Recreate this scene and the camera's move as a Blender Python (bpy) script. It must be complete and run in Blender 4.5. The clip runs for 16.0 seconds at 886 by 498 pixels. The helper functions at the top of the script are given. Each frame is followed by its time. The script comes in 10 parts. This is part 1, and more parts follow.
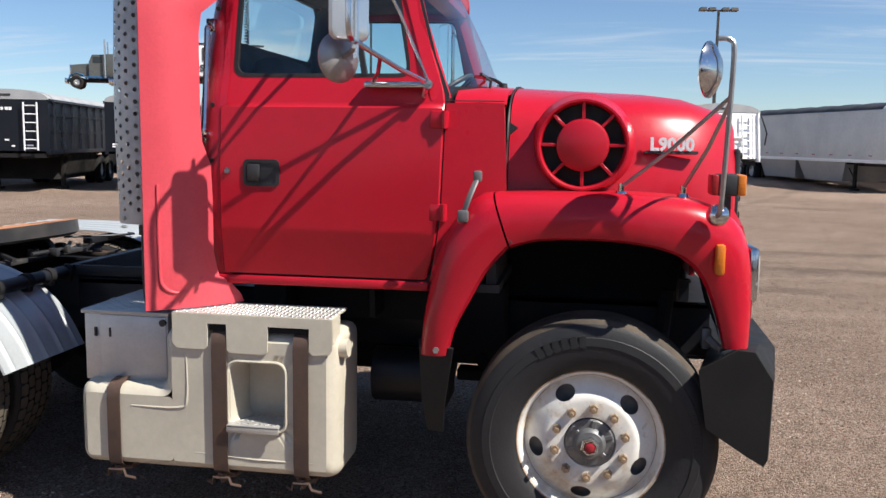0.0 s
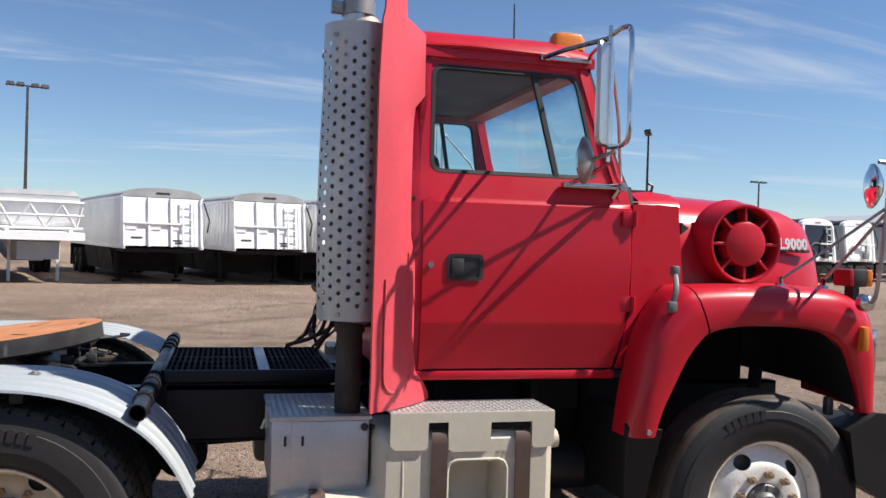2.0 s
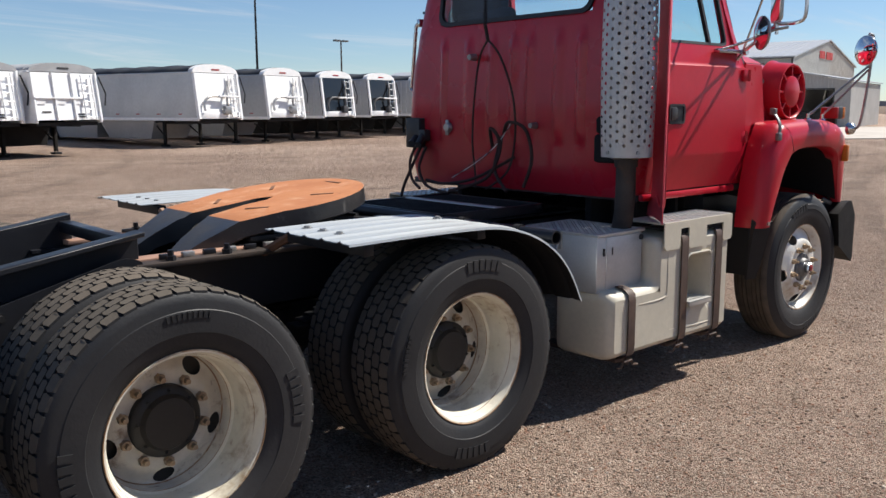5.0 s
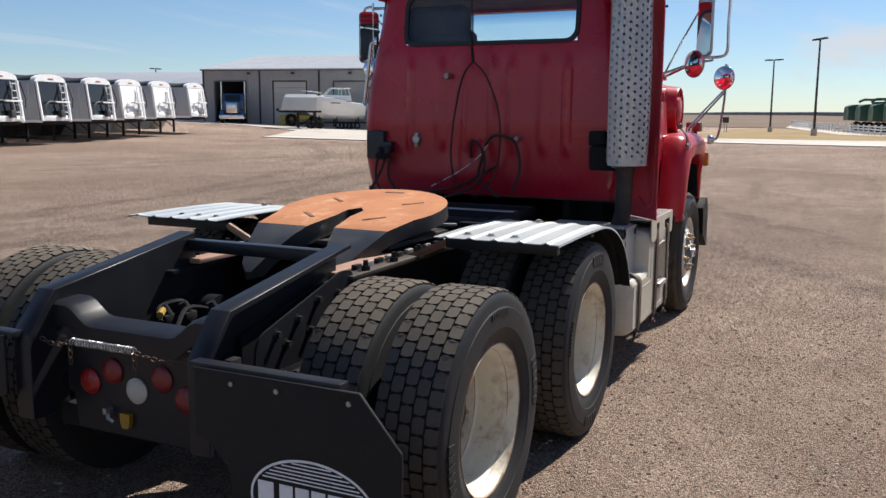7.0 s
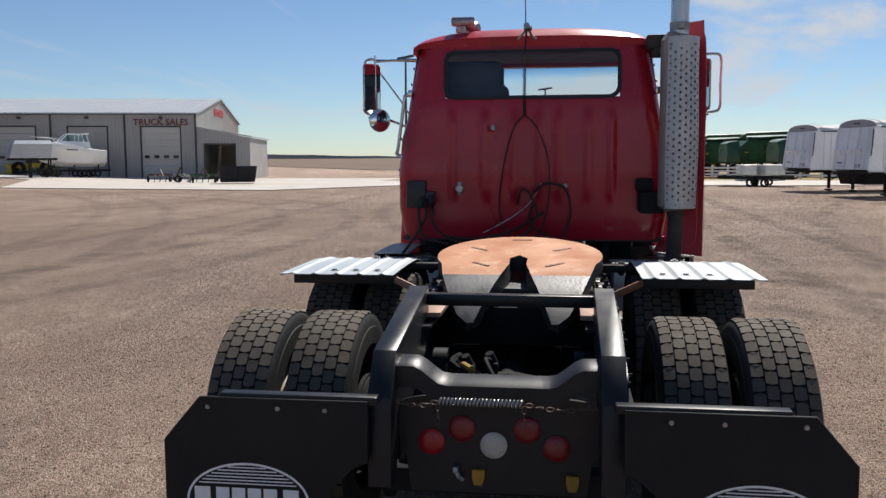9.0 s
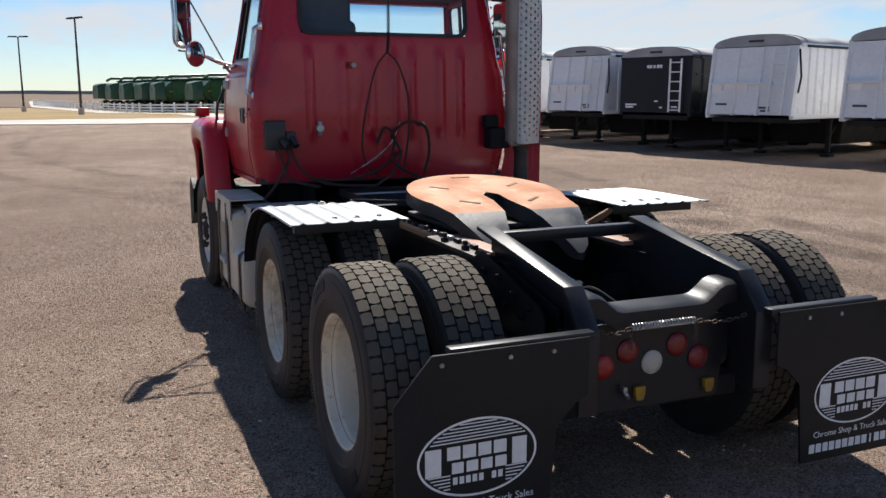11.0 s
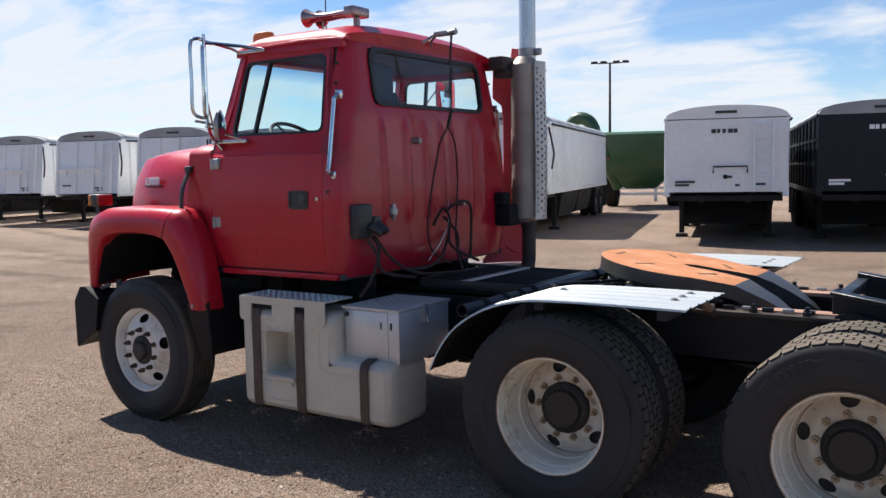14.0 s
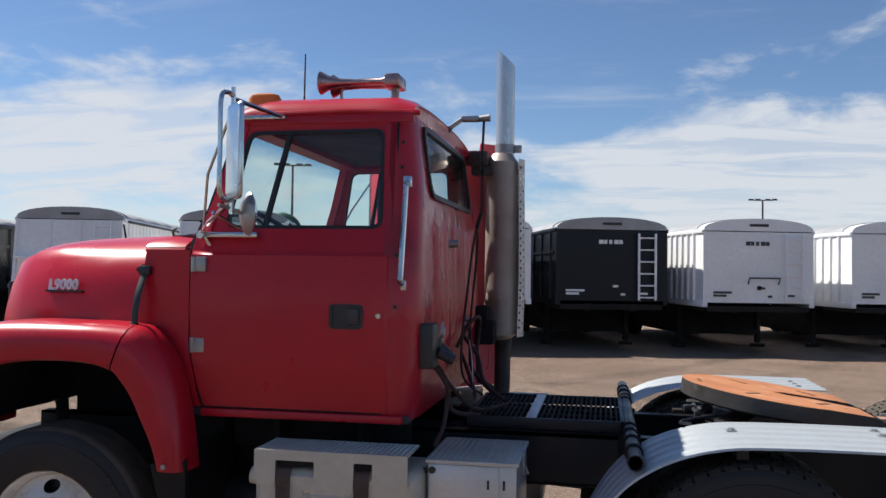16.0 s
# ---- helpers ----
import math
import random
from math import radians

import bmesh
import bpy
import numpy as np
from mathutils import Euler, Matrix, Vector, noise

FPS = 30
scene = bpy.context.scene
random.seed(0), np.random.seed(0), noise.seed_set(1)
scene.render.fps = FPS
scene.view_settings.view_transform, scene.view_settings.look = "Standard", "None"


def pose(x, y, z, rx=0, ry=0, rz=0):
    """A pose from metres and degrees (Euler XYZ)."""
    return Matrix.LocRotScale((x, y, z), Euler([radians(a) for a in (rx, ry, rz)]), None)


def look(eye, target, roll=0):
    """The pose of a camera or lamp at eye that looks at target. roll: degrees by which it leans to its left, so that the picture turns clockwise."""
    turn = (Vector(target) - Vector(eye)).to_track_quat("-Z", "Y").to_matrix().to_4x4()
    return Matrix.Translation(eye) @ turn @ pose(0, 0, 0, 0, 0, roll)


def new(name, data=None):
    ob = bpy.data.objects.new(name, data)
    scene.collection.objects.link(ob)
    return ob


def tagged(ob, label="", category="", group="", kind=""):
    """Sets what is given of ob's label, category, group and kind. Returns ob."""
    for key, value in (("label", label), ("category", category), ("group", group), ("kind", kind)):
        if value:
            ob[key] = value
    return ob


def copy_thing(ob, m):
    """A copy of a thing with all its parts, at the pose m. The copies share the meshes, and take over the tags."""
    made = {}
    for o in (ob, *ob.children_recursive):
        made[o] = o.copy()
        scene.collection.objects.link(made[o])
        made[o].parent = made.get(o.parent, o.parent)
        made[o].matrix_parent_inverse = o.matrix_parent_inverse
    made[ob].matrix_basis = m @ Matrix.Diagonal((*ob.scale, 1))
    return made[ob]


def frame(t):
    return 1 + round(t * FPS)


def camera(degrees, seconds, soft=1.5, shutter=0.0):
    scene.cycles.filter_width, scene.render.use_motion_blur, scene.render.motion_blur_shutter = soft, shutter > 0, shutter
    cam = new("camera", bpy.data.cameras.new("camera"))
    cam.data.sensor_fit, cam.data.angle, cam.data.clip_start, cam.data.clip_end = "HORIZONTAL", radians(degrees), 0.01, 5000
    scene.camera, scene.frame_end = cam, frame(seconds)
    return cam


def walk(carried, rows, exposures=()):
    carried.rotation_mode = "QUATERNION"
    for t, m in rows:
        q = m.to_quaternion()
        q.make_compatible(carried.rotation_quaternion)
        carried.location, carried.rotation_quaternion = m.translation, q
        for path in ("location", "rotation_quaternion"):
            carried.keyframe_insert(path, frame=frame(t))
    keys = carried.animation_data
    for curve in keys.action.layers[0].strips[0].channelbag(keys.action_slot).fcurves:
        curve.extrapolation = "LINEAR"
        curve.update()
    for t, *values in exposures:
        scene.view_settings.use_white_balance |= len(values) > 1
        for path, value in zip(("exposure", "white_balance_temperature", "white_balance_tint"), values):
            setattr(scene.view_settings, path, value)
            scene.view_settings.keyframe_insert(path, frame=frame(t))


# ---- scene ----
cam = camera(53.9, 16.0, soft=1.5)
PATH = [
    (0.0, (-0.055, -4.638, 1.717), (-0.371, -2.679, 1.471), 0.8),
    (0.5, (-0.678, -4.706, 1.654), (-0.795, -2.737, 1.325), 0.2),
    (1.0, (-1.284, -4.710, 1.657), (-1.273, -2.734, 1.342), 0.1),
    (1.5, (-1.891, -4.759, 1.679), (-1.639, -2.785, 1.479), 1.4),
    (2.0, (-2.444, -4.677, 1.680), (-1.959, -2.737, 1.662), 1.7),
    (2.5, (-3.054, -4.702, 1.687), (-2.367, -2.831, 1.850), 2.2),
    (3.0, (-3.633, -4.633, 1.664), (-2.787, -2.832, 1.860), 2.6),
    (3.5, (-4.230, -4.521, 1.649), (-3.253, -2.777, 1.586), 2.4),
    (4.0, (-4.795, -4.376, 1.619), (-3.733, -2.706, 1.331), 1.5),
    (4.2, (-4.996, -4.284, 1.613), (-3.912, -2.638, 1.271), 0.9),
    (6.3, (-7.080, -3.070, 1.645), (-5.347, -2.088, 1.463), 0.8),
    (6.5, (-7.204, -2.872, 1.659), (-5.445, -1.944, 1.445), 1.1),
    (7.0, (-7.590, -2.420, 1.676), (-5.804, -1.576, 1.367), 0.3),
    (7.5, (-7.970, -1.919, 1.711), (-6.128, -1.216, 1.378), -0.5),
    (8.0, (-8.235, -1.378, 1.732), (-6.351, -0.790, 1.410), -0.8),
    (8.2, (-8.325, -1.173, 1.717), (-6.428, -0.617, 1.406), -0.9),
    (10.3, (-8.465, 1.420, 1.724), (-6.523, 0.985, 1.522), 0.5),
    (10.5, (-8.418, 1.650, 1.731), (-6.506, 1.123, 1.475), 0.5),
    (11.0, (-8.112, 2.196, 1.739), (-6.295, 1.438, 1.385), -0.1),
    (11.5, (-7.724, 2.730, 1.736), (-5.997, 1.796, 1.351), -0.9),
    (12.0, (-7.331, 3.270, 1.730), (-5.745, 2.110, 1.360), -1.5),
    (12.5, (-6.845, 3.826, 1.741), (-5.431, 2.458, 1.382), -1.4),
    (13.0, (-6.341, 4.339, 1.740), (-5.082, 2.819, 1.416), -1.5),
    (13.5, (-5.784, 4.732, 1.721), (-4.629, 3.123, 1.446), -1.3),
    (14.0, (-5.165, 5.048, 1.744), (-4.063, 3.389, 1.562), -1.0),
    (14.5, (-4.517, 5.192, 1.756), (-3.555, 3.442, 1.644), -1.0),
    (15.0, (-3.846, 5.263, 1.759), (-3.094, 3.411, 1.707), 0.0),
    (15.5, (-3.195, 5.205, 1.790), (-2.662, 3.277, 1.831), 0.6),
    (16.0, (-2.604, 4.945, 1.796), (-2.243, 2.978, 1.843), 0.8),
]
EXPOSURE = [(0.0, 0.73), (0.4, 1.08), (1.0, 1.13), (1.5, 0.97), (2.0, 0.7), (2.5, 0.3), (3.0, 0.06), (3.5, 0.23), (4.0, 0.75), (6.5, 0.26), (7.0, 0.53), (7.5, 0.73), (8.0, 0.63), (10.5, 0.09), (11.0, 0.58), (11.5, 0.95), (12.0, 1.13), (12.5, 1.18), (13.5, 1.15), (14.0, 0.85), (14.5, 0.35), (15.0, 0.53), (16.0, 0.55)]
walk(cam, [(t, look(eye, target, roll)) for t, eye, target, roll in PATH], EXPOSURE)

# ---- sky and sun ----
SUN_WAY = Vector((-0.80, 0.24, -1.0)).normalized()   # the way the sunlight travels
to_sun = -SUN_WAY
world = bpy.data.worlds.new("sky")
scene.world = world
world.use_nodes = True
wn, wl = world.node_tree.nodes, world.node_tree.links
sky = wn.new("ShaderNodeTexSky")
sky.sky_type, sky.sun_disc = "NISHITA", False
sky.sun_elevation = math.asin(to_sun.z)
sky.sun_rotation = math.atan2(to_sun.x, to_sun.y)
sky.altitude, sky.air_density, sky.dust_density, sky.ozone_density = 1000, 1.0, 0.15, 3.0
bg = wn["Background"]
bg.inputs["Strength"].default_value = 0.069
# thin cirrus and low cumulus, laid on a plane overhead
tc = wn.new("ShaderNodeTexCoord")
sep = wn.new("ShaderNodeSeparateXYZ")
wl.new(tc.outputs["Generated"], sep.inputs[0])


def wmath(op, a, b=None, clamp=False):
    n = wn.new("ShaderNodeMath")
    n.operation, n.use_clamp = op, clamp
    for i, v in enumerate((a, b)):
        if v is None:
            continue
        if isinstance(v, (int, float)):
            n.inputs[i].default_value = v
        else:
            wl.new(v, n.inputs[i])
    return n.outputs[0]


high = wmath("ADD", wmath("MAXIMUM", sep.outputs["Z"], 0.0), 0.12)
comb = wn.new("ShaderNodeCombineXYZ")
wl.new(wmath("DIVIDE", sep.outputs["X"], high), comb.inputs[0])
wl.new(wmath("DIVIDE", sep.outputs["Y"], high), comb.inputs[1])


def cloud_noise(scale, rough, distort, stretch):
    mp = wn.new("ShaderNodeMapping")
    mp.inputs["Scale"].default_value = stretch
    mp.inputs["Location"].default_value = (3.1, 1.7, 0)
    mp.inputs["Rotation"].default_value = (0, 0, 0.5)
    wl.new(comb.outputs[0], mp.inputs[0])
    n = wn.new("ShaderNodeTexNoise")
    n.inputs["Scale"].default_value, n.inputs["Detail"].default_value = scale, 9
    n.inputs["Roughness"].default_value, n.inputs["Distortion"].default_value = rough, distort
    wl.new(mp.outputs[0], n.inputs["Vector"])
    return n.outputs["Fac"]


def span(v, lo, hi):
    n = wn.new("ShaderNodeMapRange")
    n.interpolation_type = "SMOOTHSTEP"
    n.inputs["From Min"].default_value, n.inputs["From Max"].default_value = lo, hi
    wl.new(v, n.inputs["Value"])
    return n.outputs[0]


# low banks of cumulus, mostly to the south, taken by bearing and height
bank = wn.new("ShaderNodeMapping")
bank.inputs["Scale"].default_value, bank.inputs["Location"].default_value = (1.0, 1.0, 2.6), (0.35, 0.1, 0.2)
wl.new(tc.outputs["Generated"], bank.inputs[0])
bank_n = wn.new("ShaderNodeTexNoise")
bank_n.inputs["Scale"].default_value, bank_n.inputs["Detail"].default_value = 3.2, 9
bank_n.inputs["Roughness"].default_value, bank_n.inputs["Distortion"].default_value = 0.56, 0.25
wl.new(bank.outputs[0], bank_n.inputs["Vector"])
south = span(wmath("MULTIPLY", sep.outputs["Y"], -1.0), -0.35, 0.55)
low_sky = wmath("MULTIPLY", span(sep.outputs["Z"], 0.0, 0.06), wmath("SUBTRACT", 1.0, span(sep.outputs["Z"], 0.10, 0.27)))
lift = wmath("ADD", bank_n.outputs["Fac"], wmath("SUBTRACT", wmath("MULTIPLY", wmath("MULTIPLY", low_sky, south), 0.22), wmath("SUBTRACT", 0.10, wmath("MULTIPLY", south, 0.05))))
broken = wmath("ADD", wmath("MULTIPLY", span(cloud_noise(2.4, 0.62, 1.0, (0.5, 1.3, 1)), 0.38, 0.55), 0.35), 0.65)
puffy = wmath("MULTIPLY", span(lift, 0.53, 0.65), broken)
wispy = wmath("MULTIPLY", span(cloud_noise(0.9, 0.62, 1.4, (0.40, 1.5, 1)), 0.50, 0.76), wmath("SUBTRACT", 0.62, wmath("ADD", wmath("MULTIPLY", span(sep.outputs["Z"], 0.42, 0.70), 0.40), wmath("MULTIPLY", south, 0.34))))
cover = wmath("MULTIPLY", wmath("MAXIMUM", puffy, wispy), span(sep.outputs["Z"], 0.0, 0.06), True)
mixc = wn.new("ShaderNodeMixRGB")
wl.new(wmath("MULTIPLY", cover, 0.92), mixc.inputs["Fac"])
tint = wn.new("ShaderNodeMixRGB")
tint.blend_type = "MULTIPLY"
tint.inputs["Fac"].default_value, tint.inputs["Color2"].default_value = 1.0, (0.86, 0.94, 1.04, 1)
wl.new(sky.outputs[0], tint.inputs["Color1"])
wl.new(tint.outputs[0], mixc.inputs["Color1"])
mixc.inputs["Color2"].default_value = (7.0, 7.3, 7.8, 1)
wl.new(mixc.outputs[0], bg.inputs["Color"])

sun = new("sun", bpy.data.lights.new("sun", "SUN"))
sun.data.energy, sun.data.angle, sun.data.color = 5.0, radians(0.53), (1.0, 0.955, 0.88)
sun.matrix_world = look((0, 0, 40), Vector((0, 0, 40)) + SUN_WAY)


# ---- materials ----
def material(name):
    m = bpy.data.materials.new(name)
    m.use_nodes = True
    return m, m.node_tree.nodes, m.node_tree.links, m.node_tree.nodes["Principled BSDF"]


def noise_node(nd, lk, vec, scale, detail=5, rough=0.55, distort=0.0):
    n = nd.new("ShaderNodeTexNoise")
    n.inputs["Scale"].default_value, n.inputs["Detail"].default_value = scale, detail
    n.inputs["Roughness"].default_value, n.inputs["Distortion"].default_value = rough, distort
    if vec is not None:
        lk.new(vec, n.inputs["Vector"])
    return n.outputs["Fac"]


def remap(nd, lk, v, lo, hi, a=0.0, b=1.0):
    n = nd.new("ShaderNodeMapRange")
    for k, x in (("From Min", lo), ("From Max", hi), ("To Min", a), ("To Max", b)):
        n.inputs[k].default_value = x
    lk.new(v, n.inputs["Value"])
    return n.outputs[0]


def mix_col(nd, lk, fac, a, b):
    n = nd.new("ShaderNodeMixRGB")
    for i, v in (("Fac", fac), ("Color1", a), ("Color2", b)):
        if isinstance(v, (tuple, list)):
            n.inputs[i].default_value = (*v, 1)
        elif isinstance(v, (int, float)):
            n.inputs[i].default_value = v
        else:
            lk.new(v, n.inputs[i])
    return n.outputs[0]


def surf(name, col, col2=None, rough=0.5, metal=0.0, scale=2.5, fine=40, bump=0.05, bump_scale=120, coat=0.0,
         stain=None, stain_at=(0.58, 0.72), stain_scale=4.0, stain2=None, spec=0.5, dust=0.0, rough_var=0.12, stretch=None):
    """A painted, cast or worn surface: broad fading, fine grain, stains and small relief."""
    m, nd, lk, b = material(name)
    tcn = nd.new("ShaderNodeTexCoord")
    vec = tcn.outputs["Object"]
    if stretch:
        mp = nd.new("ShaderNodeMapping")
        mp.inputs["Scale"].default_value = stretch
        lk.new(vec, mp.inputs[0])
        vec = mp.outputs[0]
    col2 = col2 or tuple(c * 0.8 for c in col)
    broad = noise_node(nd, lk, vec, scale)
    grain = noise_node(nd, lk, vec, fine, 6, 0.65)
    c = mix_col(nd, lk, remap(nd, lk, broad, 0.35, 0.65), col, col2)
    c = mix_col(nd, lk, remap(nd, lk, grain, 0.4, 0.7, 0.0, 0.35), c, tuple(x * 0.72 for x in col))
    if stain:
        sn = noise_node(nd, lk, vec, stain_scale, 8, 0.68, 0.3)
        c = mix_col(nd, lk, remap(nd, lk, sn, *stain_at), c, stain)
        if stain2:
            s2 = noise_node(nd, lk, vec, stain_scale * 3.1, 8, 0.7, 0.2)
            c = mix_col(nd, lk, remap(nd, lk, s2, 0.60, 0.72, 0, 0.8), c, stain2)
    if dust:
        dn = noise_node(nd, lk, vec, 1.3, 6, 0.6)
        c = mix_col(nd, lk, remap(nd, lk, dn, 0.3, 0.75, 0.0, dust), c, (0.33, 0.26, 0.20))
    lk.new(c, b.inputs["Base Color"])
    lk.new(remap(nd, lk, broad, 0.3, 0.7, max(0.02, rough - rough_var), min(1, rough + rough_var)), b.inputs["Roughness"])
    b.inputs["Metallic"].default_value = metal
    b.inputs["Specular IOR Level"].default_value = spec
    b.inputs["Coat Weight"].default_value = coat
    b.inputs["Coat Roughness"].default_value = 0.12
    if bump:
        bn = nd.new("ShaderNodeBump")
        bn.inputs["Strength"].default_value, bn.inputs["Distance"].default_value = bump, 0.01
        lk.new(noise_node(nd, lk, vec, bump_scale, 4, 0.6), bn.inputs["Height"])
        lk.new(bn.outputs[0], b.inputs["Normal"])
    return m


def glass_mat(name, tint, tint_top=None, band=(2.3, 2.42), gloss=0.9):
    """A thin tinted pane: mostly see-through, mirror-like at grazing angles."""
    m, nd, lk, b = material(name)
    nd.remove(b)
    tr, gl, mx, fr, pw = (nd.new(k) for k in ("ShaderNodeBsdfTransparent", "ShaderNodeBsdfGlossy", "ShaderNodeMixShader", "ShaderNodeLayerWeight", "ShaderNodeMath"))
    pw.operation, pw.inputs[1].default_value = "POWER", 4.0
    lk.new(fr.outputs["Facing"], pw.inputs[0])
    gl.inputs["Roughness"].default_value = 0.02
    gl.inputs["Color"].default_value = (gloss, gloss, gloss, 1)
    if tint_top:
        gm, sp = nd.new("ShaderNodeNewGeometry"), nd.new("ShaderNodeSeparateXYZ")
        lk.new(gm.outputs["Position"], sp.inputs[0])
        lk.new(mix_col(nd, lk, remap(nd, lk, sp.outputs["Z"], *band), tint, tint_top), tr.inputs["Color"])
    else:
        tr.inputs["Color"].default_value = (*tint, 1)
    lk.new(remap(nd, lk, pw.outputs[0], 0.0, 1.0, 0.05, 0.75), mx.inputs[0])
    lk.new(tr.outputs[0], mx.inputs[1])
    lk.new(gl.outputs[0], mx.inputs[2])
    lk.new(mx.outputs[0], nd["Material Output"].inputs["Surface"])
    return m


def ground_mat():
    """Hard-packed gravel: broad wheel-worn tone, dirt patches, and stones at two sizes."""
    m, nd, lk, b = material("gravel_ground")
    gm = nd.new("ShaderNodeNewGeometry")
    vec = gm.outputs["Position"]
    broad = noise_node(nd, lk, vec, 0.12, 6, 0.6, 0.6)
    mid = noise_node(nd, lk, vec, 0.9, 7, 0.65, 0.3)
    mp = nd.new("ShaderNodeMapping")
    mp.inputs["Scale"].default_value, mp.inputs["Rotation"].default_value = (0.16, 1.4, 1), (0, 0, 0.25)
    lk.new(vec, mp.inputs[0])
    ruts = noise_node(nd, lk, mp.outputs[0], 0.7, 6, 0.6, 0.9)
    vo = nd.new("ShaderNodeTexVoronoi")
    vo.inputs["Scale"].default_value = 115
    lk.new(vec, vo.inputs["Vector"])
    vo2 = nd.new("ShaderNodeTexVoronoi")
    vo2.inputs["Scale"].default_value = 24
    lk.new(vec, vo2.inputs["Vector"])
    fine = noise_node(nd, lk, vec, 160, 3, 0.7)
    c = mix_col(nd, lk, remap(nd, lk, broad, 0.40, 0.60), (0.385, 0.268, 0.200), (0.640, 0.475, 0.365))
    c = mix_col(nd, lk, remap(nd, lk, mid, 0.45, 0.70, 0, 0.68), c, (0.250, 0.172, 0.125))
    c = mix_col(nd, lk, remap(nd, lk, ruts, 0.54, 0.72, 0, 0.6), c, (0.215, 0.156, 0.118))
    lumps = noise_node(nd, lk, vec, 5.0, 8, 0.72, 0.4)
    clods = noise_node(nd, lk, vec, 24.0, 6, 0.7, 0.2)
    c = mix_col(nd, lk, remap(nd, lk, lumps, 0.46, 0.66, 0, 0.62), c, (0.215, 0.150, 0.108))
    c = mix_col(nd, lk, remap(nd, lk, clods, 0.54, 0.70, 0, 0.50), c, (0.52, 0.415, 0.33))
    c = mix_col(nd, lk, remap(nd, lk, clods, 0.46, 0.34, 0, 0.45), c, (0.155, 0.105, 0.076))
    hs = nd.new("ShaderNodeSeparateColor")
    lk.new(vo.outputs["Color"], hs.inputs[0])
    c = mix_col(nd, lk, remap(nd, lk, hs.outputs[0], 0.62, 0.88, 0, 0.85), c, (0.60, 0.47, 0.37))
    c = mix_col(nd, lk, remap(nd, lk, hs.outputs[1], 0.58, 0.88, 0, 0.85), c, (0.12, 0.082, 0.060))
    c = mix_col(nd, lk, remap(nd, lk, hs.outputs[2], 0.84, 0.95, 0, 0.65), c, (0.36, 0.17, 0.11))
    c = mix_col(nd, lk, remap(nd, lk, fine, 0.45, 0.75, 0, 0.4), c, (0.15, 0.11, 0.085))
    # wheel tracks: pairs of wide arcs pressed into the yard, broken up by noise
    for cx, cy, r, gauge, dark in ((10, 30, 24, 1.0, 0.55), (25, -30, 35, 0.95, 0.5), (-5, 60, 52, 1.0, 0.5), (30, 62, 47, 1.0, 0.5), (-4, -80, 74.5, 1.0, 0.6), (5, -604.6, 600, 0.95, 0.75), (0, 1009, 1000, 1.0, 0.5), (-30, 40, 38, 1.0, 0.5)):
        dv = nd.new("ShaderNodeVectorMath")
        dv.operation = "DISTANCE"
        lk.new(vec, dv.inputs[0])
        dv.inputs[1].default_value = (cx, cy, 0)
        folded = dv.outputs["Value"]
        for off in (r, gauge):
            sb, ab = nd.new("ShaderNodeMath"), nd.new("ShaderNodeMath")
            sb.operation, ab.operation = "SUBTRACT", "ABSOLUTE"
            lk.new(folded, sb.inputs[0])
            sb.inputs[1].default_value = off
            lk.new(sb.outputs[0], ab.inputs[0])
            folded = ab.outputs[0]
        ml = nd.new("ShaderNodeMath")
        ml.operation = "MULTIPLY"
        lk.new(remap(nd, lk, folded, 0.15, 0.34, dark, 0.0), ml.inputs[0])
        lk.new(remap(nd, lk, mid, 0.38, 0.60, 0.15, 1.0), ml.inputs[1])
        c = mix_col(nd, lk, ml.outputs[0], c, (0.165, 0.120, 0.092))
    lk.new(c, b.inputs["Base Color"])
    b.inputs["Roughness"].default_value, b.inputs["Specular IOR Level"].default_value = 0.92, 0.25
    bn = nd.new("ShaderNodeBump")
    bn.inputs["Strength"].default_value, bn.inputs["Distance"].default_value = 1.0, 0.022
    lk.new(vo.outputs["Distance"], bn.inputs["Height"])
    bn.invert = True
    bn2 = nd.new("ShaderNodeBump")
    bn2.inputs["Strength"].default_value, bn2.inputs["Distance"].default_value = 0.25, 0.02
    lk.new(vo2.outputs["Distance"], bn2.inputs["Height"])
    bn2.invert = True
    bn3 = nd.new("ShaderNodeBump")
    bn3.inputs["Strength"].default_value, bn3.inputs["Distance"].default_value = 0.7, 0.03
    lk.new(clods, bn3.inputs["Height"])
    bn4 = nd.new("ShaderNodeBump")
    bn4.inputs["Strength"].default_value, bn4.inputs["Distance"].default_value = 0.6, 0.07
    lk.new(lumps, bn4.inputs["Height"])
    lk.new(bn4.outputs[0], bn3.inputs["Normal"])
    lk.new(bn3.outputs[0], bn2.inputs["Normal"])
    lk.new(bn2.outputs[0], bn.inputs["Normal"])
    lk.new(bn.outputs[0], b.inputs["Normal"])
    return m


def random_mat(name, cols, rough=0.85):
    """Stones or pieces whose tone differs from one to the next."""
    m, nd, lk, b = material(name)
    gm, rp = nd.new("ShaderNodeNewGeometry"), nd.new("ShaderNodeValToRGB")
    rp.color_ramp.interpolation = "CONSTANT"
    el = rp.color_ramp.elements
    while len(el) < len(cols):
        el.new(0.5)
    for i, c in enumerate(cols):
        el[i].position, el[i].color = i / len(cols), (*c, 1)
    lk.new(gm.outputs["Random Per Island"], rp.inputs[0])
    lk.new(rp.outputs[0], b.inputs["Base Color"])
    b.inputs["Roughness"].default_value = rough
    return m


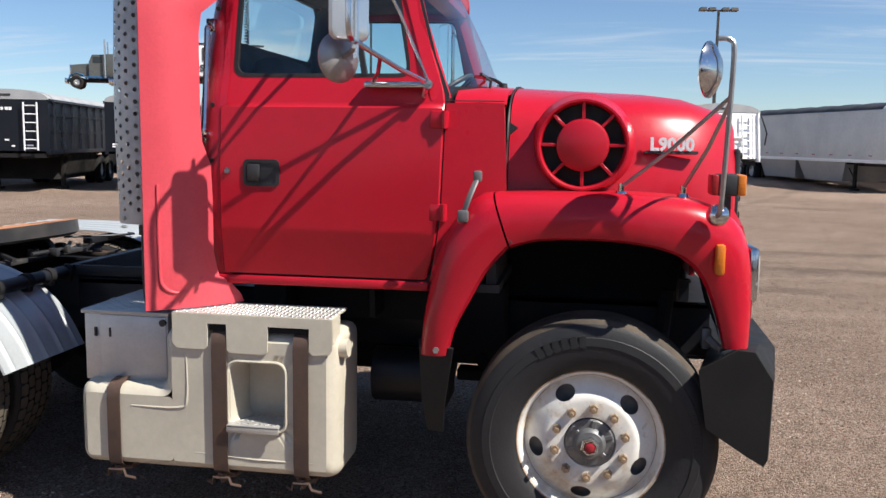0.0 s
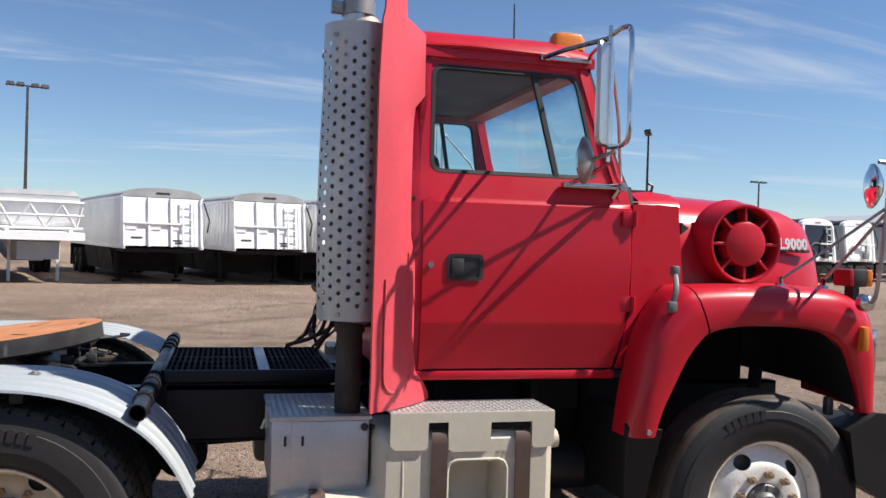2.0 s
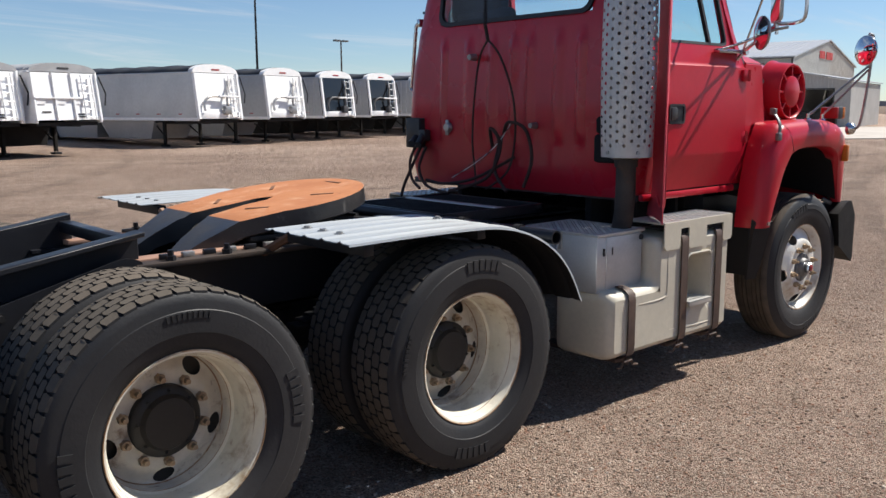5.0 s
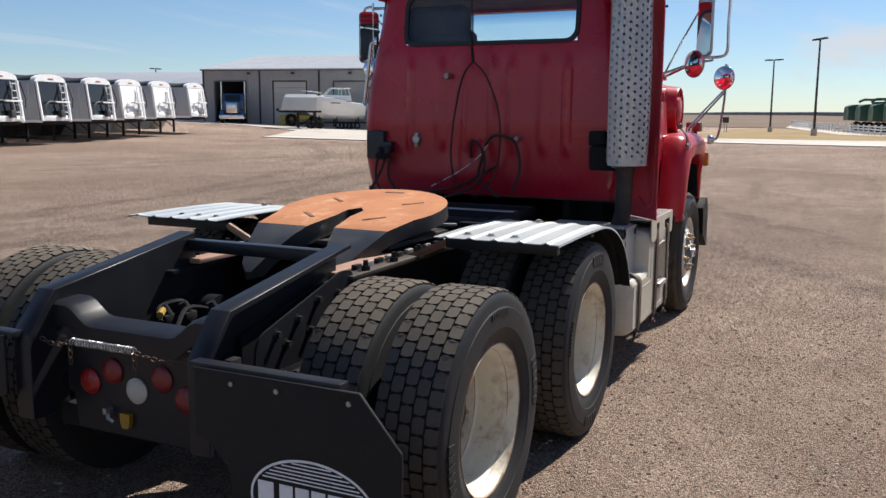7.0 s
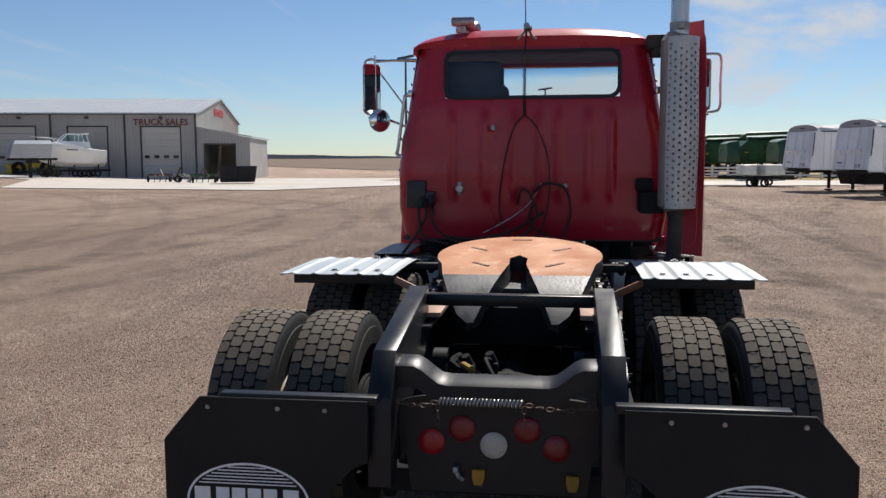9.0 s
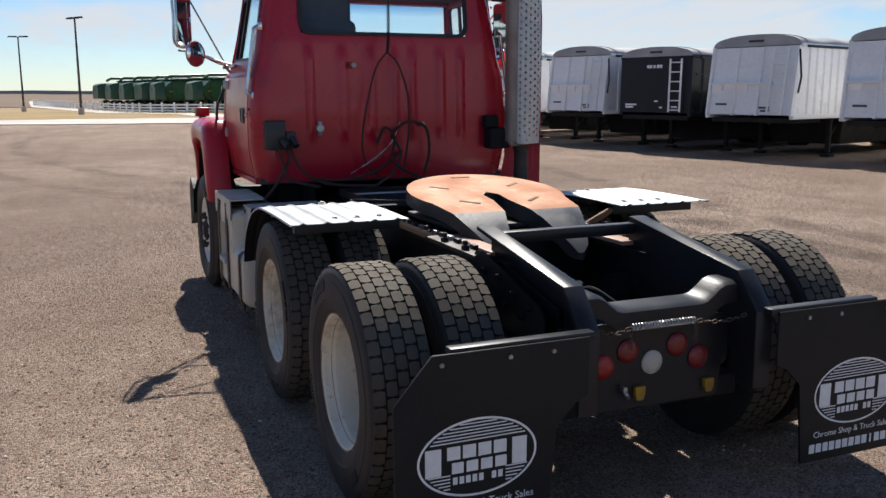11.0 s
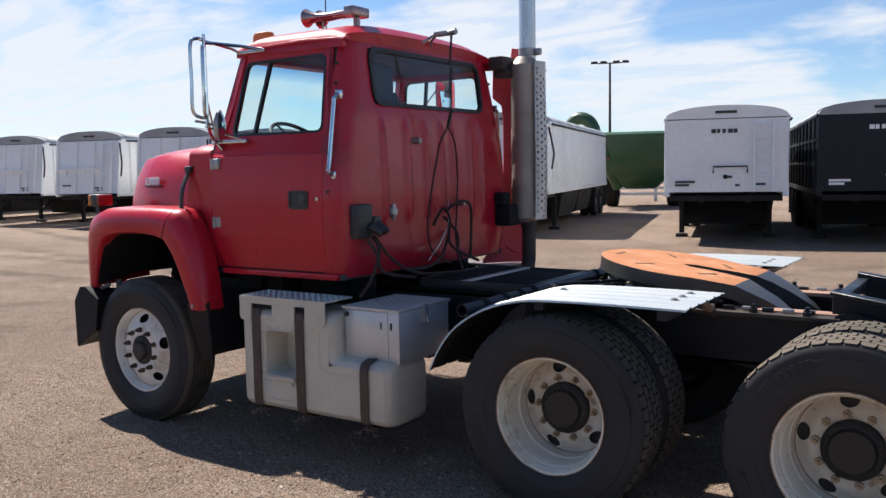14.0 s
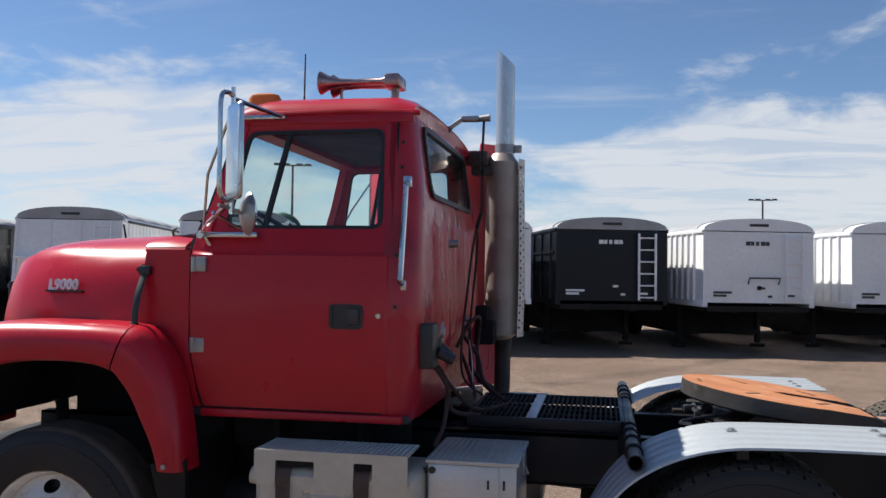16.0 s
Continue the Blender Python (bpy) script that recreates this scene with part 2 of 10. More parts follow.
def lamp_mat(name, col):
    m, nd, lk, b = material(name)
    b.inputs["Base Color"].default_value = (*col, 1)
    b.inputs["Roughness"].default_value, b.inputs["Coat Weight"].default_value = 0.35, 0.15
    tcn = nd.new("ShaderNodeTexCoord")
    vo = nd.new("ShaderNodeTexVoronoi")
    vo.inputs["Scale"].default_value = 130
    lk.new(tcn.outputs["Object"], vo.inputs["Vector"])
    bn = nd.new("ShaderNodeBump")
    bn.inputs["Strength"].default_value, bn.inputs["Distance"].default_value = 0.4, 0.003
    lk.new(vo.outputs["Distance"], bn.inputs["Height"])
    lk.new(bn.outputs[0], b.inputs["Normal"])
    return m


RED = surf("red_truck_paint", (0.47, 0.0055, 0.022), (0.41, 0.005, 0.019), rough=0.34, coat=0.2, spec=0.28, scale=1.4, fine=25, bump=0.02, bump_scale=30, dust=0.025)
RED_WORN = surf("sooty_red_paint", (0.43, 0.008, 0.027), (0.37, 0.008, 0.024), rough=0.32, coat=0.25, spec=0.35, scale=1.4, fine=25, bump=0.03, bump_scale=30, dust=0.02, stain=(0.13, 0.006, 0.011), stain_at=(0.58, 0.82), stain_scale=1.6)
RED_OLD = surf("faded_red_plastic", (0.62, 0.062, 0.085), (0.56, 0.045, 0.066), rough=0.50, scale=3, fine=60, bump=0.08, bump_scale=90, dust=0.05)
RED_DARK = surf("red_gap", (0.05, 0.003, 0.005), rough=0.6)
CHROME = surf("chrome", (0.62, 0.63, 0.65), (0.52, 0.53, 0.55), rough=0.16, metal=1.0, scale=8, bump=0.03, bump_scale=40)
DULL_STEEL = surf("weathered_steel", (0.42, 0.42, 0.42), (0.30, 0.29, 0.28), rough=0.45, metal=0.8, scale=6, stain=(0.22, 0.11, 0.06), stain_at=(0.62, 0.75), stain_scale=9)
GUARD = surf("muffler_guard", (0.50, 0.50, 0.50), (0.43, 0.43, 0.43), rough=0.42, metal=0.35, scale=3, stain=(0.30, 0.25, 0.20), stain_at=(0.60, 0.85), stain_scale=5)
MUFFLER = surf("muffler_body", (0.40, 0.34, 0.30), (0.31, 0.26, 0.22), rough=0.5, metal=0.4, scale=4, stain=(0.20, 0.11, 0.07), stain_at=(0.6, 0.8))
PIPE = surf("hot_pipe", (0.060, 0.047, 0.042), (0.040, 0.032, 0.030), rough=0.7, metal=0.3, scale=8, stain=(0.12, 0.065, 0.04))
BRIGHT_PIPE = surf("stack_pipe", (0.60, 0.60, 0.60), (0.50, 0.50, 0.50), rough=0.26, metal=0.9, scale=5, stretch=(1, 1, 0.1))
ALU = surf("aluminium_plate", (0.60, 0.61, 0.62), (0.52, 0.53, 0.54), rough=0.42, metal=0.55, scale=4, fine=70, bump=0.04, dust=0.12)
ALU_WHITE = surf("galvanised_fender", (0.51, 0.54, 0.55), (0.42, 0.45, 0.46), rough=0.45, metal=0.35, scale=2.2, fine=50, bump=0.03, dust=0.10)
TANK = surf("tank_paint", (0.60, 0.555, 0.450), (0.52, 0.475, 0.385), rough=0.40, scale=2.5, fine=30, bump=0.04, bump_scale=45, stain=(0.33, 0.29, 0.24), stain_at=(0.62, 0.85), stain_scale=3, dust=0.15)
TREAD_PLATE = surf("tread_plate", (0.58, 0.58, 0.56), (0.47, 0.47, 0.45), rough=0.40, metal=0.5, scale=5, dust=0.25)
STRAP = surf("brown_strap", (0.085, 0.050, 0.036), (0.060, 0.036, 0.027), rough=0.62, scale=8, stain=(0.16, 0.075, 0.04), stain_at=(0.6, 0.75), stain_scale=14)
CHAIN_STEEL = surf("rusty_chain", (0.10, 0.060, 0.038), (0.055, 0.045, 0.04), rough=0.7, metal=0.3, scale=30)
WHEEL_DISC = surf("stained_wheel_disc", (0.68, 0.63, 0.53), (0.54, 0.47, 0.37), rough=0.6, scale=5, bump=0.08, stain=(0.20, 0.12, 0.07), stain_at=(0.54, 0.68), stain_scale=7, stain2=(0.10, 0.06, 0.04))
RUST = surf("rust_brown", (0.23, 0.105, 0.050), (0.15, 0.07, 0.04), rough=0.8, scale=12, bump=0.2)
FIFTH_TOP = surf("rusted_plate", (0.50, 0.200, 0.075), (0.42, 0.155, 0.060), rough=0.72, metal=0.0, scale=4, fine=35, bump=0.12, bump_scale=60, stain=(0.62, 0.36, 0.21), stain_at=(0.56, 0.75), stain_scale=5, stain2=(0.20, 0.085, 0.045))
FIFTH_SIDE = surf("greasy_black_cast", (0.028, 0.028, 0.030), (0.055, 0.052, 0.050), rough=0.42, scale=5, bump=0.12, bump_scale=50, stain=(0.20, 0.19, 0.18), stain_at=(0.62, 0.75), stain_scale=6)
FRAME = surf("black_frame_paint", (0.011, 0.012, 0.016), (0.014, 0.015, 0.019), rough=0.40, scale=3, fine=30, bump=0.05, dust=0.015, spec=0.3, stain=(0.022, 0.020, 0.020), stain_at=(0.64, 0.8))
FRAME_DULL = surf("black_underside", (0.015, 0.015, 0.017), (0.019, 0.019, 0.020), rough=0.8, scale=4, bump=0.1, dust=0.02, spec=0.12)
FLAP = surf("black_flap_rubber", (0.011, 0.0115, 0.013), (0.014, 0.014, 0.016), rough=0.6, scale=2, bump=0.06, bump_scale=60, dust=0.015, spec=0.25)
RUBBER = surf("tyre_rubber", (0.018, 0.019, 0.021), (0.024, 0.024, 0.026), rough=0.60, scale=3, fine=40, bump=0.12, bump_scale=70, dust=0.03, spec=0.3)
RUBBER_TREAD = surf("tyre_tread", (0.088, 0.076, 0.060), (0.055, 0.048, 0.040), rough=0.85, scale=5, fine=60, bump=0.15, bump_scale=60, dust=0.30, spec=0.2)
GASKET = surf("black_rubber_seal", (0.012, 0.012, 0.013), rough=0.5)
PLASTIC = surf("black_plastic", (0.018, 0.018, 0.020), (0.028, 0.028, 0.03), rough=0.45, scale=10, bump=0.05)
WHEEL = surf("white_wheel_paint", (0.78, 0.76, 0.71), (0.68, 0.65, 0.58), rough=0.42, scale=4, bump=0.05, stain=(0.46, 0.33, 0.20), stain_at=(0.53, 0.72), stain_scale=6, stain2=(0.36, 0.23, 0.13))
WHEEL_CREAM = surf("cream_wheel_paint", (0.78, 0.74, 0.63), (0.68, 0.63, 0.50), rough=0.45, scale=4, bump=0.06, stain=(0.36, 0.27, 0.17), stain_at=(0.54, 0.70), stain_scale=5, stain2=(0.30, 0.17, 0.09))
HUB = surf("grey_hub", (0.20, 0.20, 0.20), (0.12, 0.12, 0.12), rough=0.5, metal=0.4, scale=14, stain=(0.28, 0.16, 0.08))
RIM_RUST = surf("rusty_rim_edge", (0.34, 0.20, 0.10), (0.22, 0.12, 0.06), rough=0.8, scale=9, stain=(0.60, 0.54, 0.42), stain_at=(0.50, 0.62), stain_scale=7)
NUT = surf("rusty_nut", (0.46, 0.36, 0.25), (0.30, 0.20, 0.12), rough=0.45, metal=0.5, scale=40)
AMBER = lamp_mat("amber_lens", (0.62, 0.17, 0.012))
LAMP_RED = lamp_mat("red_lens", (0.30, 0.006, 0.008))
LAMP_DULL = lamp_mat("dull_red_lens", (0.17, 0.006, 0.010))
LAMP_WHITE = lamp_mat("clear_lens", (0.46, 0.44, 0.39))
MIRROR = surf("mirror_glass", (0.86, 0.87, 0.88), (0.86, 0.87, 0.88), rough=0.015, metal=1.0, bump=0, rough_var=0.0, fine=1)
SCUFFED = surf("scuffed_tyre_shoulder", (0.075, 0.060, 0.045), (0.035, 0.030, 0.026), rough=0.85, scale=9, fine=60, bump=0.15, bump_scale=60, dust=0.25, spec=0.2)
SIDE_GLASS = glass_mat("tinted_glass", (0.80, 0.93, 0.92))
WINDSHIELD = glass_mat("windshield_glass", (0.90, 0.97, 0.96), (0.24, 0.48, 0.72), (2.39, 2.49))
INTERIOR = surf("grey_cab_trim", (0.055, 0.057, 0.062), (0.045, 0.046, 0.05), rough=0.8, scale=5)
SEAT = surf("dark_seat_cloth", (0.040, 0.043, 0.052), (0.03, 0.032, 0.038), rough=0.9, scale=6, bump=0.2)
WHITE_PRINT = surf("white_print", (0.86, 0.86, 0.87), (0.80, 0.80, 0.81), rough=0.6, scale=12)
GROUND = ground_mat()
STONES = random_mat("gravel_stones", ((0.36, 0.26, 0.19), (0.48, 0.37, 0.28), (0.20, 0.13, 0.09), (0.52, 0.43, 0.35), (0.36, 0.20, 0.13), (0.13, 0.09, 0.07)))
BADGE = surf("bright_badge", (0.70, 0.70, 0.70), (0.62, 0.62, 0.62), rough=0.35, metal=0.3, scale=20)


# ---- building helpers ----
def thing(name, label, category, group="", kind=""):
    return tagged(new(name), label, category, group, kind)


def finish(name, bm, mat, smooth=38):
    bmesh.ops.remove_doubles(bm, verts=bm.verts, dist=1e-5)
    bmesh.ops.recalc_face_normals(bm, faces=bm.faces)
    me = bpy.data.meshes.new(name)
    bm.to_mesh(me)
    bm.free()
    for m in (mat if isinstance(mat, (list, tuple)) else (mat,)):
        me.materials.append(m)
    if smooth:
        me.polygons.foreach_set("use_smooth", [True] * len(me.polygons))
        me.set_sharp_from_angle(angle=radians(smooth))
    return me


def part(name, bm, mat, parent, label="", smooth=38, m=None):
    me = bm if isinstance(bm, bpy.types.Mesh) else finish(name, bm, mat, smooth)
    ob = new(name, me)
    if m is not None:
        ob.matrix_basis = m
    if parent is not None:
        ob.parent = parent
    return tagged(ob, label)


def B():
    return bmesh.new()


def box(bm, lo, hi, bev=0.0, seg=2, m=None):
    vs = [bm.verts.new((x, y, z)) for x in (lo[0], hi[0]) for y in (lo[1], hi[1]) for z in (lo[2], hi[2])]
    fs = [bm.faces.new([vs[i] for i in q]) for q in ((0, 1, 3, 2), (4, 6, 7, 5), (0, 4, 5, 1), (2, 3, 7, 6), (0, 2, 6, 4), (1, 5, 7, 3))]
    if bev:
        r = bmesh.ops.bevel(bm, geom=list({e for f in fs for e in f.edges}), offset=bev, segments=seg, affect="EDGES", profile=0.5)
        vs = list({v for f in r["faces"] for v in f.verts} | {v for v in vs if v.is_valid})
    if m is not None:
        bmesh.ops.transform(bm, matrix=m, verts=[v for v in vs if v.is_valid])
    return bm


def loft(bm, loops, closed=True, caps=True, wrap=False):
    rows = [[bm.verts.new(p) for p in lp] for lp in loops]
    n = len(rows[0])
    pairs = list(zip(rows, rows[1:])) + ([(rows[-1], rows[0])] if wrap else [])
    for a, b in pairs:
        for i in range(n if closed else n - 1):
            j = (i + 1) % n
            try:
                bm.faces.new((a[i], a[j], b[j], b[i]))
            except ValueError:
                pass
    if caps and closed and not wrap:
        bm.faces.new(rows[0])
        bm.faces.new(rows[-1])
    return rows


def frame_at(d):
    d = Vector(d).normalized()
    a = Vector((0, 0, 1)) if abs(d.z) < 0.9 else Vector((1, 0, 0))
    u = d.cross(a).normalized()
    return u, d.cross(u).normalized()


def cyl(bm, p0, p1, r0, r1=None, seg=16, caps=True):
    p0, p1 = Vector(p0), Vector(p1)
    r1 = r0 if r1 is None else r1
    u, v = frame_at(p1 - p0)
    ring = [(math.cos(2 * math.pi * i / seg), math.sin(2 * math.pi * i / seg)) for i in range(seg)]
    loft(bm, [[p + (u * c + v * s) * r for c, s in ring] for p, r in ((p0, r0), (p1, r1))], True, caps)
    return bm


def smooth_path(pts, n=6, closed=False):
    """A rounded line through the points."""
    pts = [Vector(p) for p in pts]
    out, k = [], len(pts)
    for i in range(k if closed else k - 1):
        p0 = pts[(i - 1) % k] if closed or i else pts[0]
        p1, p2 = pts[i], pts[(i + 1) % k]
        p3 = pts[(i + 2) % k] if closed or i + 2 < k else pts[-1]
        for j in range(n):
            t = j / n
            out.append(0.5 * ((2 * p1) + (p2 - p0) * t + (2 * p0 - 5 * p1 + 4 * p2 - p3) * t * t + (3 * p1 - p0 - 3 * p2 + p3) * t ** 3))
    return out if closed else out + [pts[-1]]


def tube(bm, pts, r, seg=8, closed=False, caps=True, flat=1.0):
    pts = [Vector(p) for p in pts]
    n = len(pts)
    dirs = []
    for i in range(n):
        a = pts[i - 1] if (i or closed) else pts[i]
        b = pts[(i + 1) % n] if (i < n - 1 or closed) else pts[i]
        dirs.append((b - a).normalized())
    u, _ = frame_at(dirs[0])
    loops = []
    for p, d in zip(pts, dirs):
        u = (u - d * u.dot(d)).normalized()
        v = d.cross(u)
        loops.append([p + (u * math.cos(2 * math.pi * k / seg) + v * math.sin(2 * math.pi * k / seg) * flat) * r for k in range(seg)])
    loft(bm, loops, True, caps, wrap=closed)
    return bm


def prism(bm, poly, axis, a, b):
    """Extrude a polygon of (u, v) along axis 0, 1 or 2 from a to b."""
    def at(p, h):
        q = list(p)
        q.insert(axis, h)
        return Vector(q)
    loft(bm, [[at(p, h) for p in poly] for h in (a, b)], True, True)
    return bm


def revolve(bm, profile, seg=48, closed=False):
    """Turn a profile of (radius, height) about the y axis."""
    loops = []
    for r, h in profile:
        loops.append([Vector((r * math.cos(2 * math.pi * i / seg), h, r * math.sin(2 * math.pi * i / seg))) for i in range(seg)])
    return loft(bm, loops, True, False, wrap=closed)


def round_rect(x0, x1, z0, z1, r, n=4):
    out = []
    for cx, cz, a0 in ((x1 - r, z1 - r, 0), (x0 + r, z1 - r, 90), (x0 + r, z0 + r, 180), (x1 - r, z0 + r, 270)):
        for i in range(n + 1):
            a = radians(a0 + 90 * i / n)
            out.append((cx + r * math.cos(a), cz + r * math.sin(a)))
    return out


def round_poly(poly, r, n=4):
    out, k = [], len(poly)
    for i in range(k):
        p, a, b = (Vector(poly[j]).to_2d() for j in (i, i - 1, (i + 1) % k))
        da, db = (a - p), (b - p)
        q = min(r, da.length * 0.45, db.length * 0.45)
        s, e = p + da.normalized() * q, p + db.normalized() * q
        for j in range(n + 1):
            t = j / n
            out.append(tuple((1 - t) ** 2 * s + 2 * t * (1 - t) * p + t * t * e))
    return out


def by_angle(loop, n, start=-135):
    """n points of a closed loop, evenly spread by its length, starting at a given bearing from its middle."""
    pts = [Vector(p).to_2d() for p in loop]
    c = sum(pts, Vector((0, 0))) / len(pts)
    if sum(a.x * b.y - a.y * b.x for a, b in zip(pts, pts[1:] + pts[:1])) < 0:
        pts.reverse()
    k = min(range(len(pts)), key=lambda i: abs((math.degrees(math.atan2(pts[i].y - c.y, pts[i].x - c.x)) - start + 180) % 360 - 180))
    return pts[k:] + pts[:k]


def hits(loop, c, ang):
    """Where the ray from c at an angle leaves the loop."""
    d = Vector((math.cos(ang), math.sin(ang)))
    best = None
    for a, b in zip(loop, loop[1:] + loop[:1]):
        e = b - a
        den = d.x * e.y - d.y * e.x
        if abs(den) < 1e-12:
            continue
        w = a - c
        t, s = (w.x * e.y - w.y * e.x) / den, (w.x * d.y - w.y * d.x) / den
        if t > 0 and -1e-9 <= s <= 1 + 1e-9 and (best is None or t > best):
            best = t
    return c + d * best


def holed(bm, outer, inner, to3, k=6, thick=None, n=72):
    """A sheet with an opening: rays from the opening's middle meet both outlines; to3 places (u, v, depth)."""
    outer, inner = [Vector(p).to_2d() for p in outer], [Vector(p).to_2d() for p in inner]
    c = sum(inner, Vector((0, 0))) / len(inner)
    angs = {math.atan2(p.y - c.y, p.x - c.x) for p in outer} | {math.atan2(p.y - c.y, p.x - c.x) for p in inner}
    angs |= {2 * math.pi * i / n - math.pi for i in range(n)}
    angs = sorted(angs)
    angs = [a for i, a in enumerate(angs) if i == 0 or a - angs[i - 1] > 1e-4]
    io = [(hits(inner, c, a), hits(outer, c, a)) for a in angs]
    loops = [[to3(*(i.lerp(o, j / k)), 0.0) for i, o in io] for j in range(k + 1)]
    if thick:
        loops += [[to3(*(i.lerp(o, 1 - j / k)), thick) for i, o in io] for j in range(k + 1)]
        loft(bm, loops, True, False, wrap=True)
    else:
        loft(bm, loops, True, False)
    return bm


def text_mesh(body, size, depth, mat, bold=0.0):
    cu = bpy.data.curves.new("lettering", "FONT")
    cu.body, cu.size, cu.extrude, cu.offset = body, size, depth, bold
    cu.align_x, cu.align_y, cu.resolution_u = "CENTER", "CENTER", 2
    ob = bpy.data.objects.new("lettering", cu)
    me = bpy.data.meshes.new_from_object(ob)
    bpy.data.objects.remove(ob)
    me.materials.clear()
    me.materials.append(mat)
    return me


# Facing of flat lettering: its right and up, as seen by who reads it
def facing(place, right, up):
    r, u = Vector(right).normalized(), Vector(up).normalized()
    return Matrix.Translation(place) @ Matrix((r, u, r.cross(u))).transposed().to_4x4()


# ---- the truck ----
truck = thing("semi_truck", "worn red day-cab semi tractor with a bare fifth wheel on gravel", "truck")


def cab_y(z):
    """Half the cab's width at a height."""
    return float(np.interp(z, (1.08, 1.33, 1.60, 1.864, 2.00, 2.50, 2.60), (0.990, 1.032, 1.033, 1.010, 0.970, 0.892, 0.870)))


# chassis rails, with the tapered tail behind the last axle
for s in (-1, 1):
    bm = B()
    out, inn = s * 0.43, s * 0.345
    prism(bm, [(0.55, 0.72), (0.55, 0.96), (-4.62, 0.96), (-5.10, 0.86), (-5.10, 0.72), (-4.7, 0.62), (-4.3, 0.62), (-3.9, 0.70)], 1, out - s * 0.012, out)
    box(bm, (-4.6, min(out, inn), 0.946), (0.55, max(out, inn), 0.96))
    box(bm, (-4.2, min(out, inn), 0.70), (0.55, max(out, inn), 0.714))
    part("frame_rail", bm, FRAME, truck)
    # tail plate: bent strip over a web, sloping to the rear
    bm = B()
    a, b = s * 0.385, s * 0.475
    prof = [(-4.40, 1.115), (-5.215, 0.985), (-5.345, 0.83), (-5.345, 0.49), (-5.325, 0.49), (-5.325, 0.825), (-5.205, 0.968), (-4.40, 1.095)]
    prism(bm, prof, 1, min(a, b), max(a, b))
    prism(bm, [(-4.40, 1.10), (-5.20, 0.97), (-5.33, 0.82), (-5.33, 0.49), (-5.24, 0.49), (-5.20, 0.64), (-4.9, 0.70), (-4.40, 0.86)], 1, min(a, a + s * 0.012), max(a, a + s * 0.012))
    bmesh.ops.bevel(bm, geom=list(bm.edges), offset=0.003, segments=1, affect="EDGES")
    part("tail_plate", bm, FRAME, truck, "black tapered tail plate of the frame")
    # stiffener with round-topped plate and slots
    bm = B()
    prism(bm, round_poly([(-4.42, 0.62), (-4.42, 1.0), (-4.50, 1.02), (-5.10, 0.86), (-5.12, 0.66), (-4.9, 0.60)], 0.06), 1, s * 0.487, s * 0.497)
    part("gusset_plate", bm, FRAME, truck)
    for gx, gz in ((-4.55, 0.93), (-4.66, 0.82), (-4.70, 0.93), (-4.76, 0.82), (-4.84, 0.88), (-4.92, 0.80), (-4.98, 0.85), (-5.05, 0.72), (-4.95, 0.69), (-4.80, 0.68)):
        bm = B()
        cyl(bm, (gx, s * 0.496, gz), (gx, s * 0.500, gz), 0.020, seg=12)
        cyl(bm, (gx, s * 0.499, gz), (gx, s * 0.518, gz), 0.014, seg=6)
        part("bolt", bm, FRAME_DULL, truck)

# engine, gearbox and steering gear between the rails
bm = B()
box(bm, (-0.75, -0.33, 0.60), (0.42, 0.33, 1.30), 0.06)
box(bm, (-0.55, -0.24, 0.40), (0.30, 0.24, 0.62), 0.07)
part("engine", bm, FRAME_DULL, truck, "dark grimy engine block")
bm = B()
loft(bm, [[(x, r * math.cos(a), 0.70 + r * math.sin(a)) for a in [2 * math.pi * i / 16 for i in range(16)]] for x, r in ((-0.74, 0.32), (-1.0, 0.31), (-1.15, 0.24), (-1.75, 0.22), (-1.95, 0.10))])
part("gearbox", bm, FRAME_DULL, truck)
for s in (-1, 1):
    bm = B()
    box(bm, (-0.66, min(s * 0.45, s * 0.62), 0.66), (-0.40, max(s * 0.45, s * 0.62), 1.05), 0.03)
    cyl(bm, (-0.52, s * 0.60, 0.70), (-0.30, s * 0.72, 0.50), 0.035, seg=8)
    tube(bm, [(-0.30, s * 0.72, 0.50), (0.10, s * 0.80, 0.45)], 0.03, 8)
    part("steering_gear", bm, FRAME_DULL, truck)
    bm = B()
    cyl(bm, (-1.02, s * 0.62, 0.60), (-0.72, s * 0.62, 0.60), 0.13, seg=16)
    part("air_reservoir", bm, FRAME, truck, "black air reservoir behind the front wheel")

# cross members
for x in (-0.3, -1.2, -2.6, -3.9):
    bm = B()
    box(bm, (x - 0.05, -0.42, 0.74), (x + 0.05, 0.42, 0.94), 0.01)
    part("cross_member", bm, FRAME_DULL, truck)
bm = B()
box(bm, (-4.46, -0.385, 1.03), (-4.40, 0.385, 1.085), 0.006)
part("cross_bar", bm, FRAME, truck, "black bar between the tail plates")
# dipped rear cross member
bm = B()
ys = [-0.385 + 0.77 * i / 24 for i in range(25)]


def dip(y):
    k = min(1, max(0, (0.325 - abs(y)) / 0.125))
    return 0.945 - 0.072 * k * k * (3 - 2 * k)


loft(bm, [[(-5.10, y, dip(y)) for y in ys], [(-5.20, y, dip(y) - 0.004) for y in ys], [(-5.225, y, dip(y) - 0.018) for y in ys], [(-5.225, y, dip(y) - 0.10) for y in ys],
          [(-5.215, y, dip(y) - 0.10) for y in ys], [(-5.215, y, dip(y) - 0.022) for y in ys], [(-5.10, y, dip(y) - 0.012) for y in ys]], False, False, wrap=True)
part("rear_cross_member", bm, FRAME, truck, "black dipped cross member with a curved top")
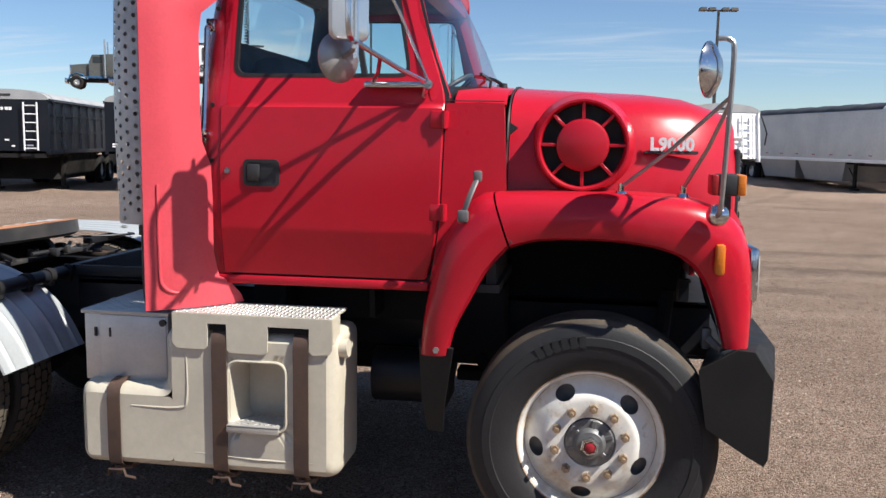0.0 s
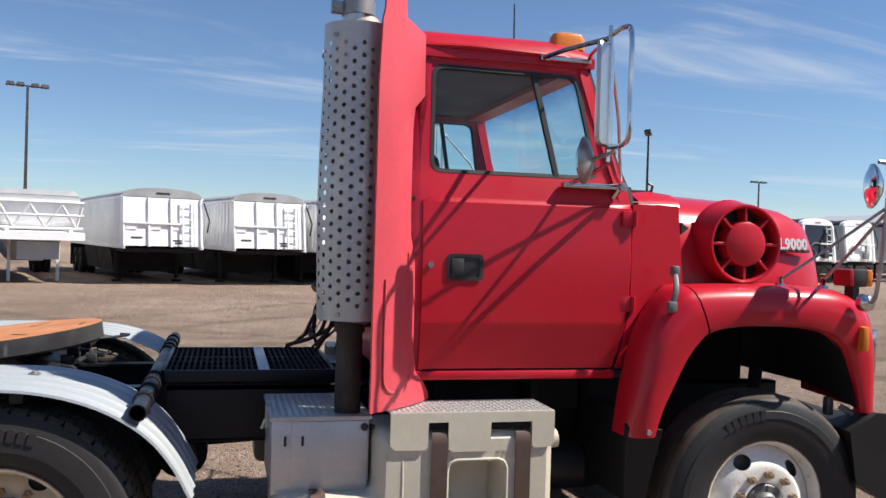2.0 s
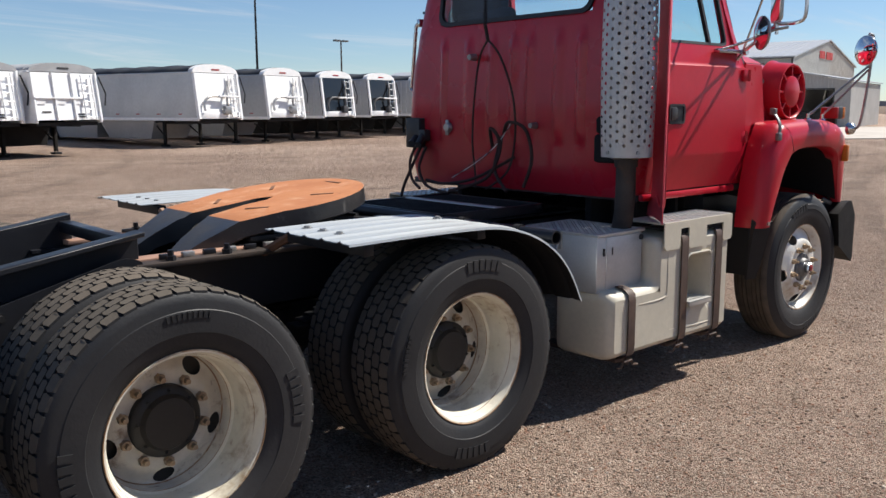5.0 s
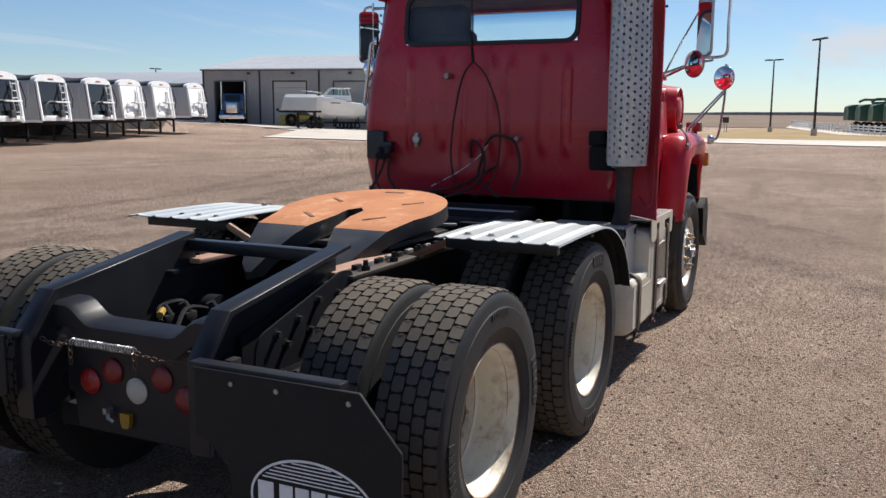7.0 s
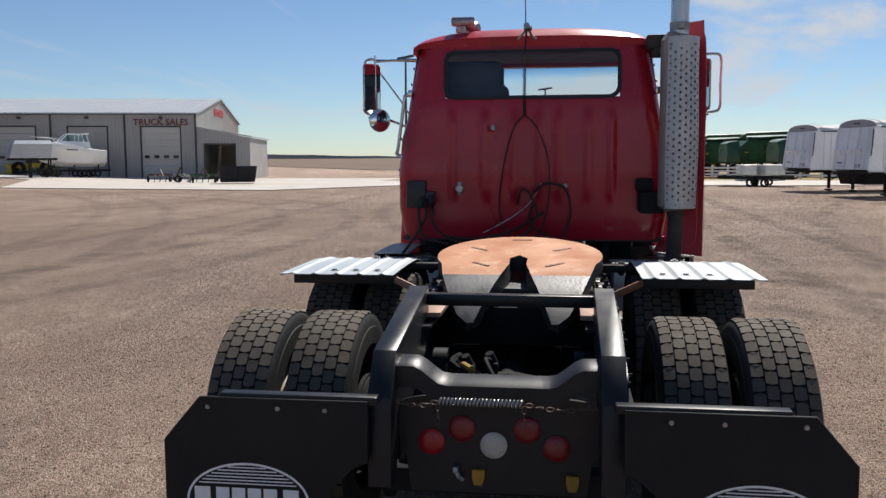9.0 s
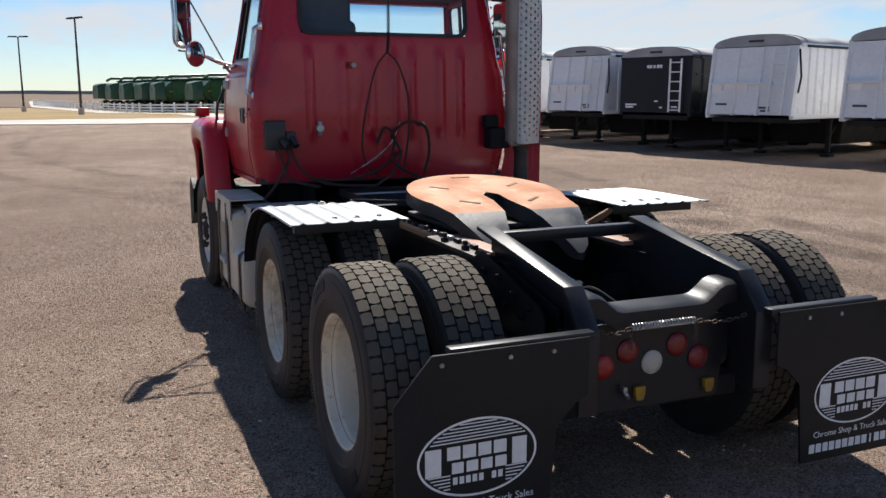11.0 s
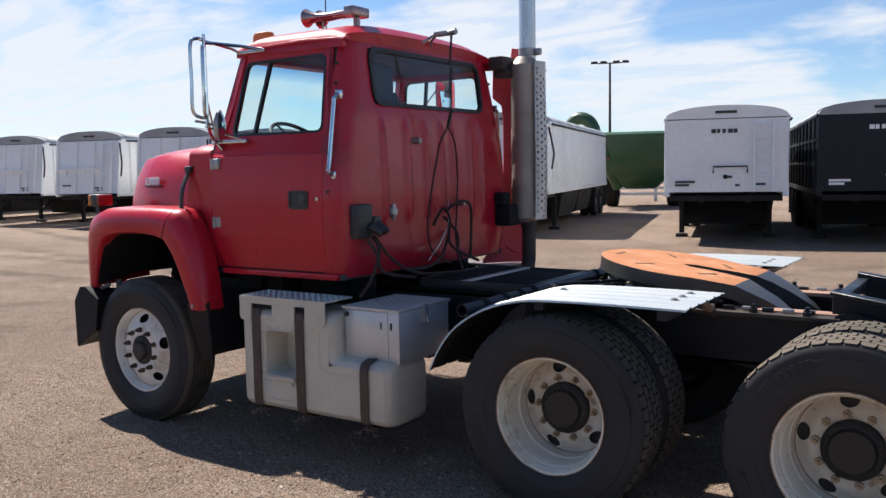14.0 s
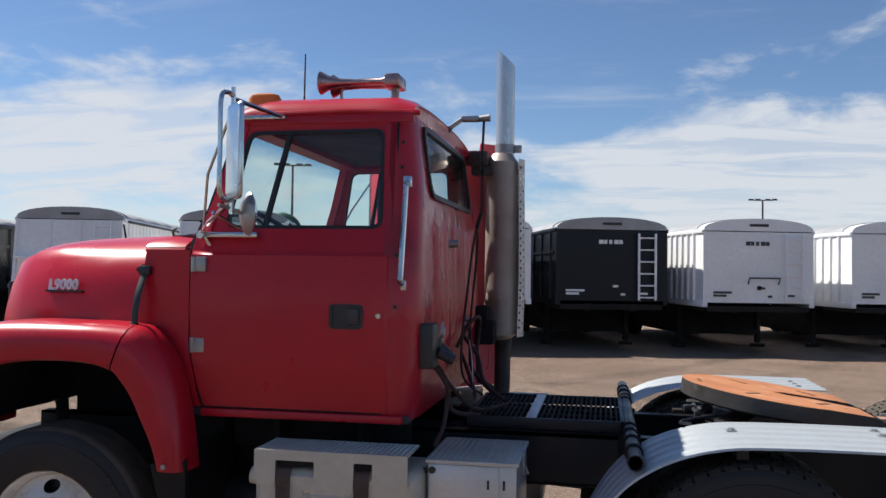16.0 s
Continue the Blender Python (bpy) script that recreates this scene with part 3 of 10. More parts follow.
# lamp panel
bm = B()
prism(bm, round_poly([(-0.385, 0.56), (0.385, 0.56), (0.385, 0.78), (0.30, 0.80), (-0.30, 0.80), (-0.385, 0.78)], 0.03), 0, -5.175, -5.16)
prism(bm, [(-0.36, 0.56), (0.36, 0.56), (0.34, 0.42), (-0.34, 0.42)], 0, -5.17, -5.155)
lamp_panel = part("lamp_panel", bm, FRAME, truck, "black panel carrying the rear lamps")
for y, z, mt, lb in ((0.258, 0.620, LAMP_RED, "round red tail lamp"), (0.138, 0.676, LAMP_DULL, "round red tail lamp"), (0.016, 0.614, LAMP_WHITE, "round clear reversing lamp"),
                     (-0.112, 0.678, LAMP_DULL, "round red tail lamp"), (-0.225, 0.610, LAMP_DULL, "round red tail lamp")):
    bm = B()
    revolve(bm, [(0.0, 0.020), (0.025, 0.019), (0.043, 0.014), (0.052, 0.006), (0.052, 0.0)], 24)
    part("tail_lamp", bm, mt, lamp_panel, lb, m=Matrix.Translation((-5.176, y, z)) @ Matrix.Rotation(radians(90), 4, "Z"))
for y, z in ((0.075, 0.490), (-0.285, 0.480)):
    bm = B()
    prism(bm, round_poly([(y - 0.024, z + 0.026), (y + 0.024, z + 0.026), (y + 0.024, z - 0.006), (y + 0.015, z - 0.034), (y - 0.015, z - 0.034), (y - 0.024, z - 0.006)], 0.004, 2), 0, -5.192, -5.172)
    part("gladhand_plate", bm, surf("yellow_part", (0.40, 0.23, 0.015), (0.26, 0.15, 0.02), rough=0.6, scale=12), lamp_panel, "small yellow plate")
bm = B()
box(bm, (-5.21, 0.152, 0.505), (-5.168, 0.172, 0.530), 0.004)
tube(bm, [(-5.19, 0.16, 0.51), (-5.20, 0.150, 0.49), (-5.19, 0.135, 0.475)], 0.009, 6)
part("tow_bracket", bm, DULL_STEEL, truck, "small bare steel bracket")
# spring and chains across the tail
bm = B()
coil = [(-5.30, -0.10 + 0.31 * i / 220, 0.815 + 0.013 * math.sin(i * 0.62)) for i in range(221)]
coil = [(x + 0.013 * math.cos(i * 0.62), y, z) for i, (x, y, z) in enumerate(coil)]
tube(bm, coil, 0.0035, 5)
part("flap_spring", bm, DULL_STEEL, truck, "grey steel coil spring stretched between chains")
for s, y0, y1 in ((1, 0.215, 0.37), (-1, -0.105, -0.37)):
    bm = B()
    nlk = 7
    for i in range(nlk):
        t = (i + 0.5) / nlk
        c = Vector((-5.305, y0 + (y1 - y0) * t, 0.815 - 0.018 * math.sin(math.pi * t)))
        loop = [c + Vector((0.008 * math.cos(a) if i % 2 else 0.0, 0.015 * math.sin(a), 0.0 if i % 2 else 0.008 * math.cos(a))) for a in [2 * math.pi * k / 10 for k in range(10)]]
        tube(bm, loop, 0.0028, 5, closed=True)
    for k in range(3):
        c = Vector((-5.305, y0, 0.792 - 0.026 * k))
        loop = [c + Vector((0.008 * math.cos(a) if k % 2 else 0.0, 0.0 if k % 2 else 0.008 * math.cos(a), 0.015 * math.sin(a))) for a in [2 * math.pi * q / 10 for q in range(10)]]
        tube(bm, loop, 0.0028, 5, closed=True)
    part("chain", bm, CHAIN_STEEL, truck, "short rusty chain")

# lower rear beam; brake chambers and side plates added to darken under the tail
bm = B()
box(bm, (-5.15, -0.47, 0.40), (-5.05, 0.47, 0.50), 0.012)
for s in (-1, 1):
    box(bm, (-5.20, s * 0.44 - 0.02, 0.50), (-5.14, s * 0.44 + 0.02, 0.80), 0.006)
part("lower_beam", bm, FRAME_DULL, truck, "black lower cross beam under the tail lamps")
for s in (-1, 1):
    for y in (0.30, 0.52):
        bm = B()
        cyl(bm, (-4.98, s * y, 0.60), (-4.78, s * y, 0.58), 0.085, seg=16)
        cyl(bm, (-4.90, s * y, 0.595), (-4.875, s * y, 0.594), 0.095, seg=16)
        part("brake_chamber", bm, FRAME_DULL, truck)
    bm = B()
    box(bm, (-4.98, min(s * 0.44, s * 0.50), 0.30), (-4.30, max(s * 0.44, s * 0.50), 0.72), 0.02)
    part("tail_blocker", bm, FRAME_DULL, truck)

# mud flaps with printed oval
for s in (-1, 1):
    bm = B()
    poly = [(s * 0.46, 0.832), (s * 1.105, 0.832), (s * 1.25, 0.662), (s * 1.25, 0.13), (s * 0.63, 0.13), (s * 0.60, 0.50), (s * 0.52, 0.58), (s * 0.46, 0.60)]
    prism(bm, poly, 0, -5.397, -5.385)
    bmesh.ops.bevel(bm, geom=list(bm.edges), offset=0.003, segments=1, affect="EDGES")
    flap = part("mud_flap", bm, FLAP, truck, "black rubber mud flap with a white printed oval")
    bm = B()
    box(bm, (-5.384, min(s * 0.43, s * 1.03), 0.812), (-5.33, max(s * 0.43, s * 1.03), 0.845), 0.006)
    part("flap_bar", bm, FRAME, truck, "flat steel bar carrying the mud flap")
    for by in (0.62, 0.80, 1.07):
        bm = B()
        cyl(bm, (-5.397, s * by, 0.795), (-5.405, s * by, 0.795), 0.009, seg=6)
        part("bolt", bm, DULL_STEEL, flap)
    # printed mark: oval outline, fine lines, and one block for each letter
    oc, oz, fx = s * 0.925, 0.432, -5.3975
    bm = B()
    ring = [(math.cos(a), math.sin(a)) for a in [2 * math.pi * i / 64 for i in range(64)]]
    loft(bm, [[(fx, oc + c * 0.240, oz + d * 0.150) for c, d in ring], [(fx, oc + c * 0.231, oz + d * 0.141) for c, d in ring]], True, False)
    part("oval_line", bm, WHITE_PRINT, flap, "white printed oval line", smooth=0)
    bm = B()
    for i in range(6):
        z = oz + 0.131 - i * 0.0125
        w = 0.222 * math.sqrt(max(0, 1 - ((z - oz) / 0.140) ** 2)) - 0.004
        box(bm, (fx - 0.0008, oc - w, z - 0.0022), (fx + 0.0005, oc + w, z + 0.0022))
    for i in range(5):
        z = oz - 0.056 - i * 0.013
        w = 0.222 * math.sqrt(max(0, 1 - ((z - oz) / 0.140) ** 2)) - 0.004
        for a, b in ((-w, -0.112), (0.112, w)):
            if b - a > 0.01:
                box(bm, (fx - 0.0008, oc + a, z - 0.0022), (fx + 0.0005, oc + b, z + 0.0022))
    part("printed_stripes", bm, WHITE_PRINT, flap, "fine white stripes", smooth=0)
    blocks = [(-0.178, 0.062, -0.052, 0.052), (0.168, 0.060, -0.052, 0.052)]
    blocks += [(-0.098 + 0.062 * i, 0.052, 0.002, 0.052) for i in range(4)]
    blocks += [(-0.082 + 0.058 * i, 0.046, -0.052, -0.010) for i in range(4)]
    blocks += [(-0.092 + 0.026 * i, 0.018, -0.094, -0.066) for i in range(8) if i != 5]
    blocks += [(-0.233 + 0.0388 * i, 0.030 if i != 9 else 0.010, -0.262, -0.222) for i in range(13)]
    for c, w, lo, hi in blocks:
        bm = B()
        prism(bm, [(oc - c - w / 2, oz + lo), (oc - c + w / 2, oz + lo), (oc - c + w / 2, oz + hi), (oc - c - w / 2, oz + hi)], 0, fx - 0.0008, fx + 0.0005)
        part("printed_bar", bm, WHITE_PRINT, flap, smooth=0)
    me = text_mesh("Chrome Shop & Truck Sales", 0.040, 0.0005, WHITE_PRINT)
    part("lettering", me, None, flap, "white printed line of words", m=facing((fx - 0.0004, oc, 0.252), (0, -1, 0), (0, 0, 1)))

# rear suspension, axles, drive line, tanks below the frame
for x in (-3.235, -4.60):
    bm = B()
    cyl(bm, (x, -1.0, 0.505), (x, 1.0, 0.505), 0.075, seg=14)
    prof = [(0.0, -0.26), (0.12, -0.24), (0.21, -0.12), (0.23, 0.0), (0.21, 0.12), (0.12, 0.24), (0.0, 0.26)]
    rows = revolve(bm, prof, 20)
    bmesh.ops.translate(bm, vec=(x, 0, 0.53), verts=[v for row in rows for v in row])
    cyl(bm, (x + 0.1, 0, 0.58), (x + 0.42, 0, 0.62), 0.11, 0.07, 14)
    part("drive_axle", bm, FRAME_DULL, truck)
    for s in (-1, 1):
        bm = B()
        for i in range(5):
            box(bm, (x - 0.50 + 0.05 * i, s * 0.50 - 0.045, 0.60 + 0.018 * i), (x + 0.50 - 0.05 * i, s * 0.50 + 0.045, 0.614 + 0.018 * i), 0.003)
        part("suspension", bm, FRAME_DULL, truck)
        bm = B()
        cyl(bm, (x, s * 0.60, 0.505), (x, s * 0.63, 0.505), 0.17, 0.205, 24)
        cyl(bm, (x, s * 0.63, 0.505), (x, s * 0.86, 0.505), 0.208, seg=24)
        cyl(bm, (x, s * 0.64, 0.505), (x, s * 0.66, 0.505), 0.222, seg=24)
        part("brake_drum", bm, FRAME_DULL, truck, "black ribbed brake drum behind the wheels")
        bm = B()
        cyl(bm, (x + 0.26, s * 0.30, 0.72), (x + 0.26, s * 0.46, 0.72), 0.085, 0.085, 16)
        cyl(bm, (x + 0.26, s * 0.46, 0.72), (x + 0.26, s * 0.50, 0.72), 0.09, 0.07, 16)
        part("brake_chamber", bm, FRAME, truck)
bm = B()
cyl(bm, (-3.23 + 0.40, 0, 0.62), (-1.2, 0, 0.72), 0.055, seg=12)
cyl(bm, (-4.18, 0, 0.62), (-3.45, 0, 0.60), 0.05, seg=12)
part("drive_shaft", bm, FRAME_DULL, truck)
for a, b, r in (((-4.86, -0.22, 0.69), (-4.86, 0.25, 0.69), 0.10), ((-2.62, -0.3, 0.62), (-2.62, 0.3, 0.62), 0.12)):
    bm = B()
    cyl(bm, a, b, r, seg=18)
    d = Vector((0, 0.05, 0))
    cyl(bm, Vector(b), Vector(b) + d, r, r * 0.6, 18)
    cyl(bm, Vector(a), Vector(a) - d, r, r * 0.6, 18)
    part("air_tank", bm, FRAME, truck)
bm = B()
cyl(bm, (0.0, -1.0, 0.46), (0.0, 1.0, 0.46), 0.055, seg=10)
for s in (-1, 1):
    box(bm, (-0.65, s * 0.42 - 0.05, 0.54), (0.62, s * 0.42 + 0.05, 0.60), 0.01)
    cyl(bm, (0.30, s * 0.55, 0.62), (0.34, s * 0.55, 1.05), 0.035, seg=8)
part("front_axle", bm, FRAME_DULL, truck)
# valves, pipes and yellow fittings seen through the tail opening
bm = B()
for i, (x, y) in enumerate(((-4.72, 0.16), (-4.80, 0.20), (-4.66, 0.06))):
    cyl(bm, (x, y, 0.81), (x - 0.015, y + 0.015, 0.86), 0.026, 0.020, 10)
    box(bm, (x - 0.04, y - 0.025, 0.77), (x + 0.035, y + 0.025, 0.82), 0.008)
tube(bm, smooth_path([(-4.6, 0.28, 0.80), (-4.72, 0.2, 0.86), (-4.82, 0.22, 0.85), (-4.93, 0.12, 0.82)]), 0.012, 6)
tube(bm, smooth_path([(-4.6, 0.05, 0.80), (-4.8, 0.08, 0.86), (-4.95, 0.02, 0.80)]), 0.010, 6)
part("valve_block", bm, FRAME_DULL, truck, "greasy brake valves and air lines")
for p0, p1 in (((-4.86, 0.17, 0.850), (-4.92, 0.13, 0.845)),):
    bm = B()
    cyl(bm, p0, p1, 0.015, seg=8)
    part("air_fitting", bm, bpy.data.materials["yellow_part"], truck, "yellow air fitting")


# wheels: local axis y, outer face towards +y
def holed_disc(bm, prof, seg, holes, hr, hole_a, hole_b):
    """A turned disc whose profile carries oval hand holes round radius hr."""
    R, Hh = [p[0] for p in prof], [p[1] for p in prof]
    order = np.argsort(R)
    rs, hs = np.array(R)[order], np.array(Hh)[order]
    rows = revolve(bm, prof, seg)
    grid = {}
    for j, row in enumerate(rows):
        for i, v in enumerate(row):
            grid[v] = (prof[j][0], 2 * math.pi * i / seg)
    kill, near = [], {}
    for f in bm.faces:
        if not all(v in grid for v in f.verts):
            continue
        c = f.calc_center_median()
        r, a = math.hypot(c.x, c.z), math.atan2(c.z, c.x)
        for k in range(holes):
            da = (a - 2 * math.pi * (k + 0.3) / holes + math.pi) % (2 * math.pi) - math.pi
            if (da * hr / hole_a) ** 2 + ((r - hr) / hole_b) ** 2 < 1:
                kill.append(f)
                for v in f.verts:
                    near[v] = k
                break
    killset = set(kill)
    edge = {v for v in near if any(f not in killset for f in v.link_faces)}
    for v in edge:
        r, a = grid[v]
        ac = 2 * math.pi * (near[v] + 0.3) / holes
        da = (a - ac + math.pi) % (2 * math.pi) - math.pi
        q = math.sqrt((da * hr / hole_a) ** 2 + ((r - hr) / hole_b) ** 2) or 1
        r2, a2 = hr + (r - hr) / q, ac + da / q
        v.co = Vector((r2 * math.cos(a2), float(np.interp(r2, rs, hs)), r2 * math.sin(a2)))
    bmesh.ops.delete(bm, geom=kill, context="FACES")


def hexnut(bm, x, z, y0, y1, r):
    cyl(bm, (x, y0, z), (x, y0 + (y1 - y0) * 0.5, z), r, seg=6)
    cyl(bm, (x, y0 + (y1 - y0) * 0.5, z), (x, y1, z), r * 0.55, r * 0.5, 8)


def side_marks(bm, r, h, s0=0.0):
    """Raised moulded marks on a side wall, as plain blocks."""
    for base, cnt in ((0.35 + s0, 6), (0.35 + s0 + math.pi, 6), (2.1 + s0, 9)):
        for i in range(cnt):
            a = base + i * (0.085 if cnt == 6 else 0.045)
            w, t = (0.013, 0.024) if cnt == 6 else (0.006, 0.011)
            m = Matrix.Rotation(-a, 4, "Y") @ Matrix.Translation((r, h, 0))
            box(bm, (-t, -0.002, -w), (t, 0.004, w), 0, m=m)


# steer tyre
bm = B()
P = [(0.292, 0.105), (0.305, 0.120), (0.33, 0.132), (0.37, 0.141), (0.405, 0.143), (0.408, 0.146), (0.440, 0.143), (0.443, 0.139), (0.475, 0.130), (0.492, 0.118), (0.505, 0.104)]
crown = []
for h in (0.080, 0.050, 0.020):
    crown += [(0.511, h + 0.012), (0.511, h + 0.004), (0.499, h + 0.0035), (0.499, h - 0.0035), (0.511, h - 0.004)]
prof = P + crown + [(0.512, 0.0)] + [(r, -h) for r, h in crown[::-1]] + [(r, -h) for r, h in P[::-1]]
revolve(bm, prof, 72)
for f in bm.faces:
    c = f.calc_center_median()
    f.material_index = 1 if math.hypot(c.x, c.z) > 0.485 else 0
STEER_TYRE = finish("tyre", bm, (RUBBER, SCUFFED), 30)
bm = B()
side_marks(bm, 0.425, 0.1425)
SIDE_MARKS = finish("moulded_lettering", bm, RUBBER, 30)

# drive tyre with staggered tread blocks
bm = B()
P = [(0.292, 0.105), (0.305, 0.120), (0.33, 0.131), (0.36, 0.139), (0.363, 0.142), (0.40, 0.143), (0.44, 0.141), (0.443, 0.138), (0.468, 0.135), (0.486, 0.131), (0.499, 0.121)]
prof = P + [(0.502, 0.08), (0.503, 0.0), (0.502, -0.08)] + [(r, -h) for r, h in P[::-1]]
revolve(bm, prof, 72)
DRIVE_TYRE = finish("tyre", bm, RUBBER, 30)
bm = B()
NB = 50
for row, (h0, h1) in enumerate(((-0.124, -0.078), (-0.074, -0.027), (-0.023, 0.023), (0.027, 0.074), (0.078, 0.124))):
    for i in range(NB):
        a = 2 * math.pi * (i + 0.5 * (row % 2)) / NB
        da = math.pi / NB * 0.97
        hm = (h0 + h1) / 2
        pts = [(-da * 0.80, h0), (da * 0.80, h0), (da * 1.0, hm), (da * 0.80, h1), (-da * 0.80, h1), (-da * 1.0, hm)]
        lo, hi = [], []
        for q, h in pts:
            shoulder = 0.006 if abs(h) > 0.12 else 0.0
            for r, dst, k in ((0.490 - shoulder, lo, 1.0), (0.5125 - shoulder * 1.3, hi, 0.965)):
                aa, hh = a + q * k, hm + (h - hm) * k
                dst.append((r * math.cos(aa), hh, r * math.sin(aa)))
        loft(bm, [lo, hi], True, False)
        bm.faces.new([bm.verts.new(p) for p in hi]).material_index = 1
DRIVE_TREAD = finish("tread", bm, (RUBBER, RUBBER_TREAD), 30)

# steer rim
bm = B()
rimp = [(0.280, 0.02), (0.288, 0.085), (0.297, 0.100), (0.301, 0.108), (0.298, 0.116), (0.290, 0.114), (0.283, 0.100), (0.276, 0.075), (0.270, 0.056)]
revolve(bm, rimp, 60)
disc = [(0.270, 0.056), (0.262, 0.058), (0.252, 0.066), (0.245, 0.072), (0.238, 0.078), (0.231, 0.083), (0.224, 0.088), (0.217, 0.093), (0.210, 0.098), (0.203, 0.103), (0.196, 0.108), (0.188, 0.112), (0.180, 0.115), (0.172, 0.116), (0.12, 0.116), (0.105, 0.114), (0.10, 0.09)]
holed_disc(bm, disc, 100, 5, 0.222, 0.042, 0.030)
STEER_RIM = finish("rim", bm, WHEEL, 35)
bm = B()
for r, h, q in ((0.2995, 0.1155, 0.0032), (0.2715, 0.0575, 0.0022)):
    tube(bm, [(r * math.cos(a), h, r * math.sin(a)) for a in [2 * math.pi * i / 60 for i in range(60)]], q, 6, closed=True)
STEER_EDGE = finish("rusty_edge", bm, RIM_RUST, 40)
bm = B()
revolve(bm, [(0.270, 0.045), (0.265, 0.035), (0.10, 0.045)], 40)
revolve(bm, [(0.098, 0.09), (0.100, 0.118), (0.094, 0.123), (0.066, 0.124), (0.060, 0.142), (0.052, 0.148), (0.0, 0.148)], 32)
for i in range(6):
    a = 2 * math.pi * i / 6
    box(bm, (0.055, 0.112, -0.010), (0.097, 0.128, 0.010), 0.003, 1, m=Matrix.Rotation(a, 4, "Y"))
STEER_HUB = finish("hub", bm, HUB, 35)
bm = B()
revolve(bm, [(0.036, 0.150), (0.040, 0.172), (0.034, 0.182), (0.026, 0.182), (0.022, 0.176), (0.022, 0.168), (0.0, 0.168)], 6)
HUB_NUT = finish("hub_nut", bm, CHROME, 25)
bm = B()
revolve(bm, [(0.020, 0.166), (0.020, 0.186), (0.012, 0.190), (0.0, 0.190)], 16)
HUB_PLUG = finish("hub_cap", bm, surf("red_cap", (0.35, 0.02, 0.03), rough=0.4), 30)
bm = B()
hexnut(bm, 0, 0, 0, 0.044, 0.019)
NUT_ME = finish("lug_nut", bm, NUT, 25)
NUT_DARK_ME = NUT_ME.copy()
NUT_DARK_ME.materials[0] = CHAIN_STEEL

# drive rim: deep dish
bm = B()
revolve(bm, [(0.278, -0.10), (0.286, 0.080), (0.296, 0.100), (0.301, 0.110), (0.298, 0.119), (0.289, 0.117), (0.281, 0.100), (0.275, 0.076), (0.268, 0.066), (0.265, 0.058), (0.264, 0.00), (0.262, -0.05), (0.254, -0.060), (0.252, -0.070), (0.251, -0.112), (0.248, -0.120)], 60)
disc = [(r, h - 0.06) for r, h in ((0.248, -0.060), (0.243, -0.062), (0.238, -0.061), (0.231, -0.058), (0.224, -0.054), (0.217, -0.050), (0.210, -0.046), (0.203, -0.042), (0.196, -0.038), (0.188, -0.034), (0.180, -0.031), (0.170, -0.030), (0.112, -0.030), (0.108, -0.04))]
holed_disc(bm, disc, 100, 5, 0.214, 0.041, 0.031)
for f in bm.faces:
    c = f.calc_center_median()
    f.material_index = 1 if math.hypot(c.x, c.z) < 0.262 and c.y < -0.06 else 0
DRIVE_RIM = finish("rim", bm, (WHEEL_CREAM, WHEEL_DISC), 35)
bm = B()
for r, h, q in ((0.2985, 0.1195, 0.0030), (0.2490, -0.118, 0.0035), (0.2545, -0.061, 0.0018), (0.276, 0.077, 0.0018)):
    tube(bm, [(r * math.cos(a), h, r * math.sin(a)) for a in [2 * math.pi * i / 60 for i in range(60)]], q, 6, closed=True)
RIM_EDGE = finish("rusty_edge", bm, RIM_RUST, 40)
bm = B()
revolve(bm, [(0.27, -0.125), (0.15, -0.13), (0.10, -0.11)], 32)
revolve(bm, [(0.134, -0.10), (0.133, -0.066), (0.124, -0.056), (0.104, -0.050), (0.092, -0.030), (0.0, -0.026)], 32)
for i in range(8):
    a = 2 * math.pi * i / 8
    hexnut(bm, 0.112 * math.cos(a), 0.112 * math.sin(a), -0.055, -0.040, 0.008)
GREASE = surf("greasy_hub", (0.012, 0.011, 0.010), (0.020, 0.017, 0.014), rough=0.55, scale=20, stain=(0.12, 0.06, 0.03), stain_at=(0.62, 0.75))
DRIVE_HUB = finish("hub", bm, GREASE, 35)
STEER_HUB_GREASY = STEER_HUB.copy()
STEER_HUB_GREASY.materials[0] = GREASE
bm = B()
revolve(bm, [(0.278, 0.10), (0.286, -0.10), (0.30, -0.118), (0.286, -0.11), (0.25, 0.02), (0.12, 0.04)], 40)
INNER_RIM = finish("rim", bm, FRAME_DULL, 35)


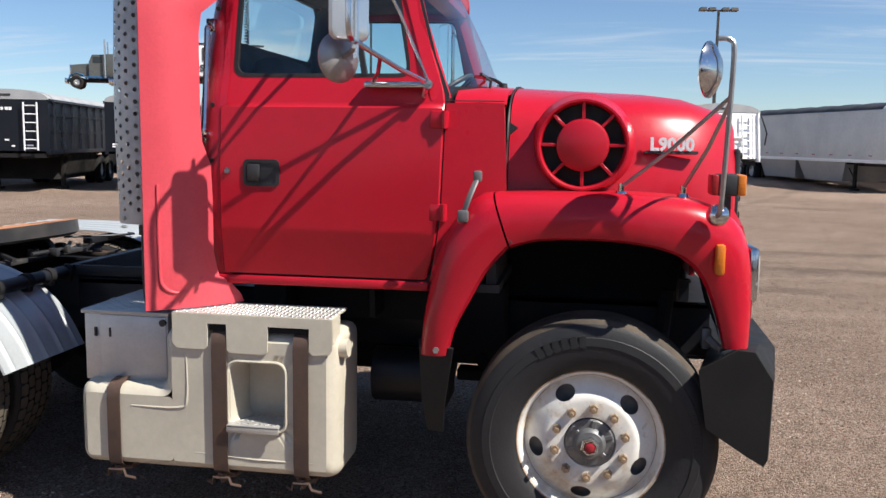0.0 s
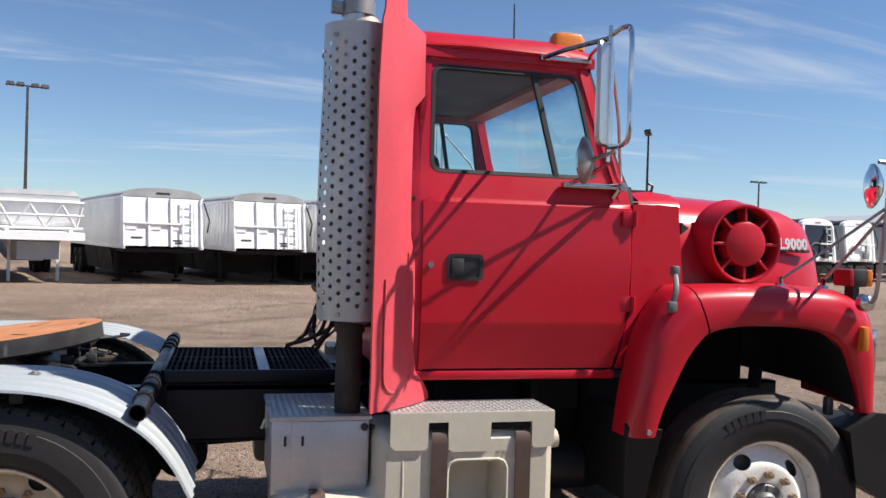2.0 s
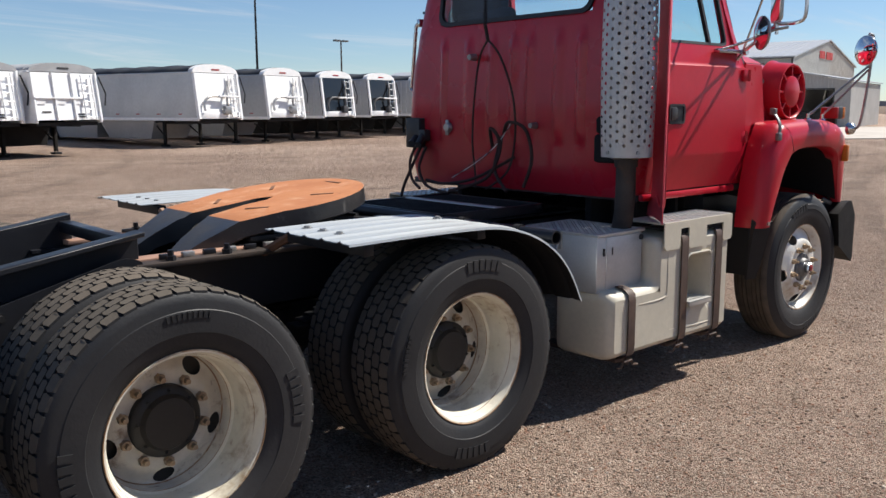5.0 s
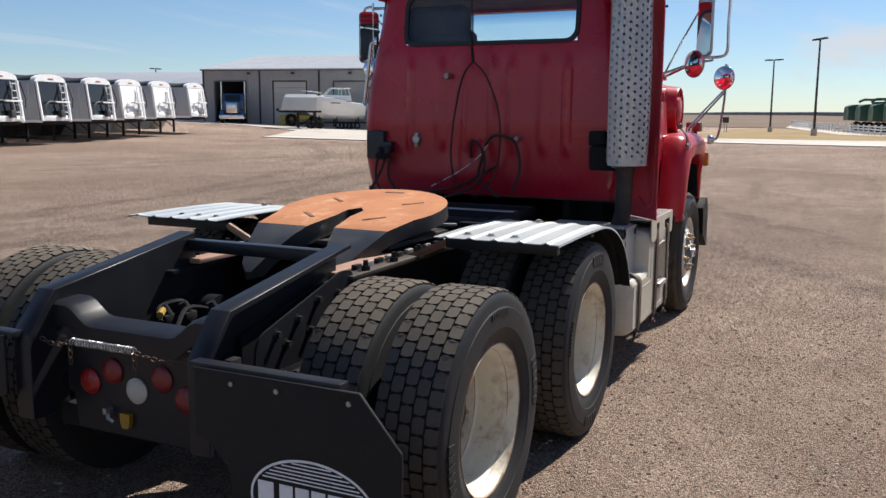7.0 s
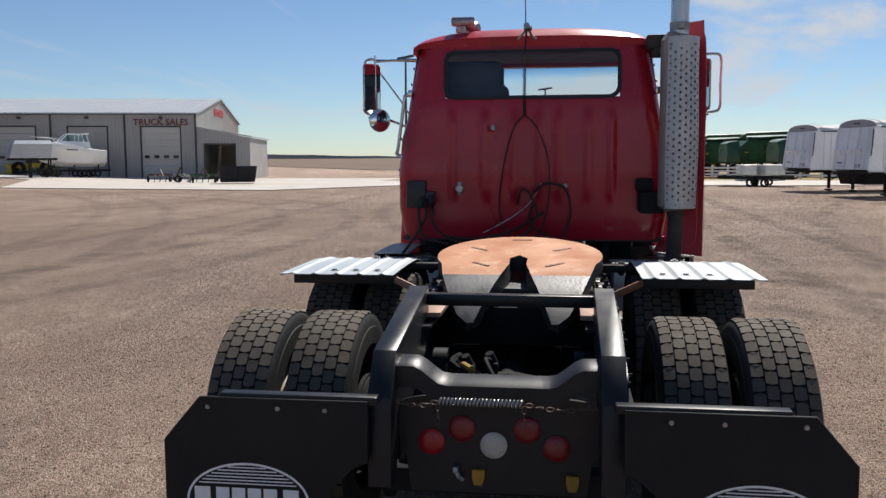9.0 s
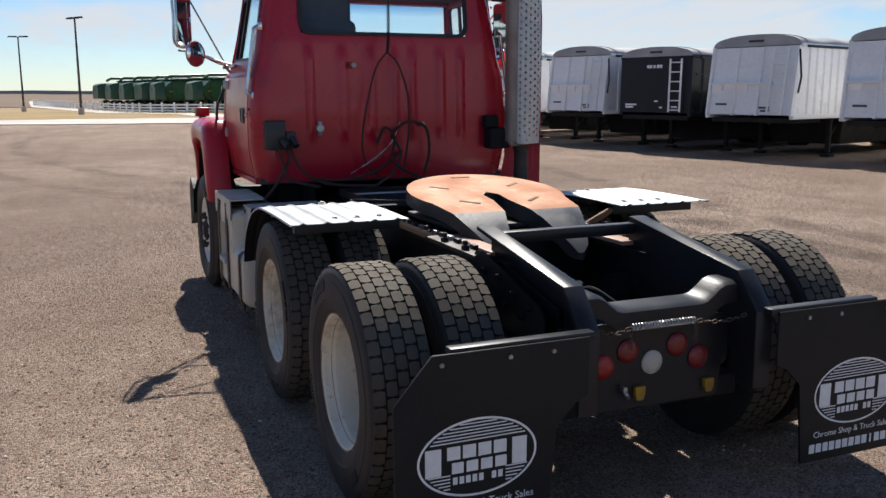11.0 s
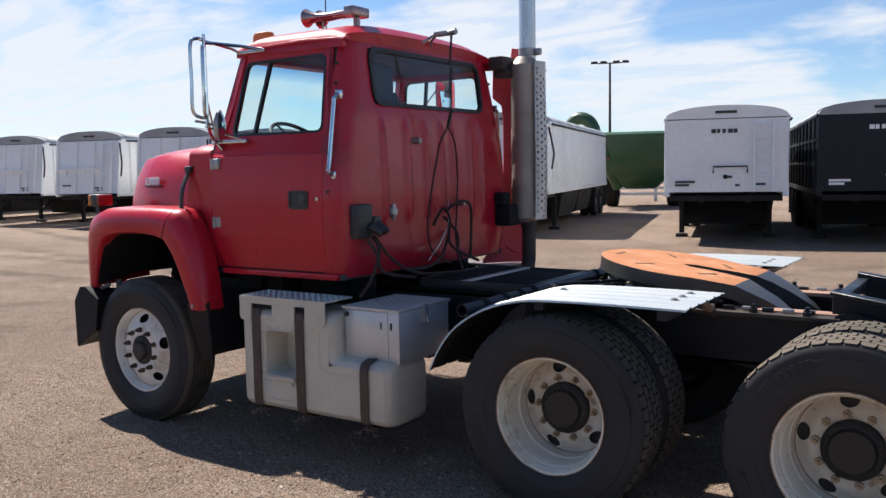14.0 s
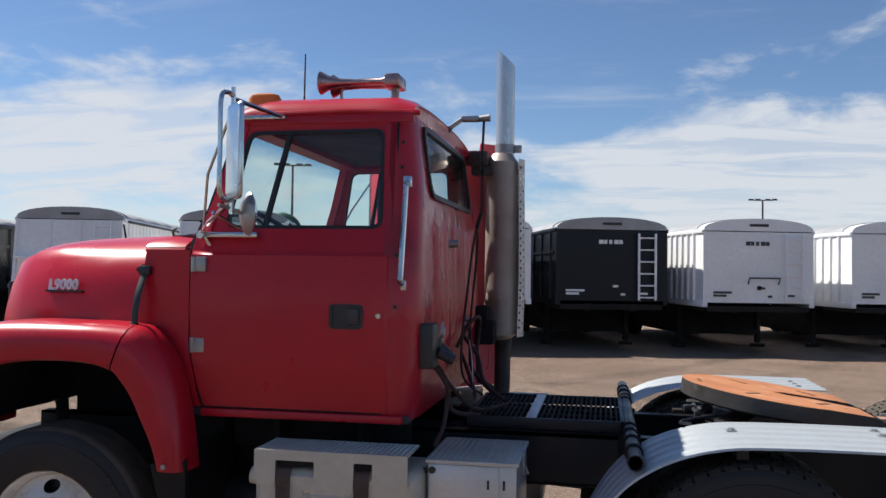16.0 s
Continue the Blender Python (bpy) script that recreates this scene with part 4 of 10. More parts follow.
def wheel(x, s, y, kind, turn):
    m = Matrix.Translation((x, s * y, 0.505)) @ (Matrix.Rotation(math.pi, 4, "Z") if s < 0 else Matrix()) @ Matrix.Rotation(turn, 4, "Y")
    if kind == "inner":
        w = part("wheel", INNER_RIM, None, truck, "inner dual wheel with a deep block-tread tyre", m=m)
        part("tyre", DRIVE_TYRE, None, w)
        tagged(part("tread", DRIVE_TREAD, None, w), kind="stuff")
        return
    steer = kind == "steer"
    w = part("wheel", STEER_RIM if steer else DRIVE_RIM, None, truck, "white painted steel wheel with rust streaks" if steer else "cream deep-dish steel wheel", m=m)
    part("tyre", STEER_TYRE if steer else DRIVE_TYRE, None, w, "worn black rib-tread tyre" if steer else "black block-tread tyre")
    if steer:
        part("rusty_edge", STEER_EDGE, None, w, "cream and rust line along the rim edge")
    else:
        tagged(part("tread", DRIVE_TREAD, None, w, "dusty staggered tread blocks"), kind="stuff")
        part("rusty_edge", RIM_EDGE, None, w, "rust along the rim edge and weld")
    tagged(part("moulded_lettering", SIDE_MARKS, None, w), kind="stuff")
    part("hub", (STEER_HUB if s < 0 else STEER_HUB_GREASY) if steer else DRIVE_HUB, None, w)
    if steer and s < 0:
        part("hub_nut", HUB_NUT, None, w)
        part("hub_cap", HUB_PLUG, None, w, "small red hub plug")
    for i in range(10):
        a = 2 * math.pi * (i + 0.5) / 10
        k = 0.145 if steer else 0.157
        part("lug_nut", NUT_DARK_ME if s > 0 and steer else NUT_ME, None, w, m=Matrix.Translation((k * math.cos(a), 0.116 if steer else -0.091, k * math.sin(a))))


for s in (-1, 1):
    wheel(0.0, s, 1.040, "steer", 0.3 + s)
    for x in (-3.235, -4.60):
        wheel(x, s, 1.10, "outer", x + s)
        wheel(x, s, 0.765, "inner", x * 2 + s)


# cab shell: sides behind the doors, rounded back corners and back wall with its window opening
def back_x(z):
    return float(np.interp(z, (1.05, 1.20, 1.60, 2.10, 2.56), (-1.735, -1.765, -1.775, -1.755, -1.690)))


WIN_Y, WIN_Z0, WIN_Z1 = 0.655, 2.165, 2.515
yc = sorted({round(v, 3) for v in list(np.linspace(-0.80, 0.80, 81)) + [-WIN_Y, WIN_Y]})
zc = sorted({round(v, 3) for v in list(np.linspace(1.09, 2.56, 33)) + [WIN_Z0, WIN_Z1]})
ribs = [(-0.60, 0.04), (-0.43, 0.04), (-0.20, 0.035), (-0.06, 0.035), (0.13, 0.04), (0.35, 0.045), (0.60, 0.04)]
bm = B()
loops = []
for z in zc:
    w, bx = cab_y(z), back_x(z)
    row = [(-1.60, -w, z), (-1.63, -w, z)]
    rad = 0.13
    for i in range(7):
        a = radians(90 * i / 6)
        row.append((bx + rad - rad * math.sin(a), -w + rad - rad * math.cos(a), z))
    mid = []
    for y in yc:
        if abs(y) > w - rad - 0.01:
            y = math.copysign(w - rad - 0.008, y)
        x = bx - 0.006 * math.cos(y * 1.6)
        for ry, rw in ribs:
            if 1.40 < z < 2.06 and abs(y - ry) < rw:
                x -= 0.024 * min(1, (2.06 - z) / 0.05, (z - 1.40) / 0.05) * math.cos(math.pi * (y - ry) / rw / 2)
        mid.append((x, y, z))
    row += mid
    row += [(x, -y, z) for x, y, z in row[:9][::-1]]
    loops.append(row)
rows = loft(bm, loops, False, False)
kill = [f for f in bm.faces if (c := f.calc_center_median()).x < -1.6 and abs(c.y) < WIN_Y and WIN_Z0 < c.z < WIN_Z1]
bmesh.ops.delete(bm, geom=kill, context="FACES")
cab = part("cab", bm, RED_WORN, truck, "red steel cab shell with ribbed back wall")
# inner skin of the cab shell
bm = B()
loft(bm, [[(x + 0.028, y * 0.972, z) for x, y, z in row] for row in loops], False, False)
kill = [f for f in bm.faces if (c := f.calc_center_median()).x < -1.6 and abs(c.y) < WIN_Y and WIN_Z0 < c.z < WIN_Z1]
bmesh.ops.delete(bm, geom=kill, context="FACES")
part("inner_skin", bm, INTERIOR, cab)
# roof
bm = B()
xs = np.linspace(-1.712, -0.80, 15)
nyr = 25
loops = []
for x in xs:
    e = min(1.0, (x + 1.735) / 0.16) if x < -1.5 else min(1.0, (-0.78 - x) / 0.22)
    e = math.sin(max(0.06, e) * math.pi / 2)
    row = []
    for j in range(nyr):
        a = -1 + 2 * j / (nyr - 1)
        y = 0.905 * math.copysign(1 - (1 - abs(a)) ** 1.35, a)
        z = 2.545 + (0.150 * (1 - (abs(a)) ** 2.4) ** 0.62) * (0.40 + 0.60 * e)
        row.append((x, y, z))
    loops.append([(x, -0.905, 2.50)] + row + [(x, 0.905, 2.50)])
loft(bm, loops, False, False)
bmesh.ops.recalc_face_normals(bm, faces=bm.faces)
bmesh.ops.solidify(bm, geom=bm.faces[:], thickness=0.03)
part("roof", bm, RED, cab, "red crowned cab roof")
bm = B()
loft(bm, [[(back_x(2.55) - 0.004, y * 0.96, 2.545) for x, y, z in loops[0]], [(x + 0.004, y, z - 0.004) for x, y, z in loops[0]]], False, False)
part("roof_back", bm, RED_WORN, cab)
# drip rail and header strip over the doors
for s in (-1, 1):
    bm = B()
    tube(bm, [(-1.74, s * 0.885, 2.545), (-1.4, s * 0.905, 2.555), (-0.95, s * 0.902, 2.545), (-0.86, s * 0.895, 2.50)], 0.014, 8)
    part("drip_rail", bm, RED, cab)
# floor, firewall and inner trim
bm = B()
box(bm, (-1.72, -0.98, 1.075), (-0.40, 0.98, 1.11))
box(bm, (-0.46, -0.95, 1.10), (-0.42, 0.95, 1.90))
part("cab_floor", bm, INTERIOR, cab)
bm = B()
prism(bm, [(-0.80, 1.62), (-0.80, 1.86), (-0.70, 1.95), (-0.46, 1.95), (-0.46, 1.5)], 1, -0.90, 0.90)
bmesh.ops.bevel(bm, geom=list(bm.edges), offset=0.02, segments=2, affect="EDGES")
part("dashboard", bm, INTERIOR, cab, "dark grey dashboard")
bm = B()
box(bm, (-1.715, -0.80, 1.12), (-1.70, 0.80, 2.13))
box(bm, (-1.66, -0.84, 2.50), (-0.92, 0.84, 2.52))
part("headliner", bm, INTERIOR, cab)
for y in (0.42, -0.45):
    bm = B()
    box(bm, (-1.50, y - 0.25, 1.38), (-0.98, y + 0.25, 1.56), 0.05)
    box(bm, (-1.62, y - 0.24, 1.50), (-1.46, y + 0.24, 2.28 if y > 0 else 2.10), 0.06, 3)
    if y > 0:
        box(bm, (-1.61, y - 0.20, 2.18), (-1.49, y + 0.31, 2.46), 0.07, 4)
    part("cab_seat", bm, SEAT, cab, "dark cloth high-back seat")
bm = B()
m = Matrix.Translation((-0.90, 0.42, 1.95)) @ Matrix.Rotation(radians(-38), 4, "Y")
tube(bm, [m @ Vector((0.23 * math.cos(a), 0.23 * math.sin(a), 0)) for a in [2 * math.pi * i / 28 for i in range(28)]], 0.014, 8, closed=True)
for a in (0.3, 2.0, 3.4, 5.0):
    cyl(bm, m @ Vector((0, 0, -0.03)), m @ Vector((0.225 * math.cos(a), 0.225 * math.sin(a), 0)), 0.009, seg=6)
cyl(bm, m @ Vector((0, 0, 0)), m @ Vector((0.0, 0, -0.35)), 0.03, seg=10)
part("steering_wheel", bm, PLASTIC, cab, "black steering wheel")
# rear window
bm = B()
lp = round_rect(-WIN_Y - 0.012, WIN_Y + 0.012, WIN_Z0 - 0.012, WIN_Z1 + 0.012, 0.085, 6)
inn = round_rect(-WIN_Y + 0.016, WIN_Y - 0.016, WIN_Z0 + 0.015, WIN_Z1 - 0.015, 0.07, 6)


def back_at(y, z, d):
    return Vector((back_x(z) - 0.006 * math.cos(y * 1.6) - 0.014 + d, y, z))


holed(bm, lp, inn, back_at, 2, 0.024)
rear_window = part("rear_window", bm, GASKET, cab, "wide rear window in a black rubber seal")
bm = B()
pts = [back_at(y, z, 0.012) for y, z in inn]
bm.faces.new([bm.verts.new(p) for p in pts])
g = part("pane", bm, glass_mat("rear_glass", (0.93, 0.96, 0.96)), rear_window, smooth=0)
g.visible_shadow = False

# doors
WIN = [(-1.575, 1.992), (-0.800, 1.992), (-0.885, 2.455), (-1.560, 2.462)]
DOOR = round_poly([(-1.628, 1.125), (-0.70, 1.125), (-0.655, 1.40), (-0.640, 1.90), (-0.70, 2.06), (-0.83, 2.515), (-1.628, 2.525)], 0.035, 3)
for s in (-1, 1):
    def skin(u, v, d, s=s):
        return Vector((u, s * (cab_y(v) + 0.006 - d - (0.012 if 1.862 < v < 2.5 else 0.0)), v))
    bm = B()
    rows = []
    for z in (1.125, 1.14, 1.22, 1.318, 1.330, 1.342, 1.46, 1.60, 1.72, 1.80, 1.852, 1.864, 1.876, 1.93, 1.975):
        xl, xr = -1.628, float(np.interp(z, (1.125, 1.16, 1.40, 1.90, 2.0), (-0.72, -0.695, -0.655, -0.640, -0.675)))
        row = [skin(xl, z, 0.035), skin(xl, z, 0.006), skin(xl + 0.006, z, 0.0)]
        row += [skin(xl + (xr - xl) * i / 8, z, 0.0) for i in range(1, 8)]
        row += [skin(xr - 0.006, z, 0.0), skin(xr, z, 0.006), skin(xr, z, 0.035)]
        rows.append(row)
    rows = [[Vector((p.x, p.y - s * 0.03, p.z)) for p in rows[0]]] + rows
    loft(bm, rows, False, False)
    holed(bm, [(-1.628, 1.975), (-0.666, 1.975), (-0.70, 2.06), (-0.83, 2.515), (-0.86, 2.522), (-1.60, 2.525), (-1.628, 2.50)], round_poly(WIN, 0.05, 4), skin, 4, 0.035)
    door = part("door", bm, RED, truck, "red cab door with vent window")
    # dark gap round the door
    bm = B()
    holed(bm, [(-1.64, 1.112), (-0.69, 1.112), (-0.640, 1.40), (-0.626, 1.91), (-0.69, 2.07), (-0.82, 2.53), (-1.64, 2.537)], DOOR, lambda u, v, d, s=s: Vector((u, s * (cab_y(v) - 0.010 - d), v)), 1, 0.01)
    part("door_seal", bm, GASKET, cab)
    bm = B()
    holed(bm, round_poly([(u + (0.010 if u > -1.2 else -0.010), v + (0.010 if v > 2.2 else -0.010)) for u, v in WIN], 0.055, 4), round_poly([(u + (-0.008 if u > -1.2 else 0.007), v + (-0.008 if v > 2.2 else 0.006)) for u, v in WIN], 0.045, 4),
          lambda u, v, d, s=s: Vector((u, s * (cab_y(v) - 0.004 - d), v)), 1, 0.02)
    part("window_seal", bm, GASKET, door)
    bm = B()
    bm.faces.new([bm.verts.new(Vector((u, s * (cab_y(v) - 0.018), v))) for u, v in round_poly(WIN, 0.05, 4)])
    g = part("window_pane", bm, SIDE_GLASS, door, "green-tinted side glass", smooth=0)
    g.visible_shadow = False
    bm = B()
    prism(bm, [(-1.008, 1.99), (-0.985, 1.99), (-1.082, 2.462), (-1.105, 2.462)], 1, -0.012, 0.012)
    for v in bm.verts:
        v.co.y = s * (cab_y(v.co.z) - 0.014) + v.co.y
    part("vent_post", bm, GASKET, door)
    # recessed handle
    bm = B()
    holed(bm, round_rect(-1.515, -1.352, 1.512, 1.628, 0.022, 4), round_rect(-1.500, -1.368, 1.526, 1.614, 0.014, 4), lambda u, v, d, s=s: Vector((u, s * (1.045 - d), v)), 1, 0.014)
    box(bm, (-1.505, min(s * 1.036, s * 1.040), 1.52), (-1.365, max(s * 1.036, s * 1.040), 1.62))
    handle = part("door_handle", bm, PLASTIC, door, "black recessed door handle")
    bm = B()
    box(bm, (-1.498, min(s * 1.040, s * 1.050), 1.534), (-1.440, max(s * 1.040, s * 1.050), 1.608), 0.006)
    part("latch", bm, FIFTH_SIDE, door, "worn dark latch paddle")
    bm = B()
    cyl(bm, (-1.588, s * 1.035, 1.577), (-1.588, s * 1.047, 1.577), 0.015, 0.013, 14)
    part("door_lock", bm, CHROME, door, "small chrome lock cylinder")
    for hz in (1.805, 1.418):
        bm = B()
        hx = 0.0 if s < 0 else -0.032
        box(bm, (-0.698 + hx, min(s * 0.99, s * 1.040), hz - 0.036), (-0.622 + hx, max(s * 0.99, s * 1.040), hz + 0.036), 0.006)
        cyl(bm, (-0.636 + hx, s * 1.040, hz - 0.036), (-0.636 + hx, s * 1.040, hz + 0.036), 0.012, seg=8)
        part("hinge", bm, RED if s < 0 else DULL_STEEL, door, "red painted hinge" if s < 0 else "bare grey hinge")
    # grab handle behind the door
    bm = B()
    tube(bm, smooth_path([(-1.69, s * 0.985, 1.715), (-1.69, s * 1.045, 1.745), (-1.69, s * 1.035, 1.80), (-1.695, s * 0.985, 2.14), (-1.695, s * 0.975, 2.19), (-1.695, s * 0.925, 2.215)], 4), 0.014, 8)
    box(bm, (-1.710, s * 1.0 - 0.015, 1.695), (-1.670, s * 1.0 + 0.015, 1.745), 0.005)
    box(bm, (-1.715, s * 0.935 - 0.015, 2.18), (-1.675, s * 0.935 + 0.015, 2.235), 0.005)
    part("grab_handle", bm, CHROME, cab, "bright metal grab handle")
    for rz in (1.62, 1.86, 2.28, 2.40):
        bm = B()
        cyl(bm, (-1.665, s * (cab_y(rz) - 0.003), rz), (-1.665, s * (cab_y(rz) + 0.005), rz), 0.010, seg=8)
        part("plug", bm, GASKET, cab)
    # rocker under the door, dark inner sill
    bm = B()
    box(bm, (-1.70, min(s * 0.95, s * 1.01), 1.075), (-0.70, max(s * 0.95, s * 1.01), 1.115), 0.01)
    part("rocker", bm, RED, cab)
    bm = B()
    box(bm, (-1.65, min(s * 0.55, s * 0.60), 0.86), (-0.70, max(s * 0.55, s * 0.60), 1.08), 0.01)
    for bx in (-1.45, -1.02):
        box(bm, (bx, min(s * 0.60, s * 0.78), 0.90), (bx + 0.03, max(s * 0.60, s * 0.78), 1.08), 0.005)
    part("sill_panel", bm, FRAME_DULL, cab)

# windshield pillars, header, cowl and glass
for s in (-1, 1):
    bm = B()
    loft(bm, [[(-0.70, s * 1.0, 1.885), (-0.640, s * 0.992, 1.885), (-0.622, s * 0.955, 1.90), (-0.69, s * 0.93, 1.90)],
              [(-0.80, s * 0.935, 2.22), (-0.755, s * 0.928, 2.22), (-0.735, s * 0.895, 2.22), (-0.79, s * 0.875, 2.22)],
              [(-0.885, s * 0.895, 2.52), (-0.835, s * 0.885, 2.52), (-0.815, s * 0.85, 2.52), (-0.88, s * 0.83, 2.52)]])
    part("pillar", bm, RED, cab)
bm = B()
loft(bm, [[(-0.93, y, 2.47), (-0.815, y * 1.0, 2.47), (-0.80, y, 2.56), (-0.93, y, 2.60)] for y in (-0.87, -0.4, 0, 0.4, 0.87)])
part("header", bm, RED, cab)
bm = B()
loops = []
for i in range(17):
    a = -1 + i / 8
    bow = 0.125 * (1 - a ** 4)
    loops.append([(-0.625 + bow, 0.955 * a, 1.905), (-0.735 + bow * 0.85, 0.90 * a, 2.22), (-0.83 + bow * 0.5, 0.860 * a, 2.495)])
loft(bm, loops, False, False)
g = part("windshield", bm, WINDSHIELD, cab, "tinted windshield with a blue sun band")
g.visible_shadow = False
bm = B()
loops = []
for x, zt, wy in ((-0.60, 1.945, 1.0), (-0.50, 1.955, 1.0), (-0.385, 1.945, 0.985)):
    loops.append([(x, -wy, 1.87), (x, -wy * 0.985, 1.895), (x, -wy * 0.90, zt - 0.012), (x, -wy * 0.5, zt + 0.02), (x, 0, zt + 0.03), (x, wy * 0.5, zt + 0.02), (x, wy * 0.90, zt - 0.012), (x, wy * 0.985, 1.895), (x, wy, 1.87)])
loft(bm, loops, False, False)
bmesh.ops.recalc_face_normals(bm, faces=bm.faces)
bmesh.ops.solidify(bm, geom=bm.faces[:], thickness=0.02)
part("cowl", bm, RED, cab)
for y in (-0.55, 0.30):
    bm = B()
    tube(bm, [(-0.44, y, 1.975), (-0.48, y + 0.03, 2.0), (-0.54, y + 0.30, 2.03)], 0.008, 6)
    cyl(bm, (-0.44, y, 1.94), (-0.44, y, 1.985), 0.022, 0.016, 10)
    box(bm, (-0.553, y + 0.0, 2.022), (-0.54, y + 0.42, 2.034))
    part("wiper", bm, PLASTIC, cab)
for s in (-1, 1):
    bm = B()
    tube(bm, [(-0.47, s * 0.86, 1.945), (-0.465, s * 0.865, 1.975), (-0.485, s * 0.86, 1.985)], 0.007, 6)
    part("washer_nozzle", bm, PLASTIC, cab)
    # cowl side panel between door and hood
    bm = B()
    pts = [(-0.700, 1.12), (-0.688, 1.16), (-0.648, 1.40), (-0.634, 1.875), (-0.395, 1.875), (-0.375, 1.52), (-0.45, 1.40), (-0.55, 1.2), (-0.60, 1.12)]
    loft(bm, [[(u, s * (cab_y(v) + 0.004 - d - 0.02 * max(0, (u + 0.64) / 0.25)), v) for u, v in pts] for d in (0.0, 0.03)])
    part("cowl_side", bm, RED, cab, "red cowl side panel")
    bm = B()
    tube(bm, [(-0.640, s * 1.012, 1.884), (-0.395, s * 0.990, 1.884)], 0.0025, 5)
    part("cowl_seam", bm, RED_DARK, cab)

# hood
HX = [-0.375, -0.20, 0.0, 0.20, 0.38, 0.47, 0.535, 0.575, 0.59]


def hood_row(x):
    """Half cross-section from the crown to the fender joint."""
    t = (x + 0.375) / 0.965
    zc = 1.985 - 0.045 * t - 0.15 * max(0, t - 0.72) ** 1.2 * 2.2
    ws = float(np.interp(x, (-0.375, 0.0, 0.20, 0.38, 0.47, 0.535, 0.575, 0.59), (0.955, 0.930, 0.898, 0.855, 0.812, 0.765, 0.720, 0.695)))
    k = min(1.0, (ws - 0.115) / 0.79)
    return [(0.0, zc), (0.30 * k, zc - 0.008), (0.52 * k, zc - 0.025), (0.68 * k, zc - 0.05), (0.79 * k, zc - 0.085), (ws - 0.085, zc - 0.135), (ws - 0.045, zc - 0.20), (ws - 0.02, min(1.70, zc - 0.27)), (ws, min(1.58, zc - 0.33)), (ws + 0.012, 1.49), (ws + 0.015, 1.40)]


bm = B()
loops = []
for x in HX:
    h = hood_row(x)
    loops.append([(x, -y, z) for y, z in h[::-1]] + [(x, y, z) for y, z in h[1:]])
loft(bm, loops, False, False)
bm.faces.new([bm.verts.new(p) for p in loops[-1]])
hood = part("hood", bm, RED, truck, "red tilt hood with rounded crown")
bm = B()
box(bm, (0.585, -0.66, 0.98), (0.615, 0.66, 1.70), 0.015)
for i in range(9):
    box(bm, (0.61, -0.62, 1.02 + i * 0.075), (0.628, 0.62, 1.05 + i * 0.075), 0.006)
for z in (1.10, 1.25, 1.40, 1.55, 1.70):
    for s in (-1, 1):
        cyl(bm, (0.612, s * 0.64, z - 0.03), (0.621, s * 0.64, z - 0.03), 0.012, seg=8)
part("grille", bm, PLASTIC, hood, "black grille surround")
# seam between hood and cab
bm = B()
h = hood_row(-0.38)
for s in (-1, 1):
    tube(bm, [(-0.383, s * (y + 0.004), z + 0.004) for y, z in h[:10]] + [(-0.355, s * 1.10, 1.475), (-0.345, s * 1.19, 1.42), (-0.335, s * 1.215, 1.32)], 0.0055, 5)
part("hood_seam", bm, GASKET, hood)

# fenders: arch lip, crest and body joint along the arch
ARCH = [(-0.585, 0.848), (-0.555, 0.96), (-0.500, 1.07), (-0.435, 1.19), (-0.365, 1.275), (-0.345, 1.295), (-0.24, 1.325), (-0.10, 1.335), (0.06, 1.333), (0.20, 1.318), (0.31, 1.285), (0.385, 1.225), (0.435, 1.14), (0.475, 1.03), (0.505, 0.92)]
CREST = [(-0.715, 0.842), (-0.70, 0.98), (-0.675, 1.12), (-0.62, 1.33), (-0.50, 1.485), (-0.42, 1.512), (-0.24, 1.520), (-0.10, 1.522), (0.06, 1.522), (0.22, 1.518), (0.39, 1.498), (0.53, 1.430), (0.600, 1.30), (0.618, 1.10), (0.616, 0.92)]
JOINT_Y = [1.03, 1.03, 1.03, 1.03, 1.015, 0.985, 0.955, 0.945, 0.935, 0.925, 0.91, 0.86, 0.80, 0.80, 0.80]


def fender_loops(s, i0, i1):
    out = []
    for i in range(i0, i1):
        (ax, az), (cx, cz), jy = ARCH[i], CREST[i], JOINT_Y[i]
        a, c = Vector((ax, 0, az)), Vector((cx, 0, cz))
        d = c - a
        yo = float(np.interp(i, (0, 1, 9, 10, 11, 12, 13, 14), (1.215, 1.222, 1.220, 1.212, 1.195, 1.172, 1.160, 1.152)))
        row = [a + Vector((0, 1.10, 0)) + d * 0.05, a + Vector((0, yo - 0.035, 0)), a + Vector((0, yo - 0.008, 0)) + d * 0.06, a + Vector((0, yo, 0)) + d * 0.22,
               a + Vector((0, yo - 0.002, 0)) + d * 0.50, a + Vector((0, yo - 0.012, 0)) + d * 0.72, a + Vector((0, yo - 0.045, 0)) + d * 0.90,
               a + Vector((0, yo - 0.095, 0)) + d * 0.985, a + Vector((0, (yo - 0.10) * 0.5 + jy * 0.5, 0)) + d * 1.0, a + Vector((0, jy, 0)) + d * 1.0]
        out.append([Vector((v.x, s * v.y, v.z)) for v in row])
    return out


def dense(loops, n=3):
    k = len(loops[0])
    cols = [smooth_path([lp[j] for lp in loops], n) for j in range(k)]
    return [[cols[j][i] for j in range(k)] for i in range(len(cols[0]))]


